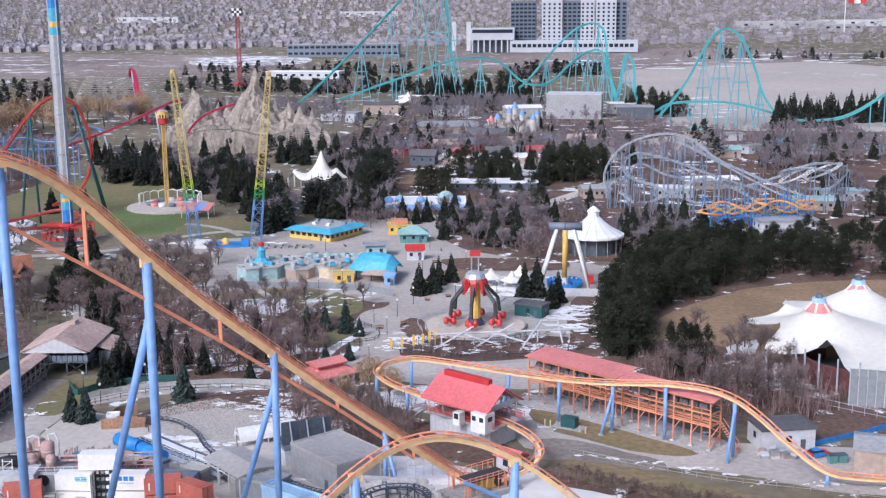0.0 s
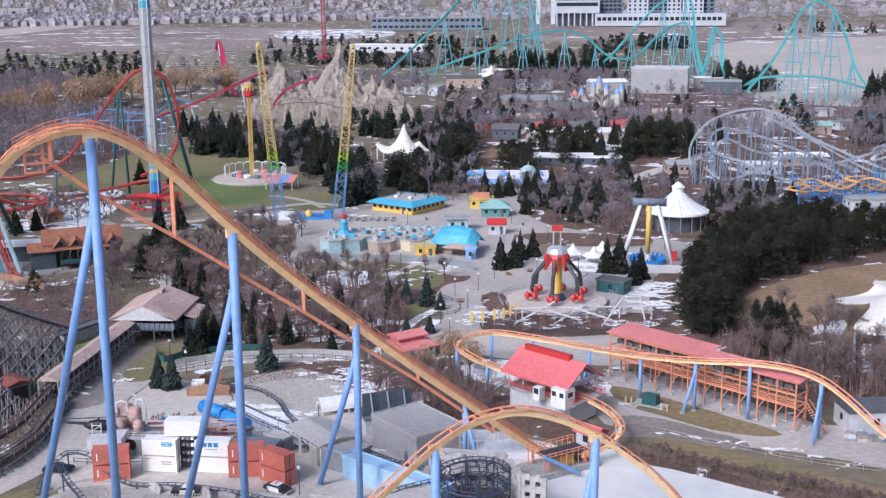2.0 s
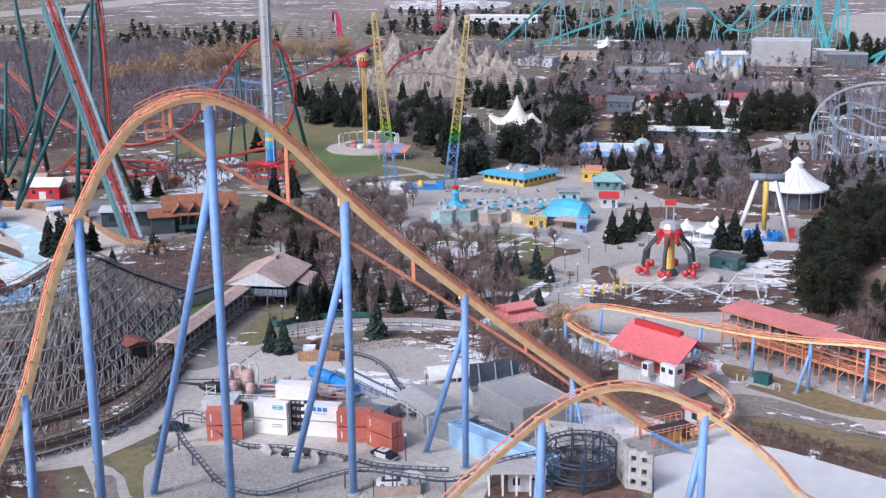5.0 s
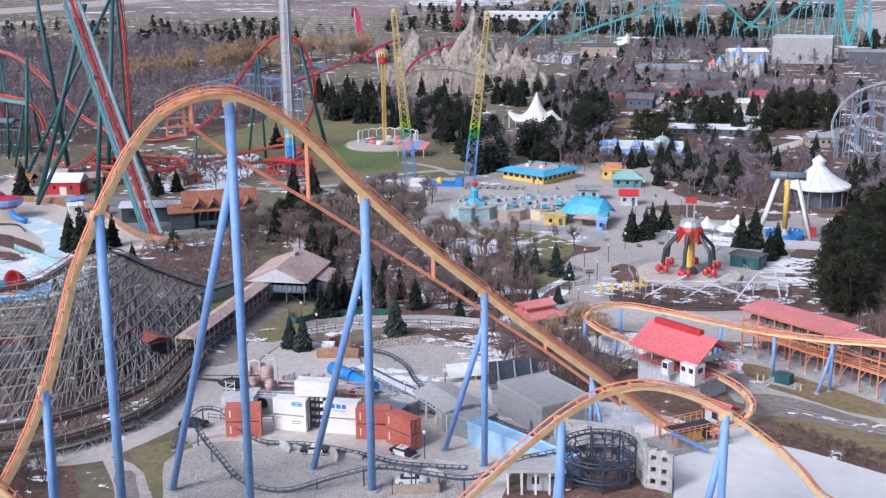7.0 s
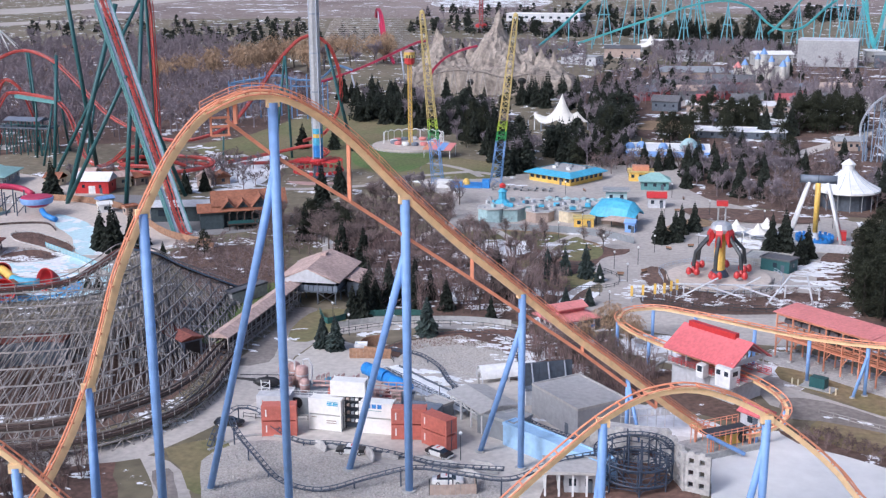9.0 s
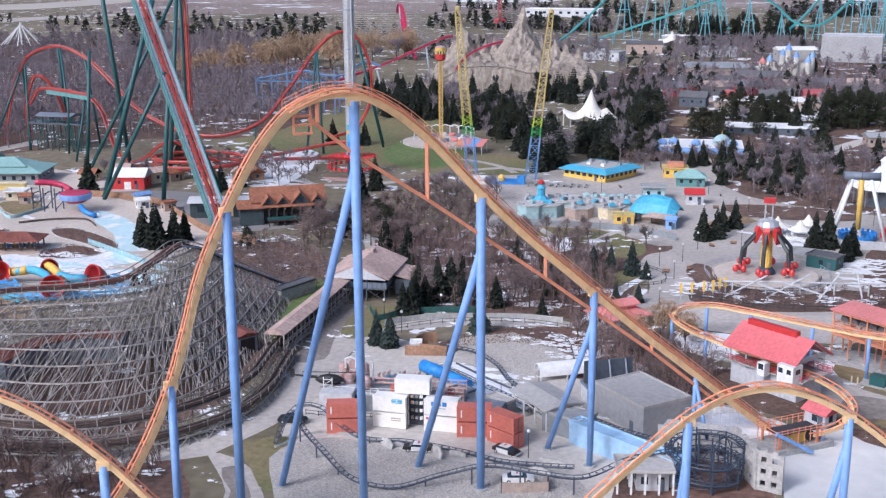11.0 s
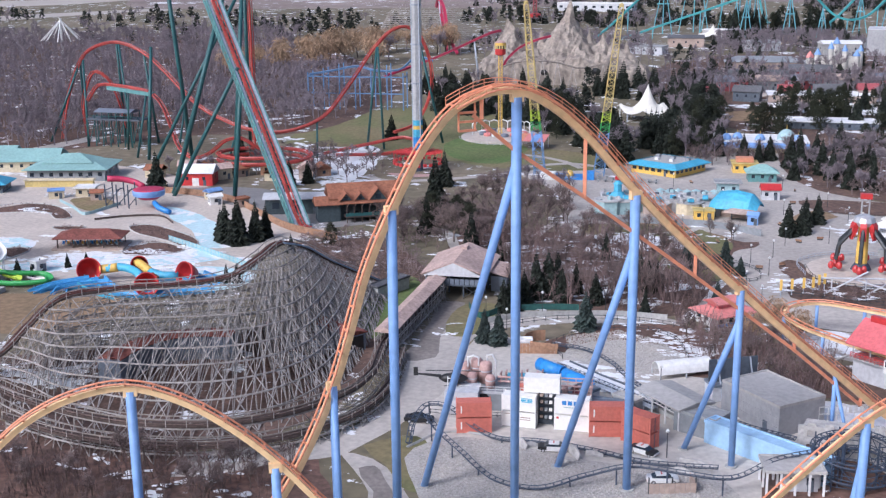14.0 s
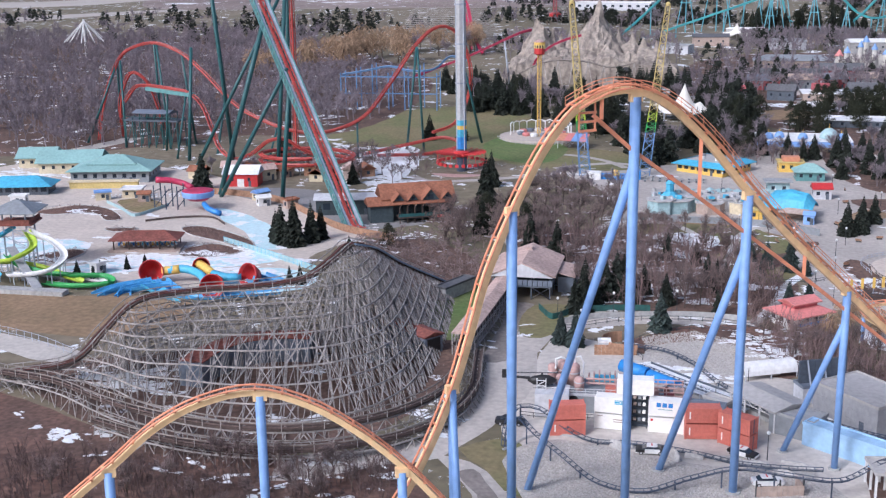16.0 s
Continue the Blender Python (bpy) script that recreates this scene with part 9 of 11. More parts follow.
for x, y, r, z in ((141, 461, 6, 17), (153, 466, 7, 18)):
    steel_track(vx, [(x + r * math.cos(a), y + r * 0.8 * math.sin(a), z + 3.0 * math.cos(a)) for a in [i * math.pi / 6 for i in range(13)]], "white_steel", "white_steel", 1.3, 0.14, (0.3, 0.3), 0.4, 1.6, tie=1.2)
mouse = thing("wild_mouse", "blue framed wild mouse coaster with orange track", "roller coaster")
for k in range(8):
    for j in range(4):
        x, y = 100 + k * 5.6, 428 + j * 5 + k * 0.6
        h = 9.5 + 2.6 * math.sin(k * 1.7 + j) + (k in (5, 6)) * 2
        part("post", Mesh().beam((x, y, 0), (x, y, h + 1.2), 0.28), "blue_paint", mouse)
        if k < 7:
            part("brace", Mesh().beam((x, y, 1.5 + (k + j) % 2 * 5), (x + 5.6, y + 0.6, 6.5 - (k + j) % 2 * 5), 0.18), "blue_paint", mouse)
            part("girt", Mesh().beam((x, y, 5.8), (x + 5.6, y + 0.6, 5.8), 0.22), "blue_paint", mouse)
        if j < 3:
            part("cross_beam", Mesh().beam((x, y, h - 1), (x, y + 5, h - 1), 0.2), "blue_paint", mouse)
for j in range(4):
    y = 428 + j * 5
    line = [(99 + i * 2.8, y + i * 0.3 + 1.6 * math.sin(i * 0.9 + j), 9.8 - j * 1.6 + 1.7 * math.sin(i * 0.8 + j * 1.7)) for i in range(16)]
    steel_track(mouse, line, "mouse_orange", "mouse_orange", 1.0, 0.14, (0.5, 0.3), 0.3, 1.2, tie=1.5)
for x, y, z in ((139, 441, 10), (100, 430, 9), (122, 436, 11.5)):
    steel_track(mouse, [(x + 3.4 * math.cos(a), y + 2.8 * math.sin(a), z - 0.35 * a) for a in [i * math.pi / 6 for i in range(13)]], "mouse_orange", "mouse_orange", 1.0, 0.14, (0.5, 0.3), 0.3, 1.0, tie=1.5)
for i, (x, y, rz, w) in enumerate(((128, 428, 4, 22), (150, 470, -6, 18), (100, 500, 0, 16), (66, 500, 8, 12), (170, 490, 0, 20), (120, 520, 5, 24))):
    building("ride_hall", "low pale hall behind the grey coaster", "hall", (x, y), rz, (w, 9, 4), "gable" if i % 2 else "flat", 1.6, 0.5, ("light_wall", "tan_wall")[i % 2], ("grey_roof", "pale_cyan", "white_wall")[i % 3], 5, 2, group="ride halls")

# red castle village, mountain side street and the far props
cs = thing("castle", "pale storybook castle with blue spires", "castle", at=(45, 712, rise(712)), rz=3)
cs.matrix_basis = cs.matrix_basis @ Matrix.Diagonal((0.86, 0.86, 0.72, 1))
part("keep", Mesh().box((0, 0, 5), (22, 12, 10)), "castle_wall", cs)
for x, y, h, r in ((-13, -4, 12, 2.0), (-5, -7, 17, 1.8), (4, -7, 15, 1.8), (12, -5, 11, 2.2), (0, 3, 20, 2.2), (16, 4, 14, 1.8), (-17, 2, 9, 2.4)):
    t = part("turret", Mesh().cyl((x, y, 0), (x, y, h), r, n=10), "castle_wall", cs)
    part("spire", Mesh().lathe((x, y, h), [(r * 1.25, 0), (r * 0.7, 2.4), (0.1, 5.2)], 10), "column_blue" if x > -16 else "salmon_roof", t)
part("wing", Mesh().box((-16, 6, 3), (14, 8, 6)), "light_wall", cs)
for i in range(12):
    part("merlon", Mesh().box((-10.5 + i * 1.9, -6, 10.5), (0.9, 0.6, 1.0)), "castle_wall", cs)
building("white_theatre", "big plain white theatre box", "theatre", (89, 782), -10, (36, 24, 16), "flat", 0.5, 0.1, "light_clad", "light_wall", door=False)
building("dark_stage_hall", "low dark hall beside the white theatre", "hall", (128, 775), -8, (24, 18, 8), "flat", 0.5, 0.3, "dark_clad", "grey_roof", door=False)
for i in range(12):
    x, y = -28 + i * 9.6, 588 + (i * 37) % 70
    building("street_shop", "village shop with a coloured gable roof", "shop", (x, y), (i * 23) % 40 - 20, (9 + i % 4 * 2, 7, 5), "gable", 2.8, 0.6, ("tan_wall", "dull_red", "dark_clad", "grey_clad")[i % 4], ("dull_red", "tan_wall", "dark_roof", "slate_panel")[(i * 3) % 4], 3, 2, 1, (1, 1.2), group="village shops")
building("red_street", "long dark red frontier building", "building", (-2, 640), 2, (30, 10, 6), "gable", 3, 0.6, "dull_red", "dark_roof", 6, 2)
building("red_street_end", "red fronted hall with a brown roof", "building", (26, 660), -4, (22, 12, 6), "gable", 3.4, 0.6, "dull_red", "dark_roof", 5, 2)
building("arcade_hall", "wide hall with a worn brown flat roof", "hall", (4, 706), 0, (44, 14, 5), "hip", 3, 0.6, "tan_wall", "grey_clad", 8, 2)
for i in range(9):
    building("back_hall", "plain park service hall behind the street", "hall", (-66 + i * 24, 776 + (i * 41) % 100), (i * 17) % 30 - 15, (24, 14, 5 + i % 3), ("flat", "gable")[i % 2], 2, 0.4, ("light_wall", "tan_wall", "concrete")[i % 3], ("grey_roof", "dark_roof", "white_wall")[i % 3], 3, 1, group="service halls")
building("snow_hall", "wide hall under a flat snow-covered roof", "hall", (26, 596), 0, (50, 16, 3.4), "flat", 0.4, 0.6, "tan_wall", "snow", 9, 2)
building("snow_arcade", "long low arcade under a flat snow-covered roof", "hall", (24, 524), -2, (38, 13, 3.0), "flat", 0.4, 0.6, "dark_clad", "snow", 8, 2)
building("food_court", "low food court with a pale roof", "hall", (62, 566), 4, (22, 9, 3.0), "flat", 0.4, 0.8, "dark_clad", "snow", 6, 2)
tent("far_tent", "small white far tent by the turquoise coaster", (-24, 850), [(0, 0, 9)], (11, 9), 3.5)
for i in range(8):
    building("base_camp", "small maintenance building at the coaster base", "building", (150 + (i % 6) * 16, 610 + (i // 6) * 60 + (i * 13) % 30), (i * 29) % 50, (12, 8, 4), ("gable", "flat")[i % 2], 2, 0.5, ("tan_wall", "light_wall")[i % 2], ("teal_roof", "grey_roof", "cyan_paint")[i % 3], 2, 1, group="maintenance buildings")
mg = thing("inverted_coaster", "crimson steel coaster track beside the mountain", "roller coaster")
steel_track(mg, [(-214, 812, 40), (-210, 802, 46), (-205, 792, 42), (-196, 770, 22), (-188, 756, 13)], "magenta_track", "magenta_track", 1.6, 0.3, (1.2, 1.2), 0.7, 3, tie=4)
steel_track(mg, [(-214, 818, 44), (-210, 806, 38), (-204, 792, 24), (-200, 780, 13)], "magenta_track", "magenta_track", 1.6, 0.3, (1.2, 1.2), 0.7, 3, tie=4)
steel_track(mg, [(-200, 615, 13), (-186, 625, 18), (-175, 625, 22), (-160, 625, 28.5), (-143, 625, 36), (-138, 628, 37)], "magenta_track", "magenta_track", 1.6, 0.2, (0.9, 0.9), 0.6, 3, tie=4)
for p in ((-210, 802, 44), (-198, 776, 26), (-176, 611, 19), (-152, 625, 31)):
    column(mg, p, (p[0] + 2, p[1] + 4, rise(p[1])), 0.5, "grey_steel", foot=False)
steel_track(mg, [(-138, 636, 17), (-136.8, 636, 20), (-129.7, 636, 27), (-120, 636, 31.5), (-112, 637, 33.6)], "magenta_track", "magenta_track", 1.6, 0.2, (0.9, 0.9), 0.6, 3, tie=4)
dt2 = thing("drop_tower", "crimson drop tower with a chequered head", "tower ride", at=(-168, 985, rise(985)))
lattice_tower(dt2, (0, 0, 0), (0, 0, 60), 2.6, 2.6, "dull_red", 16, r=0.24)
for i in range(3):
    for k in range(4):
        part("head_panel", Mesh().box((-3 + k * 2, -3.2, 62 + i * 2), (2, 0.5, 2)), ("white_wall", "black")[(i + k) % 2], dt2)
part("head_core", Mesh().box((0, 0, 64), (7.8, 5.8, 6)), "dark_clad", dt2)
part("gondola", Mesh().lathe((0, 0, 3), [(3, 0), (5, 1), (5, 3), (3, 4)], 12), "bright_red", dt2)
old = thing("far_wooden_coaster", "distant grey timber coaster lattice", "roller coaster", at=(0, 0, 0))
timber_turn(old, [(-266, 852, 8), (-256.4, 851, 24), (-245.7, 850, 33), (-227.4, 850, 33.6), (-209.2, 850, 33), (-203, 850, 23), (-196, 850, 10)], [(-268, 842, 0), (-258, 840, 0), (-246, 838, 0), (-227, 838, 0), (-208, 838, 0), (-201, 840, 0), (-194, 842, 0)], 16, 3.4)
old.matrix_basis = pose(0, 0, 13)
bst = thing("blue_thrill_ride", "blue framed thrill ride with a chrome loop", "ride", at=(-196, 545, rise(545)))
for i in range(7):
    for j in (0, 8):
        part("post", Mesh().beam((-24 + i * 8, j, 0), (-24 + i * 8, j, 18 + (i % 3) * 2), 0.5), "thrill_blue", bst)
    part("beam", Mesh().beam((-24 + i * 8, 0, 16), (-24 + i * 8, 8, 16), 0.5), "thrill_blue", bst)
for z in (8, 16):
    part("long_beam", Mesh().beam((-24, 0, z), (24, 0, z), 0.5), "thrill_blue", bst)
steel_track(bst, [(-24, 3, 17), (-12, 3, 19), (0, 4, 21), (10, 4, 19), (22, 4, 20), (30, 4, 26), (38, 4, 24)], "thrill_blue", "thrill_blue", 1.4, 0.2, (0.6, 0.6), 0.5, 2)
sp = thing("far_wheel_ride", "white spoked umbrella ride among far trees", "ride", at=(-463, 740, rise(740)))
for i in range(10):
    a = i * math.pi / 5
    part("spoke", Mesh().beam((0, 0, 24), (14 * math.cos(a), 14 * math.sin(a), 10), 0.6), "white_wall", sp)
part("mast", Mesh().cyl((0, 0, 0), (0, 0, 25), 0.8), "white_wall", sp)

# ---- hospital and distance ----
hp = thing("hospital", "modern hospital block of grey, white and dark panels", "hospital", at=(152, 1436, rise(1436)), rz=-6)
blocks = ((-52, 0, 30, 28, 60, "clinic_dark"), (-18, -2, 24, 30, 62, "clinic_white"), (6, 0, 22, 26, 60, "clinic_dark"), (24, -3, 16, 28, 61, "clinic_white"), (46, -2, 24, 28, 62, "clinic_white"), (64, 2, 14, 24, 60, "clinic_dark"))
for x, y, w, d, h, m in blocks:
    b = part("tower_block", Mesh().box((x, y, h / 2), (w, d, h)), m, hp)
    for r in range(11):
        n = int(w / 5)
        for i in range(n):
            part("window", Mesh().box((x - w / 2 + w * (i + 0.5) / n, y - d / 2 - 0.2, 9 + r * 4.7), (2.4 if m == "clinic_white" else 3.8, 0.5, 2.4)), "glass", b)
part("podium", Mesh().box((8, -22, 7), (150, 26, 14)), "clinic_white", hp)
for i in range(24):
    part("podium_window", Mesh().box((-62 + i * 6, -35.2, 8), (4.4, 0.5, 4)), "glass", hp)
wing = part("entrance_wing", Mesh().box((-88, -20, 22), (52, 26, 14)), "clinic_white", hp)
part("wing_glass", Mesh().box((-88, -33.2, 25), (48, 0.5, 4)), "glass", wing)
for i in range(8):
    part("pier", Mesh().box((-112 + i * 7, -32, 8), (1.6, 1.6, 16)), "clinic_white", wing)
part("undercroft", Mesh().box((-88, -16, 7), (48, 20, 14)), "dark_clad", wing)
for x in (-138, -120):
    part("stack", Mesh().box((x, 12, 18), (5, 5, 36)), "light_wall", hp)
fw = building("far_warehouse", "long pale far office warehouse with dark glazing", "warehouse", (-112, 1376), -3, (128, 30, 14), "flat", 0.6, 0.2, "slate_panel", "grey_roof", 20, 2, 2, (4.6, 2.6), door=False)
building("works_shed", "long low works shed with a pale roof", "warehouse", (-125, 1085), -12, (70, 18, 7), "flat", 0.5, 0.2, "light_wall", "white_wall", 9, 2, 1, (3, 2), door=False)
for i, (x, y, w) in enumerate(((560, 1950, 160), (700, 2000, 130), (620, 1850, 60), (820, 2050, 120), (-800, 1700, 160), (-560, 2300, 120), (300, 2500, 140), (-150, 2500, 120), (900, 1800, 90))):
    building("far_store", "far flat retail store with a red band", "store", (x, y), (i * 13) % 20 - 10, (w, 40, 11), "flat", 0.5, 0.2, ("light_clad", "light_wall")[i % 2], "light_roof", 4, 1, 1, (6, 3), door=False, group="far stores")
fl = thing("flag", "red and white flag on a tall pole", "flag", at=(610, 1800, rise(1800)))
part("pole", Mesh().cyl((0, 0, 0), (0, 0, 60), 0.8, n=8), "white_steel", fl)
for i, m in enumerate(("bright_red", "white_wall", "bright_red")):
    part("cloth", Mesh().sweep([[(4 + i * 9 + k * 3, math.sin(k + i) * 1.2, z) for z in (44, 58)] + [(4 + i * 9 + k * 3, math.sin(k + i) * 1.2 + 0.3, z) for z in (58, 44)] for k in range(4)]), m, fl)


# ---- trees ----
def fir_crown(h, r, seed, tiers=17):
    rnd = random.Random(seed)
    m = Mesh()
    for k in range(tiers):
        f = k / tiers
        z = h * (0.08 + 0.9 * f)
        rr = r * (1 - f) ** 0.85 * rnd.uniform(0.82, 1.12) + 0.12
        n = max(5, int(11 * (1 - f) + 4))
        for i in range(n):
            a = 2 * math.pi * (i + rnd.random() * 0.7) / n
            q = rr * rnd.uniform(0.7, 1.12)
            e, s = Vector((math.cos(a), math.sin(a), 0)), Vector((-math.sin(a), math.cos(a), 0))
            w = q * 0.30 + 0.14
            c = Vector((0, 0, z))
            tip = e * q + Vector((0, 0, z - q * rnd.uniform(0.22, 0.5)))
            mid = e * q * 0.55 + Vector((0, 0, z + 0.05 * h / tiers))
            m.add([c, mid + s * w, tip, mid - s * w, e * q * 0.6 + Vector((0, 0, z - q * 0.45 - 0.25))], [(0, 1, 2), (0, 2, 3), (1, 4, 2), (4, 3, 2)])
    m.cyl((0, 0, h * 0.9), (0, 0, h * 1.03), 0.1, 0.02, 5)
    return m


def pine_crown(h, r, seed, clumps=50, leaves=34, low=0.16, size=0.30):
    rnd = random.Random(seed)
    m = Mesh()
    for _ in range(clumps):
        a, f = rnd.uniform(0, 2 * math.pi), rnd.random() ** 0.8
        z = h * (low + (1 - low) * f)
        q = r * math.sin(math.pi * min(1, 0.22 + 0.76 * f)) * rnd.uniform(0.25, 1.15)
        c = Vector((q * math.cos(a), q * math.sin(a), z))
        cr = r * rnd.uniform(0.2, 0.4)
        for _ in range(leaves):
            d = Vector((rnd.gauss(0, 1), rnd.gauss(0, 1), rnd.gauss(0, 0.7))).normalized()
            p = c + d * cr * rnd.uniform(0.5, 1.0)
            u = Vector((rnd.gauss(0, 1), rnd.gauss(0, 1), rnd.gauss(0, 0.6))).normalized() * size * rnd.uniform(0.6, 1.2)
            v = d.cross(u).normalized() * size * rnd.uniform(0.5, 0.9) if d.cross(u).length > 0.01 else Vector((0, size, 0))
            m.add([p - u, p + u * 0.5 - v * 0.75, p + u * 0.8 + v * 0.75], [(0, 1, 2)])
    return m


def bare_tree(h, spread, seed, depth=4, twig=0.06, fan=4, droop=0.0, side=6):
    """Trunk and limbs in one mesh, the fine twigs in another."""
    rnd = random.Random(seed)
    wood, fine = Mesh(), Mesh()

    def grow(p, d, length, r, level):
        q = p + d * length
        if level >= depth:
            s = d.cross(Vector((rnd.gauss(0, 1), rnd.gauss(0, 1), rnd.gauss(0, 1)))).normalized() * twig
            fine.add([p - s, p + s, q], [(0, 1, 2)])
            for _ in range(side):
                e = (d + Vector((rnd.gauss(0, 0.6), rnd.gauss(0, 0.6), rnd.gauss(0, 0.5) - droop))).normalized()
                b = p.lerp(q, rnd.uniform(0.2, 1))
                s = e.cross(Vector((rnd.gauss(0, 1), rnd.gauss(0, 1), 1))).normalized() * twig * 0.8
                fine.add([b - s, b + s, b + e * length * rnd.uniform(0.5, 0.95)], [(0, 1, 2)])
            return
        wood.cyl(p, q, r, r * 0.62, 5 if level < 2 else 3)
        for k in range(fan + (level == 0)):
            t = rnd.uniform(0.45, 1.0) if k else 1.0
            e = (d * (0.75 - 0.12 * level) + Vector((rnd.gauss(0, spread), rnd.gauss(0, spread), rnd.uniform(-0.1, 0.5) - droop * level * 0.3))).normalized()
            grow(p.lerp(q, t), e, length * rnd.uniform(0.55, 0.8), r * 0.55, level + 1)
    grow(Vector((0, 0, 0)), Vector((rnd.gauss(0, 0.05), rnd.gauss(0, 0.05), 1)).normalized(), h * 0.34, h * 0.018 + 0.03, 0)
    return wood, fine


def willow_crown(h, r, seed, lobes=16, strands=60):
    """Rounded lobes of fine hanging twigs."""
    rnd = random.Random(seed)
    m = Mesh()
    for _ in range(lobes):
        a, f = rnd.uniform(0, 2 * math.pi), rnd.random()
        q = r * math.sqrt(max(0, 1 - (2 * f - 0.9) ** 2)) * rnd.uniform(0.2, 0.8)
        c = Vector((q * math.cos(a), q * math.sin(a), h * (0.42 + 0.5 * f)))
        cr = r * rnd.uniform(0.28, 0.48)
        for _ in range(strands):
            d = Vector((rnd.gauss(0, 1), rnd.gauss(0, 1), rnd.gauss(0.2, 1))).normalized()
            p = c + d * cr * rnd.uniform(0.6, 1)
            e = (d * 0.5 + Vector((rnd.gauss(0, 0.2), rnd.gauss(0, 0.2), -0.7))).normalized() * rnd.uniform(0.7, 1.7)
            s = e.cross(Vector((rnd.gauss(0, 1), rnd.gauss(0, 1), rnd.gauss(0, 1)))).normalized() * 0.09
            m.add([p - s, p + s, p + e], [(0, 1, 2)])
    return m


def sapling(h, seed, stems=7):
    """A clump of thin upright stems with fine twigs."""
    rnd = random.Random(seed)
    wood, fine = Mesh(), Mesh()
    for _ in range(stems):
        b = Vector((rnd.gauss(0, 0.9), rnd.gauss(0, 0.9), 0))
        d = Vector((rnd.gauss(0, 0.16), rnd.gauss(0, 0.16), 1)).normalized()
        n = h * rnd.uniform(0.6, 1.05)
        wood.cyl(b, b + d * n, 0.11, 0.03, 3)
        for _ in range(26):
            p = b + d * n * rnd.uniform(0.25, 1)
            e = (d * rnd.uniform(0.4, 1.2) + Vector((rnd.gauss(0, 0.5), rnd.gauss(0, 0.5), rnd.uniform(0, 0.4)))).normalized()
            s = e.cross(Vector((rnd.gauss(0, 1), rnd.gauss(0, 1), rnd.gauss(0, 1)))).normalized() * 0.05
            fine.add([p - s, p + s, p + e * rnd.uniform(0.8, 2.2)], [(0, 1, 2)])
    return wood, fine


def tree_kind(name, label, category, trunk, crown, trunk_mat, crown_mat, group):
    t = thing(name, label, category, group, (0, 0, -400))
    part("trunk", trunk, trunk_mat, t)
    part("crown", crown, crown_mat, t)
    return t


KINDS = {"sapling": [], "fir": [], "pine": [], "bare": [], "bush": [], "willow": [], "spruce": [], "open": []}
WOODS = []
for s in range(3):
    KINDS["fir"].append(tree_kind("fir_tree", "dark green narrow winter fir tree", "fir tree", Mesh().cyl((0, 0, 0), (0, 0, 9.0), 0.2, 0.05, 6), fir_crown(10, 2.7, 10 + s), "bark", "needles", "fir trees"))
    KINDS["pine"].append(tree_kind("pine_tree", "dark rounded pine with an open crown", "pine tree", Mesh().cyl((0, 0, 0), (0.2, 0.1, 9.0), 0.2, 0.06, 6), pine_crown(10, 2.9, 20 + s, 66, 48, 0.12, 0.20), "pine_bark", "pine_needles", "pine trees"))
    w, f = bare_tree(10, 0.40, 30 + s, 4, 0.034, 4)
    KINDS["bare"].append(tree_kind("bare_tree", "leafless grey-brown winter tree with fine twigs", "tree", w, f, "bark", "twigs", "bare trees"))
    w, f = bare_tree(10, 0.6, 40 + s, 3, 0.11, 3, side=7)
    KINDS["bush"].append(tree_kind("bare_shrub", "leafless reddish-brown winter shrub thicket", "shrub", w, f, "bark", "twigs_red", "bare shrubs"))
for s in range(3):
    w, f = bare_tree(10, 0.46, 80 + s, 3, 0.07, 4, side=9)
    KINDS["open"].append(tree_kind("bare_tree", "leafless grey-brown winter tree with fine twigs", "tree", w, f, "bark", "bare_twigs", "bare trees"))
    WOODS.append(bare_tree(10, 0.5, 90 + s, 3, 0.10, 3, side=8))
for s in range(3):
    w, f = sapling(10, 110 + s)
    KINDS["sapling"].append(tree_kind("bare_sapling", "clump of slender leafless reddish saplings", "sapling", w, f, "bark", "twigs_red", "saplings"))
for s in range(2):
    w, f = bare_tree(10, 0.45, 50 + s, 3, 0.03, 4)[0], willow_crown(10, 4.0, 55 + s)
    KINDS["willow"].append(tree_kind("willow_tree", "bare willow with golden-brown twigs", "willow tree", w, f, "bark", "willow_twigs", "willow trees"))
    KINDS["spruce"].append(tree_kind("spruce_tree", "blue-green dense garden spruce", "spruce tree", Mesh().cyl((0, 0, 0), (0, 0, 9.0), 0.2, 0.05, 6), fir_crown(10, 3.0, 60 + s, 19), "bark", "spruce_blue", "spruce trees"))
plant_rnd = random.Random(5)


def plant_tree(kind, x, y, h, wide=1.0):
    k = h / 10 * plant_rnd.uniform(0.92, 1.08)
    w = k * wide * plant_rnd.uniform(0.9, 1.15)
    src = plant_rnd.choice(KINDS["open" if kind == "bare" and y > 370 else kind])
    copy_thing(src, Matrix.Translation((x, y, rise(y) - 0.05)) @ Matrix.Rotation(plant_rnd.uniform(0, 6.28), 4, "Z") @ Matrix.Diagonal((w, w, k, 1)))


def inside(x, y, poly):
    hit = False
    for (x0, y0), (x1, y1) in zip(poly, poly[1:] + poly[:1]):
        if (y0 > y) != (y1 > y) and x < (x1 - x0) * (y - y0) / (y1 - y0) + x0:
            hit = not hit
    return hit


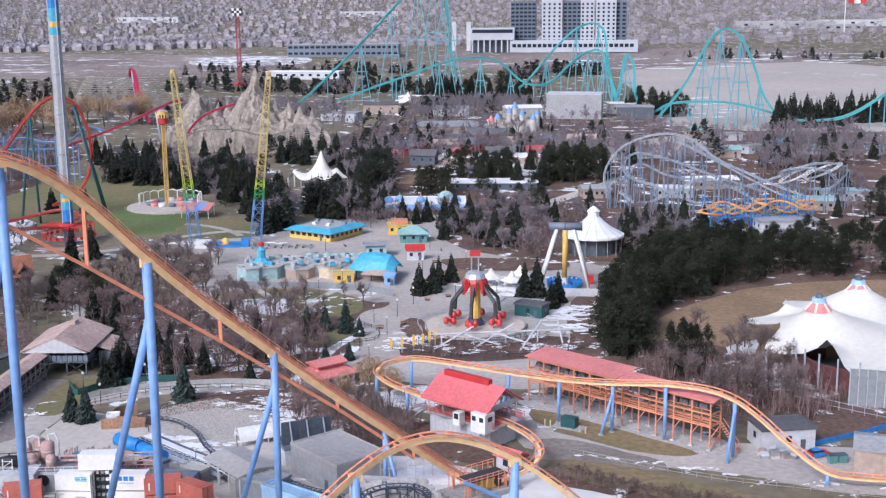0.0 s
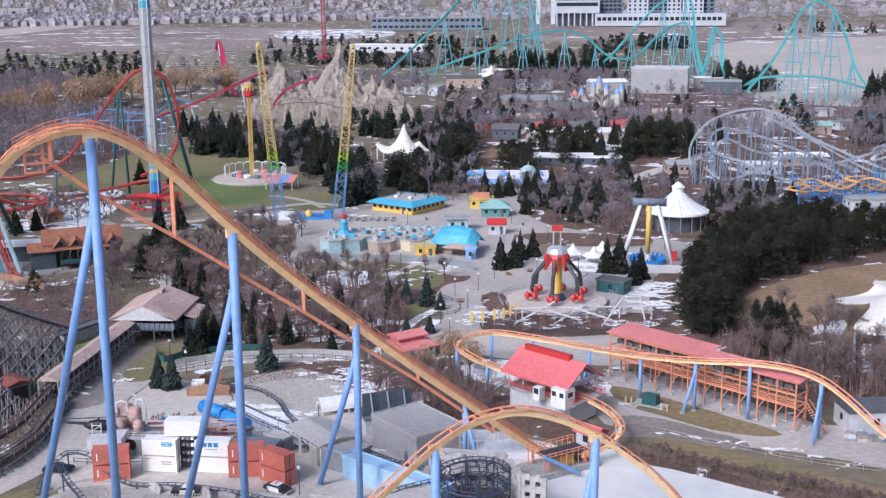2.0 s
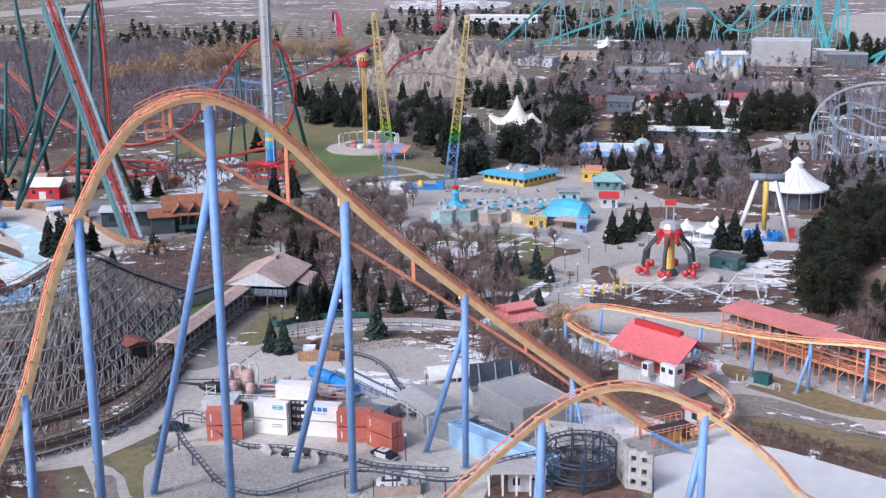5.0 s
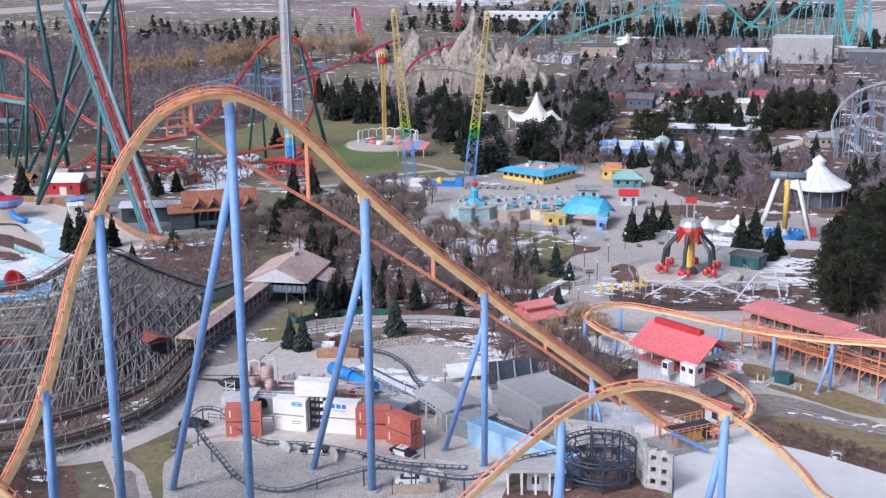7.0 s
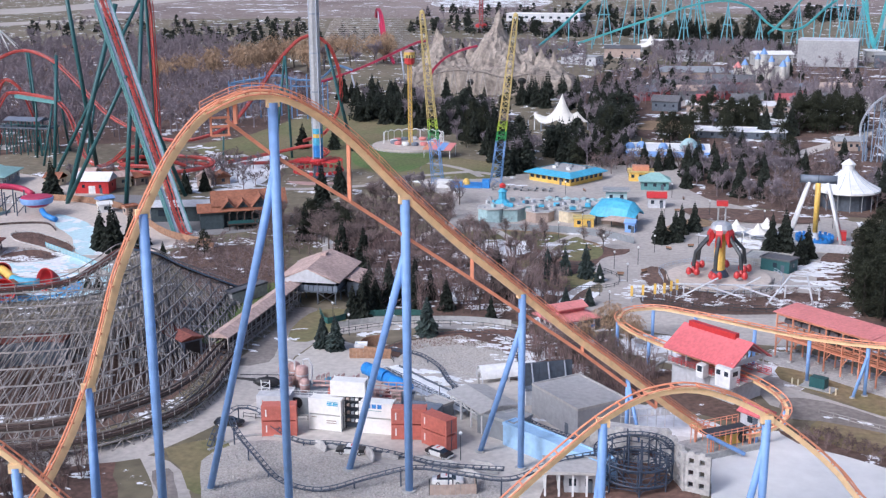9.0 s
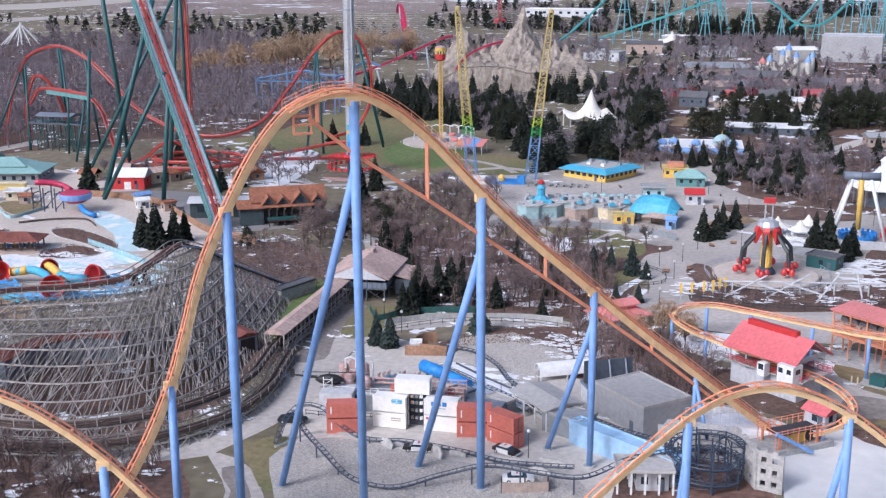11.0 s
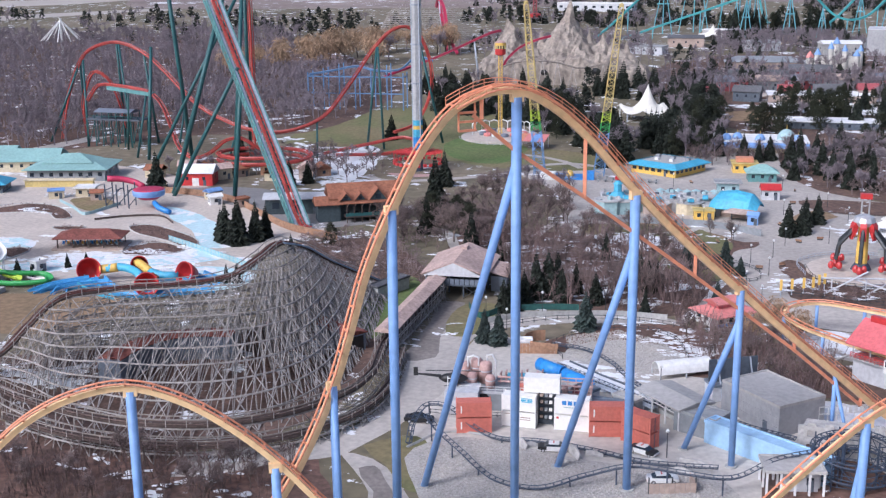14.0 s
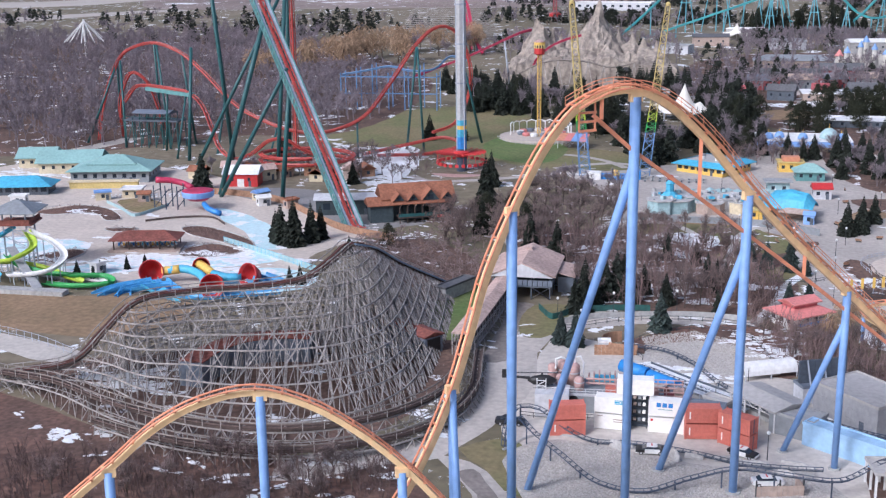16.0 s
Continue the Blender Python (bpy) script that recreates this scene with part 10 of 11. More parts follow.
def places(poly, count, gap, seed):
    rnd = random.Random(seed)
    xs, ys = [p[0] for p in poly], [p[1] for p in poly]
    out, cells = [], {}
    for _ in range(count * 30):
        if len(out) >= count:
            break
        x, y = rnd.uniform(min(xs), max(xs)), rnd.uniform(min(ys), max(ys))
        c = (int(x // gap), int(y // gap))
        near = [q for i in (-1, 0, 1) for j in (-1, 0, 1) for q in cells.get((c[0] + i, c[1] + j), ())]
        if inside(x, y, poly) and all((x - a) ** 2 + (y - b) ** 2 > gap * gap for a, b in near):
            out.append((x, y))
            cells.setdefault(c, []).append((x, y))
    return out


def thicket(name, label, polys, count, gap, h, material, seed, kind="bush"):
    """Undergrowth too dense to count: many small leafless shrubs in one."""
    rnd, m = random.Random(seed), Mesh()
    protos = [[(c.data, [v.co.copy() for v in c.data.vertices], [tuple(p.vertices) for p in c.data.polygons]) for c in t.children] for t in KINDS[kind]]
    for poly in polys:
        for x, y in places(poly, count, gap, seed):
            k = rnd.uniform(*h) / 10
            tm = Matrix.Translation((x, y, rise(y) - 0.1)) @ Matrix.Rotation(rnd.uniform(0, 6.28), 4, "Z") @ Matrix.Diagonal((k * 1.2, k * 1.2, k, 1))
            for _, vs, fs in rnd.choice(protos):
                m.add([tm @ v for v in vs], fs)
    return ground_thing(name, m, material, label, "undergrowth", "stuff")


def woods(name, label, polys, count, gap, h, material, seed, wide=1.15, shapes=None):
    """Leafless woods past counting: trunks, limbs and twigs in one."""
    rnd, m = random.Random(seed), Mesh()
    for poly in polys:
        for x, y in places(poly, count, gap, seed):
            k = rnd.uniform(*h) / 10
            tm = Matrix.Translation((x, y, rise(y) - 0.1)) @ Matrix.Rotation(rnd.uniform(0, 6.28), 4, "Z") @ Matrix.Diagonal((k * wide, k * wide, k, 1))
            for piece in rnd.choice(shapes or WOODS):
                m.add([tm @ Vector(v) for v in piece.v], piece.f)
    return ground_thing(name, m, material, label, "woods", "stuff")


FAR_TREES = {"fir": [], "pine": [], "bare": []}


def grove(poly, count, gap, seed, mix, h):
    rnd = random.Random(seed + 100)
    for x, y in places(poly, count, gap, seed):
        kind = rnd.choice(mix)
        if y > 392 and kind in FAR_TREES:
            FAR_TREES[kind].append((x, y, rnd.uniform(*h) / 10))
            continue
        plant_tree(kind, x, y, rnd.uniform(*h) * (0.5 if kind == "bush" else 1.0), 1.1 if kind == "willow" else 1.0)


def plant_all(kind, rows):
    for x, y, h in rows:
        plant_tree(kind, x, y, h)


plant_all("fir", ((-73, 250, 9), (-73.4, 259.3, 10), (-64.9, 270.6, 9), (-109, 320, 12), (-140.6, 291, 6), (-216.5, 367, 14), (-113.5, 351.7, 17), (-159, 472, 12), (-145, 472, 11), (-171.8, 378.6, 9), (-166.8, 383.6, 9), (-207, 422, 11), (-117.7, 386, 12), (-135, 542, 14), (24, 329, 12), (27.6, 330, 13), (30.5, 315.8, 9), (33, 322, 10), (-48, 295, 7), (-6.5, 333, 10), (-2.5, 336, 9), (-0.8, 345.3, 9), (3, 349.6, 9), (-43, 252, 6), (-66, 262, 8), (-60, 266, 8)))
plant_all("fir", ((-72.7, 252.1, 9.5), (-68.8, 259.8, 11), (-66.2, 262.4, 11.5), (-74.8, 249.1, 8), (-71, 255.5, 9), (-54.6, 258.3, 8), (-43.1, 270.1, 8.5), (-55.3, 298.2, 8), (-45.2, 275.9, 8.5), (-41, 272.6, 7.5), (-62.5, 259, 9), (-84, 293, 11), (-92, 300, 12)))
plant_all("spruce", ((-72.2, 226.2, 8), (-75.4, 227.4, 7.4), (-55.2, 239.2, 9.4), (-34.5, 290.7, 8.5), (-30.2, 294.2, 8), (-24.7, 292.4, 9), (-36.5, 284, 5), (-32, 286, 4.6), (-21, 289, 5), (-27, 262, 6), (-22, 268, 5)))
grove([(39.5, 275), (40.5, 268), (45, 265.5), (49, 272.5), (55, 303), (52, 320), (47, 318), (43, 300)], 40, 3.2, 1, ["pine"] * 8 + ["fir"], (10, 13.5))
grove([(48, 322), (55, 304), (66, 320), (78, 332), (89, 341), (94, 372), (90, 390), (66, 372), (56, 346)], 76, 3.7, 21, ["pine"] * 9 + ["fir"], (9.5, 12.5))
grove([(90, 341), (101.9, 346), (116, 350), (140, 354), (176, 360), (182, 388), (120, 394), (92, 392)], 92, 3.8, 46, ["pine"] * 6 + ["bare"], (9, 12))
plant_all("fir", ((-163, 299, 12), (-158.5, 297, 14), (-155, 302, 13), (-160.5, 303, 12), (-153.5, 306, 11), (-166, 303, 9)))
for x, y, h in ((-108, 322, 12), (-96, 318, 10), (-131, 297, 7), (-102, 330, 9)):
    plant_tree("pine", x, y, h, 1.15)
for x, y, h in ((51.9, 255.5, 12.5), (54.2, 253.5, 13.5), (56.4, 255.2, 12.5), (60.4, 256, 11.5), (58.2, 258, 10.5)):
    plant_tree("pine", x, y, h, 0.62)
grove([(-94, 328), (-66, 322), (-38, 310), (-34, 300), (-30, 285), (-32, 264), (-38, 256), (-62, 255), (-76, 258), (-79, 284), (-96, 300)], 50, 4.2, 2, ["bare", "bare"], (7, 10))
grove([(-34, 244), (-24, 238), (-16, 230), (-8, 224), (-12, 210), (-22, 214), (-34, 226)], 14, 3.0, 3, ["bare"], (5, 8))
for x, y, h in ((-15.5, 242, 9), (-11, 236, 8), (-20, 236, 7)):
    plant_tree("willow", x, y, h)
grove([(58, 285), (75, 277), (80, 255), (84, 240), (70, 226), (58, 228), (48, 246)], 30, 3.4, 4, ["bare", "bare"], (8, 11))
grove([(-150, 150), (-128, 158), (-112, 158), (-98, 166), (-92, 160), (-102, 140), (-125, 138), (-150, 140)], 18, 3.6, 6, ["bare"], (5, 8))
grove([(-140, 540), (-128, 532), (-108, 510), (-74, 452), (-60, 440), (-56, 452), (-72, 500), (-84, 540), (-96, 580), (-130, 606)], 70, 4.2, 7, ["fir"] * 4 + ["pine"] + ["bare"] * 5, (8, 16))
grove([(-42, 446), (-22, 446), (-22, 500), (-28, 540), (-46, 580), (-42, 540), (-38, 500)], 52, 3.8, 45, ["fir"] * 3 + ["pine"] * 2 + ["bare"] * 4, (8, 16))
grove([(-180, 600), (-130, 560), (-128, 590), (-150, 630), (-190, 620)], 34, 4.2, 8, ["fir", "fir", "bare"], (8, 15))
grove([(-60, 640), (-60, 560), (-30, 540), (-18, 580), (-30, 640)], 46, 4.6, 9, ["fir", "bare", "bare"], (9, 13))
grove([(12, 500), (30, 520), (80, 545), (84, 580), (50, 590), (20, 560), (4, 520)], 26, 5.2, 10, ["pine", "pine", "fir", "bare"], (11, 16))
grove([(8, 440), (14, 400), (34, 378), (46, 386), (42, 430), (62, 446), (60, 468), (20, 480)], 28, 4.6, 11, ["bare", "bare", "bare", "fir"], (8, 13))
grove([(-34, 430), (-6, 440), (8, 455), (-4, 462), (-36, 456)], 7, 4.6, 12, ["bare", "fir"], (8, 11))
grove([(3, 545), (32, 538), (33, 552), (6, 562)], 16, 4.4, 51, ["pine"] * 4 + ["fir"], (11, 15))
grove([(46, 534), (74, 530), (76, 556), (52, 560)], 13, 5.0, 52, ["pine"] * 5 + ["bare"], (13, 17))
grove([(-12, 500), (2, 498), (4, 516), (-10, 518)], 8, 4.2, 53, ["pine"], (10, 13))
grove([(1, 424), (12, 421), (12, 452), (1, 452)], 10, 3.6, 54, ["fir"] * 3 + ["bare"], (10, 14))
grove([(23, 430), (45, 440), (49, 488), (27, 488), (14, 462)], 22, 4.4, 55, ["bare"] * 5 + ["fir", "pine"], (8, 13))
grove([(-3, 436), (20, 420), (32, 402), (22, 394), (4, 404), (-4, 424)], 14, 4.2, 56, ["bare"] * 3 + ["fir"], (7, 11))
grove([(72, 388), (90, 398), (86, 430), (66, 424), (60, 398)], 30, 3.8, 57, ["bare"] * 3 + ["fir", "pine"], (9, 13))
grove([(-70, 338), (-20, 330), (-22, 318), (-38, 314), (-68, 328)], 16, 4.0, 13, ["bare"], (6, 9))
grove([(-128, 330), (-108, 345), (-90, 400), (-72, 380), (-70, 335), (-100, 300), (-120, 300)], 55, 4.4, 14, ["bare", "bare"], (8, 12))
grove([(-285, 650), (-255, 650), (-215, 720), (-185, 770), (-230, 790), (-275, 740)], 24, 8, 15, ["willow"] * 3 + ["bare"], (17, 23))
grove([(-300, 620), (-330, 660), (-300, 700), (-280, 650)], 6, 9, 35, ["willow", "bare"], (15, 19))
grove([(-235, 400), (-210, 395), (-180, 440), (-150, 432), (-165, 400), (-200, 385)], 16, 6, 17, ["bare"], (6, 10))
grove([(205, 712), (300, 755), (310, 775), (208, 735)], 28, 4.6, 18, ["fir"], (16, 22))
grove([(120, 800), (145, 830), (170, 800), (160, 775), (140, 780)], 18, 5, 19, ["pine", "fir"], (13, 18))
grove([(-20, 880), (60, 900), (90, 930), (60, 950), (-20, 930)], 34, 6, 20, ["pine", "fir"], (14, 20))
plant_all("fir", ((-193.9, 266.1, 4.2), (-197.4, 254.7, 4.6), (-199.3, 261.9, 3.6), (-205.1, 260.4, 3.8), (-191.5, 271.6, 3.2), (-146.8, 260, 5), (-144.2, 260.5, 5.4)))
grove([(150, 440), (185, 452), (195, 520), (170, 560), (160, 480)], 22, 5.5, 23, ["bare", "fir", "pine"], (9, 14))


grove([(70, 438), (100, 432), (96, 450), (76, 462)], 12, 4.4, 47, ["bare", "fir"], (7, 11))
def far_trees(kind, source, name, label, material, seed):
    """The far trees of one kind, past telling apart, in one."""
    rnd, m = random.Random(seed), Mesh()
    protos = [[([v.co.copy() for v in c.data.vertices], [tuple(p.vertices) for p in c.data.polygons]) for c in t.children] for t in KINDS[source]]
    for x, y, k in FAR_TREES[kind]:
        w = k * rnd.uniform(0.85, 1.15)
        tm = Matrix.Translation((x, y, rise(y) - 0.1)) @ Matrix.Rotation(rnd.uniform(0, 6.28), 4, "Z") @ Matrix.Diagonal((w, w, k, 1))
        for vs, fs in rnd.choice(protos):
            m.add([tm @ v for v in vs], fs)
    return ground_thing(name, m, material, label, "woods", "stuff")


far_trees("fir", "fir", "far_firs", "dark green firs among the far rides", "needles", 321)
far_trees("pine", "pine", "far_pines", "dark rounded pines among the far rides", "pine_needles", 322)
far_trees("bare", "open", "far_bare_trees", "leafless grey-brown trees among the far rides", "bare_twigs", 323)
thicket("lift_saplings", "dense upright leafless saplings below the lift", [[(-94, 328), (-66, 322), (-38, 310), (-34, 300), (-28, 285), (-28, 262), (-38, 254), (-62, 256), (-72, 264), (-79, 284), (-96, 300)]], 120, 3.2, (5.0, 9.0), "twigs_red", 311, "sapling")
thicket("creek_saplings", "upright leafless saplings along the creek and the pond", [[(-36, 248), (-24, 242), (-14, 232), (-5, 222), (-8, 207), (-14, 206), (-22, 214), (-30, 228)], [(44, 262), (62, 262), (78, 252), (86, 236), (74, 222), (60, 226), (50, 240)]], 85, 1.9, (3.5, 7.0), "twigs_red", 312, "sapling")
thicket("field_saplings", "upright leafless saplings in the wild field", [[(-175, 152), (-128, 160), (-112, 158), (-96, 166), (-90, 158), (-100, 130), (-125, 120), (-175, 125)]], 120, 2.8, (3.5, 6.5), "field_twigs", 313, "sapling")
thicket("lift_thicket", "dense reddish-brown leafless undergrowth below the lift", [[(-94, 328), (-66, 322), (-38, 310), (-34, 300), (-28, 285), (-28, 262), (-38, 254), (-62, 254), (-76, 258), (-79, 284), (-96, 300)]], 170, 2.6, (2.5, 5.0), "twigs_red", 301)
thicket("bank_thicket", "dense reddish-brown leafless brush by the pond", [[(-34, 246), (-24, 240), (-14, 232), (-6, 224), (-10, 208), (-20, 214), (-34, 224)], [(20, 197), (36, 189), (54, 181), (68, 172), (66, 169), (50, 175), (32, 186), (19, 194)], [(58, 285), (75, 277), (82, 255), (86, 240), (74, 224), (58, 228), (48, 246)], [(-7, 290), (0, 282), (9, 279), (20, 282), (26, 287), (36, 283), (36, 276), (20, 270), (0, 268), (-8, 274)]], 70, 1.5, (1.6, 3.4), "twigs_red", 302)
thicket("reed_bank", "dense reddish dead reeds along the pond edge", [[(20, 199.5), (25, 197.5), (28.5, 194), (34, 191), (40, 188.5), (52, 182), (66, 174), (64, 171), (50, 178.5), (38, 185.5), (32, 188), (26, 191.5), (23, 195.5)]], 170, 0.9, (1.4, 2.8), "field_twigs", 306)
thicket("field_thicket", "brown leafless brush in the wild field", [[(-165, 150), (-128, 158), (-112, 156), (-98, 164), (-92, 158), (-102, 138), (-125, 132), (-165, 138)]], 75, 2.4, (2.5, 5.5), "field_twigs", 303)
thicket("bed_shrubs", "low brown shrubs in the planting beds", thicket_beds, 60, 1.1, (0.8, 1.8), "twigs_red", 305)
thicket("lodge_thicket", "brown leafless shrubs round the lodge", [[(-142, 302), (-128, 312), (-112, 300), (-100, 280), (-98, 266), (-112, 262), (-128, 276)], [(-128, 330), (-108, 345), (-92, 400), (-72, 380), (-70, 338), (-98, 330), (-100, 300), (-120, 296)], [(8, 440), (14, 400), (34, 380), (44, 388), (40, 430), (60, 446), (58, 466), (20, 478)]], 95, 2.8, (3.0, 6.0), "twigs", 304)


# ---- far woods and suburb: past counting ----
def far_bushes(name, label, polys, count, gap, size, material, seed, tall=1.0, leaves=12):
    m, rnd = Mesh(), random.Random(seed)
    for poly in polys:
        for x, y in places(poly, count, gap, seed):
            h = rnd.uniform(*size)
            for _ in range(leaves):
                a, f = rnd.uniform(0, 6.28), rnd.random()
                q = h * 0.38 * math.sin(math.pi * (0.15 + 0.8 * f)) * rnd.uniform(0.3, 1)
                p = Vector((x + q * math.cos(a), y + q * math.sin(a), rise(y) + h * tall * (0.08 + 0.9 * f)))
                u = Vector((rnd.gauss(0, 1), rnd.gauss(0, 1), rnd.gauss(0, 1))).normalized() * h * 0.17
                v = Vector((rnd.gauss(0, 1), rnd.gauss(0, 1), rnd.gauss(0, 1))).normalized() * h * 0.15
                m.add([p - u, p + v, p + u - v * 0.3], [(0, 1, 2)])
    return ground_thing(name, m, material, label, "woods", "stuff")


park_edge = [[(-620, 800), (-520, 480), (-330, 420), (-305, 470), (-315, 560), (-310, 640), (-290, 760), (-340, 840)]]
woods("bare_woods", "grey-brown leafless woods at the park edge", park_edge, 860, 5.4, (14, 20), "bare_twigs", 71, 0.85)
mid_woods = [[(-60, 690), (20, 610), (150, 600), (200, 640), (140, 700), (110, 750), (-20, 760)], [(-130, 700), (-60, 720), (-70, 860), (-180, 840), (-190, 760)], [(-20, 770), (80, 800), (60, 860), (-20, 850)], [(150, 540), (240, 600), (240, 690), (190, 690), (160, 600)], [(-40, 600), (-10, 612), (40, 612), (90, 590), (120, 560), (130, 600), (60, 640), (-30, 660)]]
woods("ride_woods", "grey-brown leafless woods round the dive coaster", [[(-325, 430), (-300, 424), (-285, 470), (-250, 476), (-215, 486), (-196, 520), (-198, 620), (-225, 650), (-290, 660), (-330, 560)]], 330, 4.6, (12, 18), "bare_twigs", 79, 0.9)
woods("street_trees", "bare brown trees among the far park streets", mid_woods, 150, 4.6, (10, 15), "bare_twigs", 72, 0.95)
garden = [[(8, 400), (14, 392), (40, 380), (66, 378), (74, 400), (68, 450), (60, 474), (20, 484), (2, 452)], [(-34, 432), (-8, 442), (6, 456), (-6, 464), (-36, 458)], [(62, 490), (120, 500), (176, 520), (180, 560), (90, 560), (60, 520)], [(165, 400), (240, 430), (250, 540), (205, 560), (185, 470)], [(-190, 400), (-150, 380), (-140, 430), (-180, 440), (-210, 430)]]
woods("garden_woods", "brown leafless garden trees and shrubs", garden, 44, 4.0, (5, 9), "twigs", 78, 1.2)
woods("mid_firs", "dark evergreens among the far park streets", mid_woods, 20, 6.4, (9, 14), "needles", 73, 0.95, [(fir_crown(10, 2.7, 66, 12),), (pine_crown(10, 2.7, 67, 40, 18, 0.08, 0.45),)])
mountain_side = [[(-158, 536), (-128, 535), (-126, 560), (-152, 566)], [(-110, 514), (-84, 516), (-82, 556), (-106, 560)], [(-92, 585), (-40, 590), (-34, 625), (-64, 636), (-94, 615)], [(-38, 510), (-24, 510), (-24, 566), (-34, 566)], [(-66, 424), (-58, 434), (-64, 480), (-76, 484)], [(-54, 458), (-40, 456), (-44, 488), (-54, 486)]]
woods("mountain_firs", "dark dense evergreens in front of the mock mountain", mountain_side, 20, 4.2, (11, 16), "needles", 83, 1.05, [(fir_crown(10, 2.8, 84, 12),), (pine_crown(10, 2.7, 85, 40, 18, 0.08, 0.45),), (fir_crown(10, 2.4, 86, 12),)])
belts = [[(-560, 870), (-455, 800), (-403, 802), (-330, 840), (-300, 880), (-356, 1010), (-490, 960), (-600, 1020)], [(-560, 900), (-300, 850), (-220, 900), (-300, 1010), (-560, 1040)], [(-230, 960), (-90, 960), (-80, 1010), (-230, 1020)], [(-120, 930), (-20, 960), (-30, 1020), (-110, 1010)], [(240, 1290), (480, 1260), (640, 1180), (660, 1210), (480, 1310), (250, 1320)], [(-900, 1000), (-640, 930), (-620, 1000), (-860, 1090)], [(60, 1060), (150, 1100), (140, 1180), (60, 1140)], [(480, 860), (560, 900), (560, 1080), (520, 1100)], [(-260, 1130), (-190, 1120), (-60, 1110), (0, 1150), (-60, 1170), (-250, 1170)]]
woods("dark_belts", "dark belts of far evergreens", belts, 55, 5.2, (7, 12), "needles", 74, 1.15, [(fir_crown(10, 2.7, 68, 7),), (pine_crown(10, 3.0, 69, 30, 12, 0.02, 0.75),), (pine_crown(10, 2.7, 70, 30, 12, 0.02, 0.75),)])
woods("brown_belts", "brown belts of far leafless trees", belts, 42, 8.0, (7, 12), "bare_twigs", 75, 1.3)
wedge = [(-1050, 1440), (-680, 1450), (-540, 1640), (420, 1560), (900, 1500), (2100, 4700), (-3000, 4700)]
# Suburb trees carry the haze in their paled base colour.
far_bushes("suburb_trees", "haze of leafless suburban trees", [wedge], 11000, 11.0, (10, 17), "hazed_wood", 76, leaves=10)
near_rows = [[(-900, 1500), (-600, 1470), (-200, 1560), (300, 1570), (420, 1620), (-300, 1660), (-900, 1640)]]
far_bushes("estate_trees", "leafless trees along the far estate edge", near_rows, 700, 8.0, (8, 13), "hazed_wood", 77, leaves=20)


def estate(count, seed):
    walls, roofs, rnd = Mesh(), Mesh(), random.Random(seed)
    rows = places(wedge, count, 17.0, seed)
    rows += places(near_rows[0], 420, 12.0, seed + 1)
    for x, y in rows:
        k = 0.85
        w, d, h, rz = rnd.uniform(9, 14) * k, rnd.uniform(8, 11) * k, rnd.uniform(5, 7), rnd.choice((0, 90)) + 14 * math.sin(x * 0.004)
        z = rise(y) - 0.5
        walls.box((x, y, z + h / 2), (w, d, h), rz)
        co, si = math.cos(radians(rz)), math.sin(radians(rz))
        a, b, t = w / 2 + 0.6, d / 2 + 0.6, rnd.uniform(2.4, 3.6)
        q = [(x + u * co - v * si, y + u * si + v * co, z + h + e) for u, v, e in ((-a, -b, 0), (a, -b, 0), (a, b, 0), (-a, b, 0), (-a * 0.5, 0, t), (a * 0.5, 0, t))]
        roofs.add(q, [(0, 1, 5, 4), (1, 2, 5), (2, 3, 4, 5), (3, 0, 4)])
    # Walls and roofs are paled for distance haze in their colour.
    ground_thing("estate_walls", walls, "hazed_house", "far estate of brick suburban houses", "houses", "stuff")
    ground_thing("estate_roofs", roofs, "hazed_roof", "grey and brown roofs of far houses, paled for haze", "roofs", "stuff")


estate(3800, 81)

# ---- old snow lying about ----
snow_rnd = random.Random(9)
sm = Mesh()


def snow_spot(x, y, r, stretch=1.0):
    """A ragged patch: a cluster of overlapping thin mounds."""
    a0 = snow_rnd.uniform(-0.5, 0.5)
    for _ in range(snow_rnd.randint(4, 8)):
        n, q = 11, r * snow_rnd.uniform(0.16, 0.42)
        u, v = snow_rnd.gauss(0, 0.55) * r * stretch, snow_rnd.gauss(0, 0.35) * r
        cx, cy, lift = x + u * math.cos(a0) - v * math.sin(a0), y + u * math.sin(a0) + v * math.cos(a0), snow_rnd.uniform(0.19, 0.23)
        ring, top = [], []
        for i in range(n):
            a, k = 2 * math.pi * i / n, q * snow_rnd.uniform(0.45, 1.45)
            px, py = cx + k * 2.0 * math.cos(a) * math.cos(a0) - k * math.sin(a) * math.sin(a0), cy + k * 2.0 * math.cos(a) * math.sin(a0) + k * math.sin(a) * math.cos(a0)
            ring.append((px, py, rise(py) + 0.16))
            top.append((cx + (px - cx) * 0.8, cy + (py - cy) * 0.8, rise(py) + lift))
        sm.add(ring + top, [(i, (i + 1) % n, n + (i + 1) % n, n + i) for i in range(n)] + [tuple(range(n, 2 * n))])


snow_seed = iter(range(200, 300))


def snow_zone(poly, count, size):
    for x, y in places(poly, count, 0.5, next(snow_seed)):
        snow_spot(x, y, snow_rnd.uniform(*size), snow_rnd.uniform(1.0, 2.6))


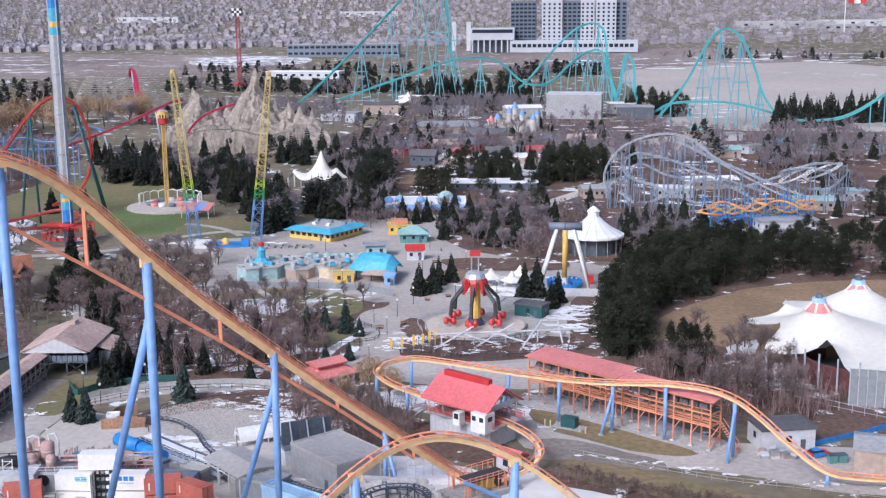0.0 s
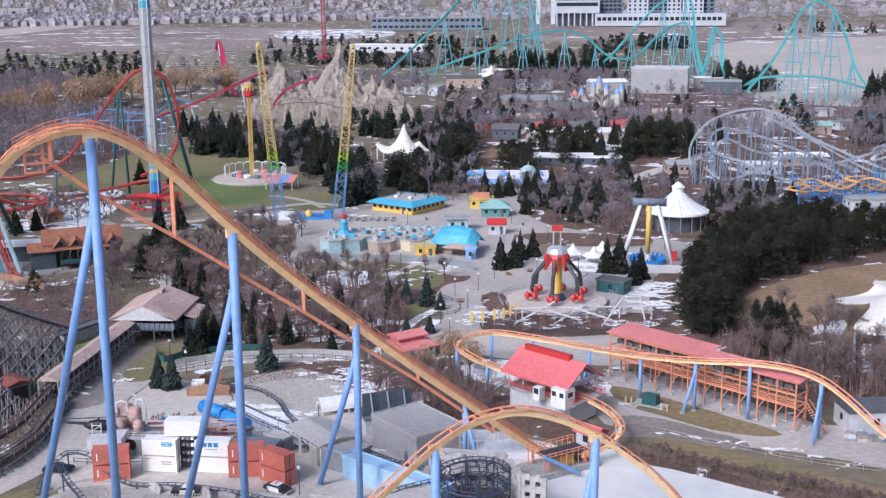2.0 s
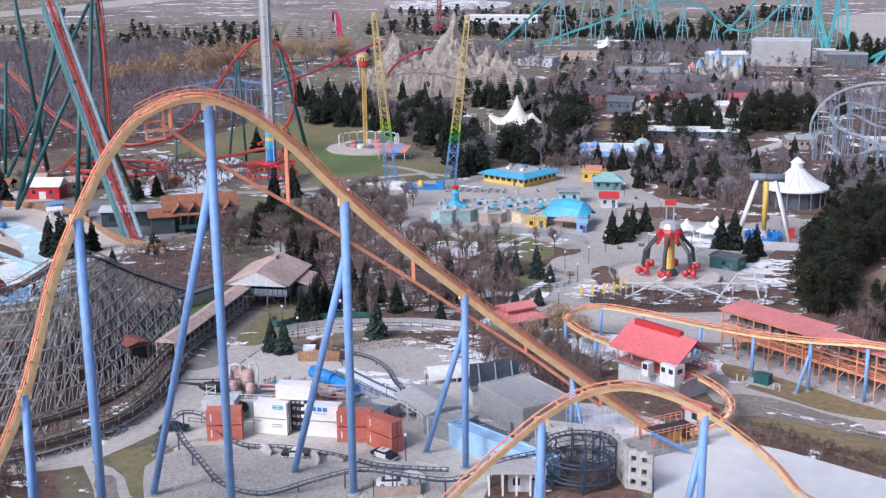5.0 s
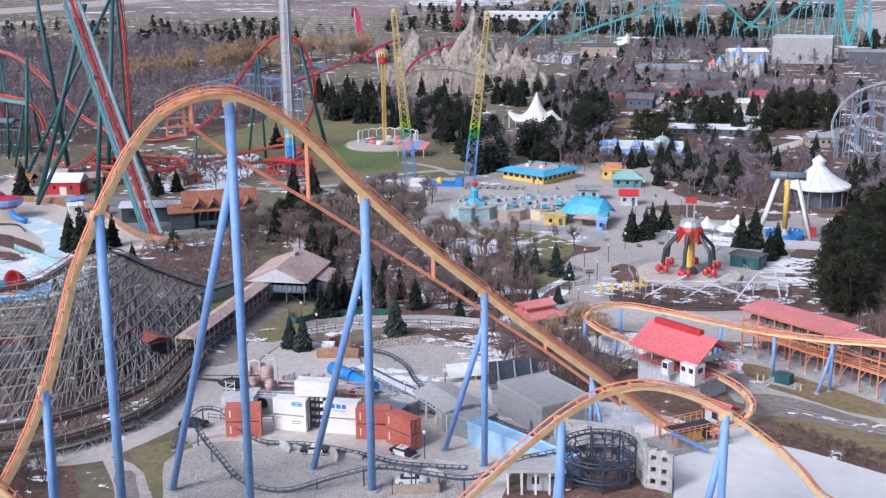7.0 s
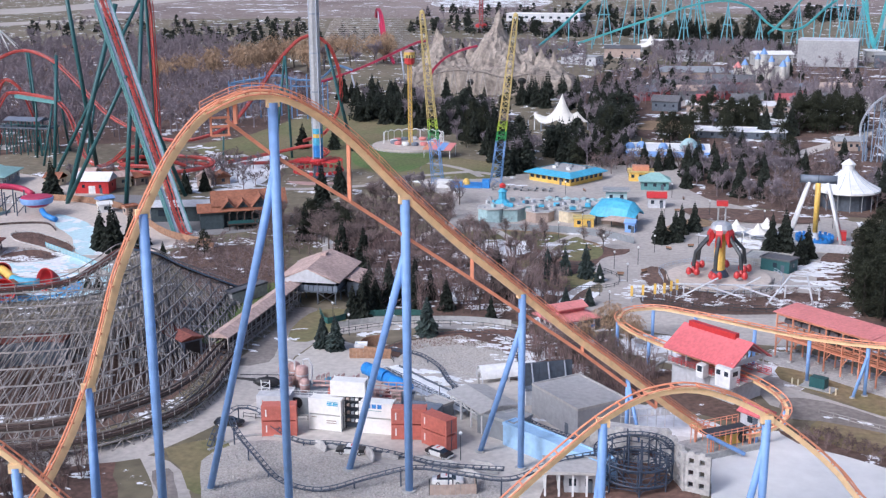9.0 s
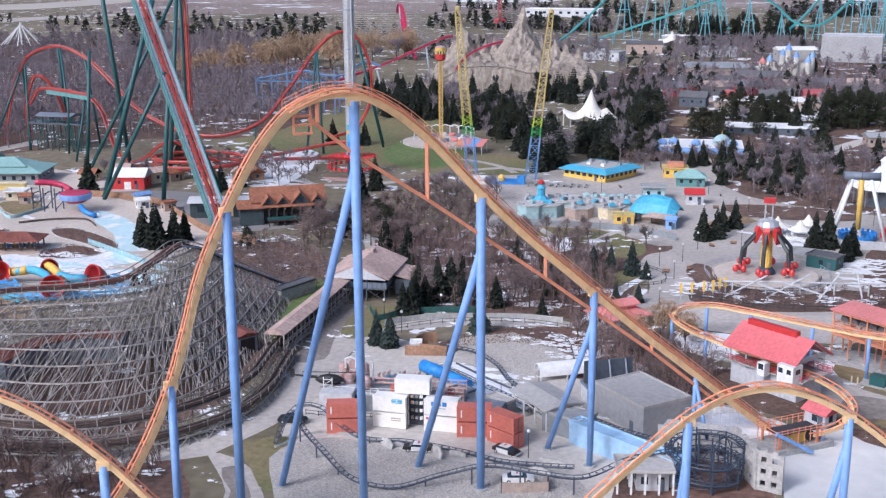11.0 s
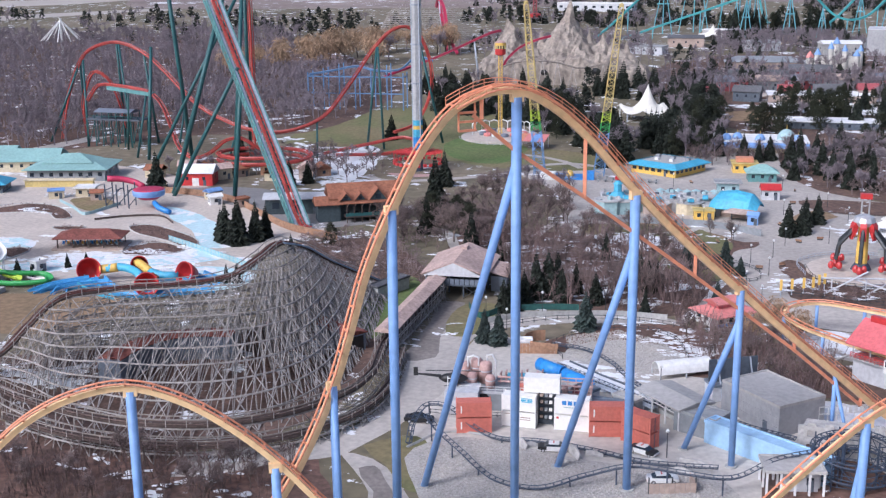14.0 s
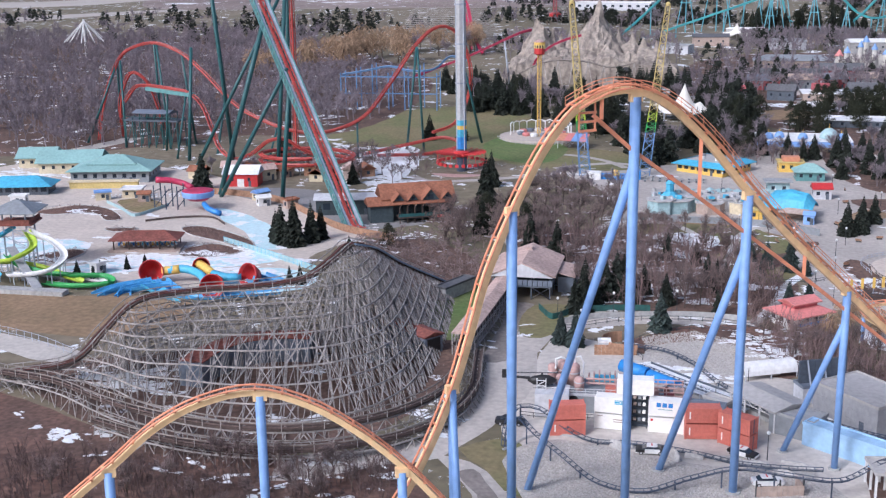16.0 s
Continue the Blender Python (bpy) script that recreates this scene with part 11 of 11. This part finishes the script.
snow_zone([(-60, 330), (-34, 330), (-30, 312), (-58, 316)], 14, (1.5, 4.0))
snow_zone([(-80, 300), (-40, 300), (-40, 256), (-76, 258)], 26, (0.8, 2.2))
snow_zone([(10, 350), (24, 352), (26, 338), (12, 338)], 8, (1.5, 3.4))
snow_zone([(28, 352), (46, 352), (46, 330), (30, 330)], 9, (1.2, 3.0))
snow_zone([(28, 312), (38, 312), (38, 292), (30, 296)], 7, (1.5, 3.0))
snow_zone([(-16, 286), (40, 286), (40, 276), (-12, 274)], 22, (0.6, 1.8))
snow_zone([(-62, 222), (-40, 212), (-34, 206), (-46, 204), (-58, 212)], 14, (0.8, 2.2))
snow_zone([(-112, 164), (-96, 164), (-92, 161), (-94, 158), (-110, 160)], 8, (0.5, 1.6))
snow_zone([(-94, 176), (-90, 186), (-88, 184), (-90, 174)], 9, (0.6, 1.4))
snow_zone([(-58, 232), (-40, 242), (-30, 236), (-28, 222), (-34, 222), (-42, 236)], 20, (0.8, 2.0))
snow_zone([(-116, 160), (-100, 158), (-90, 152), (-92, 140), (-112, 146)], 12, (0.6, 1.8))
snow_zone([(-250, 184), (-185, 182), (-185, 172), (-250, 160)], 14, (2.0, 5.0))
snow_zone([(-180, 178), (-120, 158), (-100, 150), (-120, 152), (-160, 160)], 16, (0.6, 1.8))
snow_zone([(-170, 196), (-150, 200), (-148, 186), (-162, 186)], 22, (1.0, 3.0))
snow_zone([(-120, 236), (-104, 240), (-100, 216), (-112, 212)], 10, (0.8, 2.0))
snow_zone([(-240, 300), (-150, 290), (-150, 260), (-240, 262)], 44, (1.2, 4.0))
snow_zone([(-214, 270), (-189, 283), (-161, 293), (-151, 277), (-160, 269), (-207, 260)], 60, (1.0, 3.0))
snow_zone([(-330, 420), (-280, 380), (-300, 330), (-330, 330)], 26, (2.0, 5.0))
snow_zone([(-205, 470), (-180, 452), (-146, 384), (-156, 378), (-186, 430)], 40, (1.5, 4.0))
snow_zone([(-64, 318), (-53, 328), (-42, 314), (-60, 304)], 14, (1.2, 3.4))
snow_zone([(66, 262), (80, 276), (86, 240), (74, 236)], 24, (0.8, 2.4))
snow_zone([(-300, 400), (-220, 360), (-210, 320), (-300, 330)], 22, (1.0, 3.4))
snow_zone([(-200, 440), (-150, 440), (-150, 400), (-190, 396)], 24, (1.5, 4.0))
snow_zone([(-150, 330), (-90, 340), (-90, 290), (-140, 290)], 26, (0.8, 2.4))
snow_zone([(-110, 440), (-60, 440), (-50, 390), (-110, 390)], 12, (0.8, 2.4))
snow_zone([(-80, 350), (-20, 345), (-20, 320), (-80, 330)], 20, (0.6, 1.8))
snow_zone([(-40, 560), (80, 640), (140, 600), (60, 500), (0, 500)], 46, (1.5, 5.0))
snow_zone([(60, 520), (180, 540), (190, 440), (70, 440)], 40, (1.0, 4.0))
snow_zone([(-190, 620), (-40, 760), (150, 760), (150, 640), (-60, 620)], 50, (1.5, 5.0))
snow_zone([(110, 380), (170, 388), (175, 374), (120, 370)], 18, (1.0, 3.0))
snow_zone([(62, 262), (80, 262), (82, 244), (68, 240)], 16, (0.8, 2.6))
snow_zone([(20, 208), (60, 196), (90, 188), (60, 190)], 16, (0.5, 1.2))
snow_zone([(-32, 260), (-20, 262), (-16, 246), (-30, 240)], 9, (0.5, 1.4))
snow_zone([(-20, 880), (200, 900), (220, 780), (120, 760), (-60, 800)], 50, (2, 6))
snow_zone([(20, 1260), (480, 1400), (480, 1260), (200, 1160)], 60, (3, 12))
snow_zone([(-600, 1400), (-160, 1400), (-150, 1180), (-600, 1150)], 50, (3, 12))
snow_zone([(180, 760), (480, 900), (460, 1100), (250, 1200)], 22, (1.5, 5))
snow_zone([(-66, 250), (-40, 250), (-40, 240), (-62, 240)], 12, (0.5, 1.4))
snow_zone([(-30, 195), (-6, 206), (-4, 196), (-20, 184)], 7, (0.6, 1.5))
snow_zone([(-92, 220), (-84, 244), (-82, 220)], 8, (0.4, 1.0))
snow_zone([(-92, 320), (-62, 318), (-40, 300), (-32, 272), (-44, 258), (-70, 266), (-82, 290)], 55, (1.2, 3.6))
snow_zone([(-70, 252), (-60, 262), (-66, 286), (-76, 276)], 16, (1.0, 3.0))
snow_zone([(-40, 246), (-28, 240), (-24, 228), (-34, 226)], 18, (0.8, 2.2))
snow_zone([(-12, 292), (-4, 282), (10, 277), (24, 280), (36, 290), (36, 276), (10, 270), (-14, 278)], 34, (0.5, 1.6))
snow_zone([(12, 354), (24, 356), (24, 332), (12, 330)], 16, (1.6, 3.6))
snow_zone([(28, 316), (40, 318), (38, 290), (30, 292)], 16, (1.4, 3.2))
snow_zone([(-14, 244), (6, 244), (20, 232), (14, 222), (-8, 232)], 22, (0.5, 1.5))
snow_zone([(-180, 420), (-160, 424), (-146, 400), (-150, 372), (-168, 380)], 34, (1.6, 4.6))
snow_zone([(-300, 520), (-240, 560), (-215, 520), (-250, 480), (-290, 480)], 40, (1.5, 4.5))
snow_zone([(-320, 560), (-420, 700), (-500, 640), (-420, 500)], 60, (1.5, 4.0))
ground_thing("snow_patches", sm, "snow", "scattered patches of old white snow", "snow", "stuff")


# ---- broken stone on the banks ----
stone_m, stone_rnd = Mesh(), random.Random(12)
for poly, count in (([(-77, 172), (-73, 158), (-66, 149), (-30, 147), (-25, 160), (-31, 171), (-48, 171), (-60, 175), (-70, 177)], 5200), ([(-59, 234), (-48, 240), (-39, 235), (-34, 224), (-38, 215), (-50, 217), (-57, 222)], 2600)):
    for x, y in places(poly, count, 0.28, 400):
        r, a = stone_rnd.uniform(0.09, 0.24), stone_rnd.uniform(0, 6.28)
        base = [(x + r * stone_rnd.uniform(0.7, 1.2) * math.cos(a + k * 1.2566), y + r * stone_rnd.uniform(0.7, 1.2) * math.sin(a + k * 1.2566), 0.1) for k in range(5)]
        stone_m.add(base + [(x + (p[0] - x) * 0.55, y + (p[1] - y) * 0.55, 0.12 + r * stone_rnd.uniform(0.5, 0.9)) for p in base], [(k, (k + 1) % 5, 5 + (k + 1) % 5, 5 + k) for k in range(5)] + [(5, 6, 7, 8, 9)])
ground_thing("broken_stone", stone_m, "rock_fill", "loose grey broken stone on the banks", "stones", "stuff")


# ---- lamp posts ----
def lamp_post(x, y, h=4.5):
    lp0 = thing("lamp_post", "slim dark lamp post with a pale globe", "lamp post", "lamp posts", (x, y, rise(y)))
    part("post", Mesh().cyl((0, 0, 0), (0, 0, h), 0.09, 0.06, 6), "dark_steel", lp0)
    part("globe", Mesh().lathe((0, 0, h), [(0.12, 0), (0.3, 0.2), (0.3, 0.45), (0.1, 0.65)], 8), "white_wall", lp0)


for x, y in ((-30, 300), (-18, 302), (-22, 320), (-8, 322), (-14, 290), (-12, 308), (4, 326), (16, 330), (-36, 334), (-30, 346), (-6, 360), (8, 372), (-24, 372), (-40, 396), (-4, 398), (12, 352), (24, 360), (44, 360), (-20, 276), (-17, 264), (30, 266), (-78, 244), (-66, 250), (-52, 254), (-38, 206), (-44, 198), (-36, 176), (-72, 236), (-90, 330), (-104, 338)):
    lamp_post(x, y)

for rows in KINDS.values():
    for t in rows:
        for c in list(t.children) + [t]:
            bpy.data.objects.remove(c)
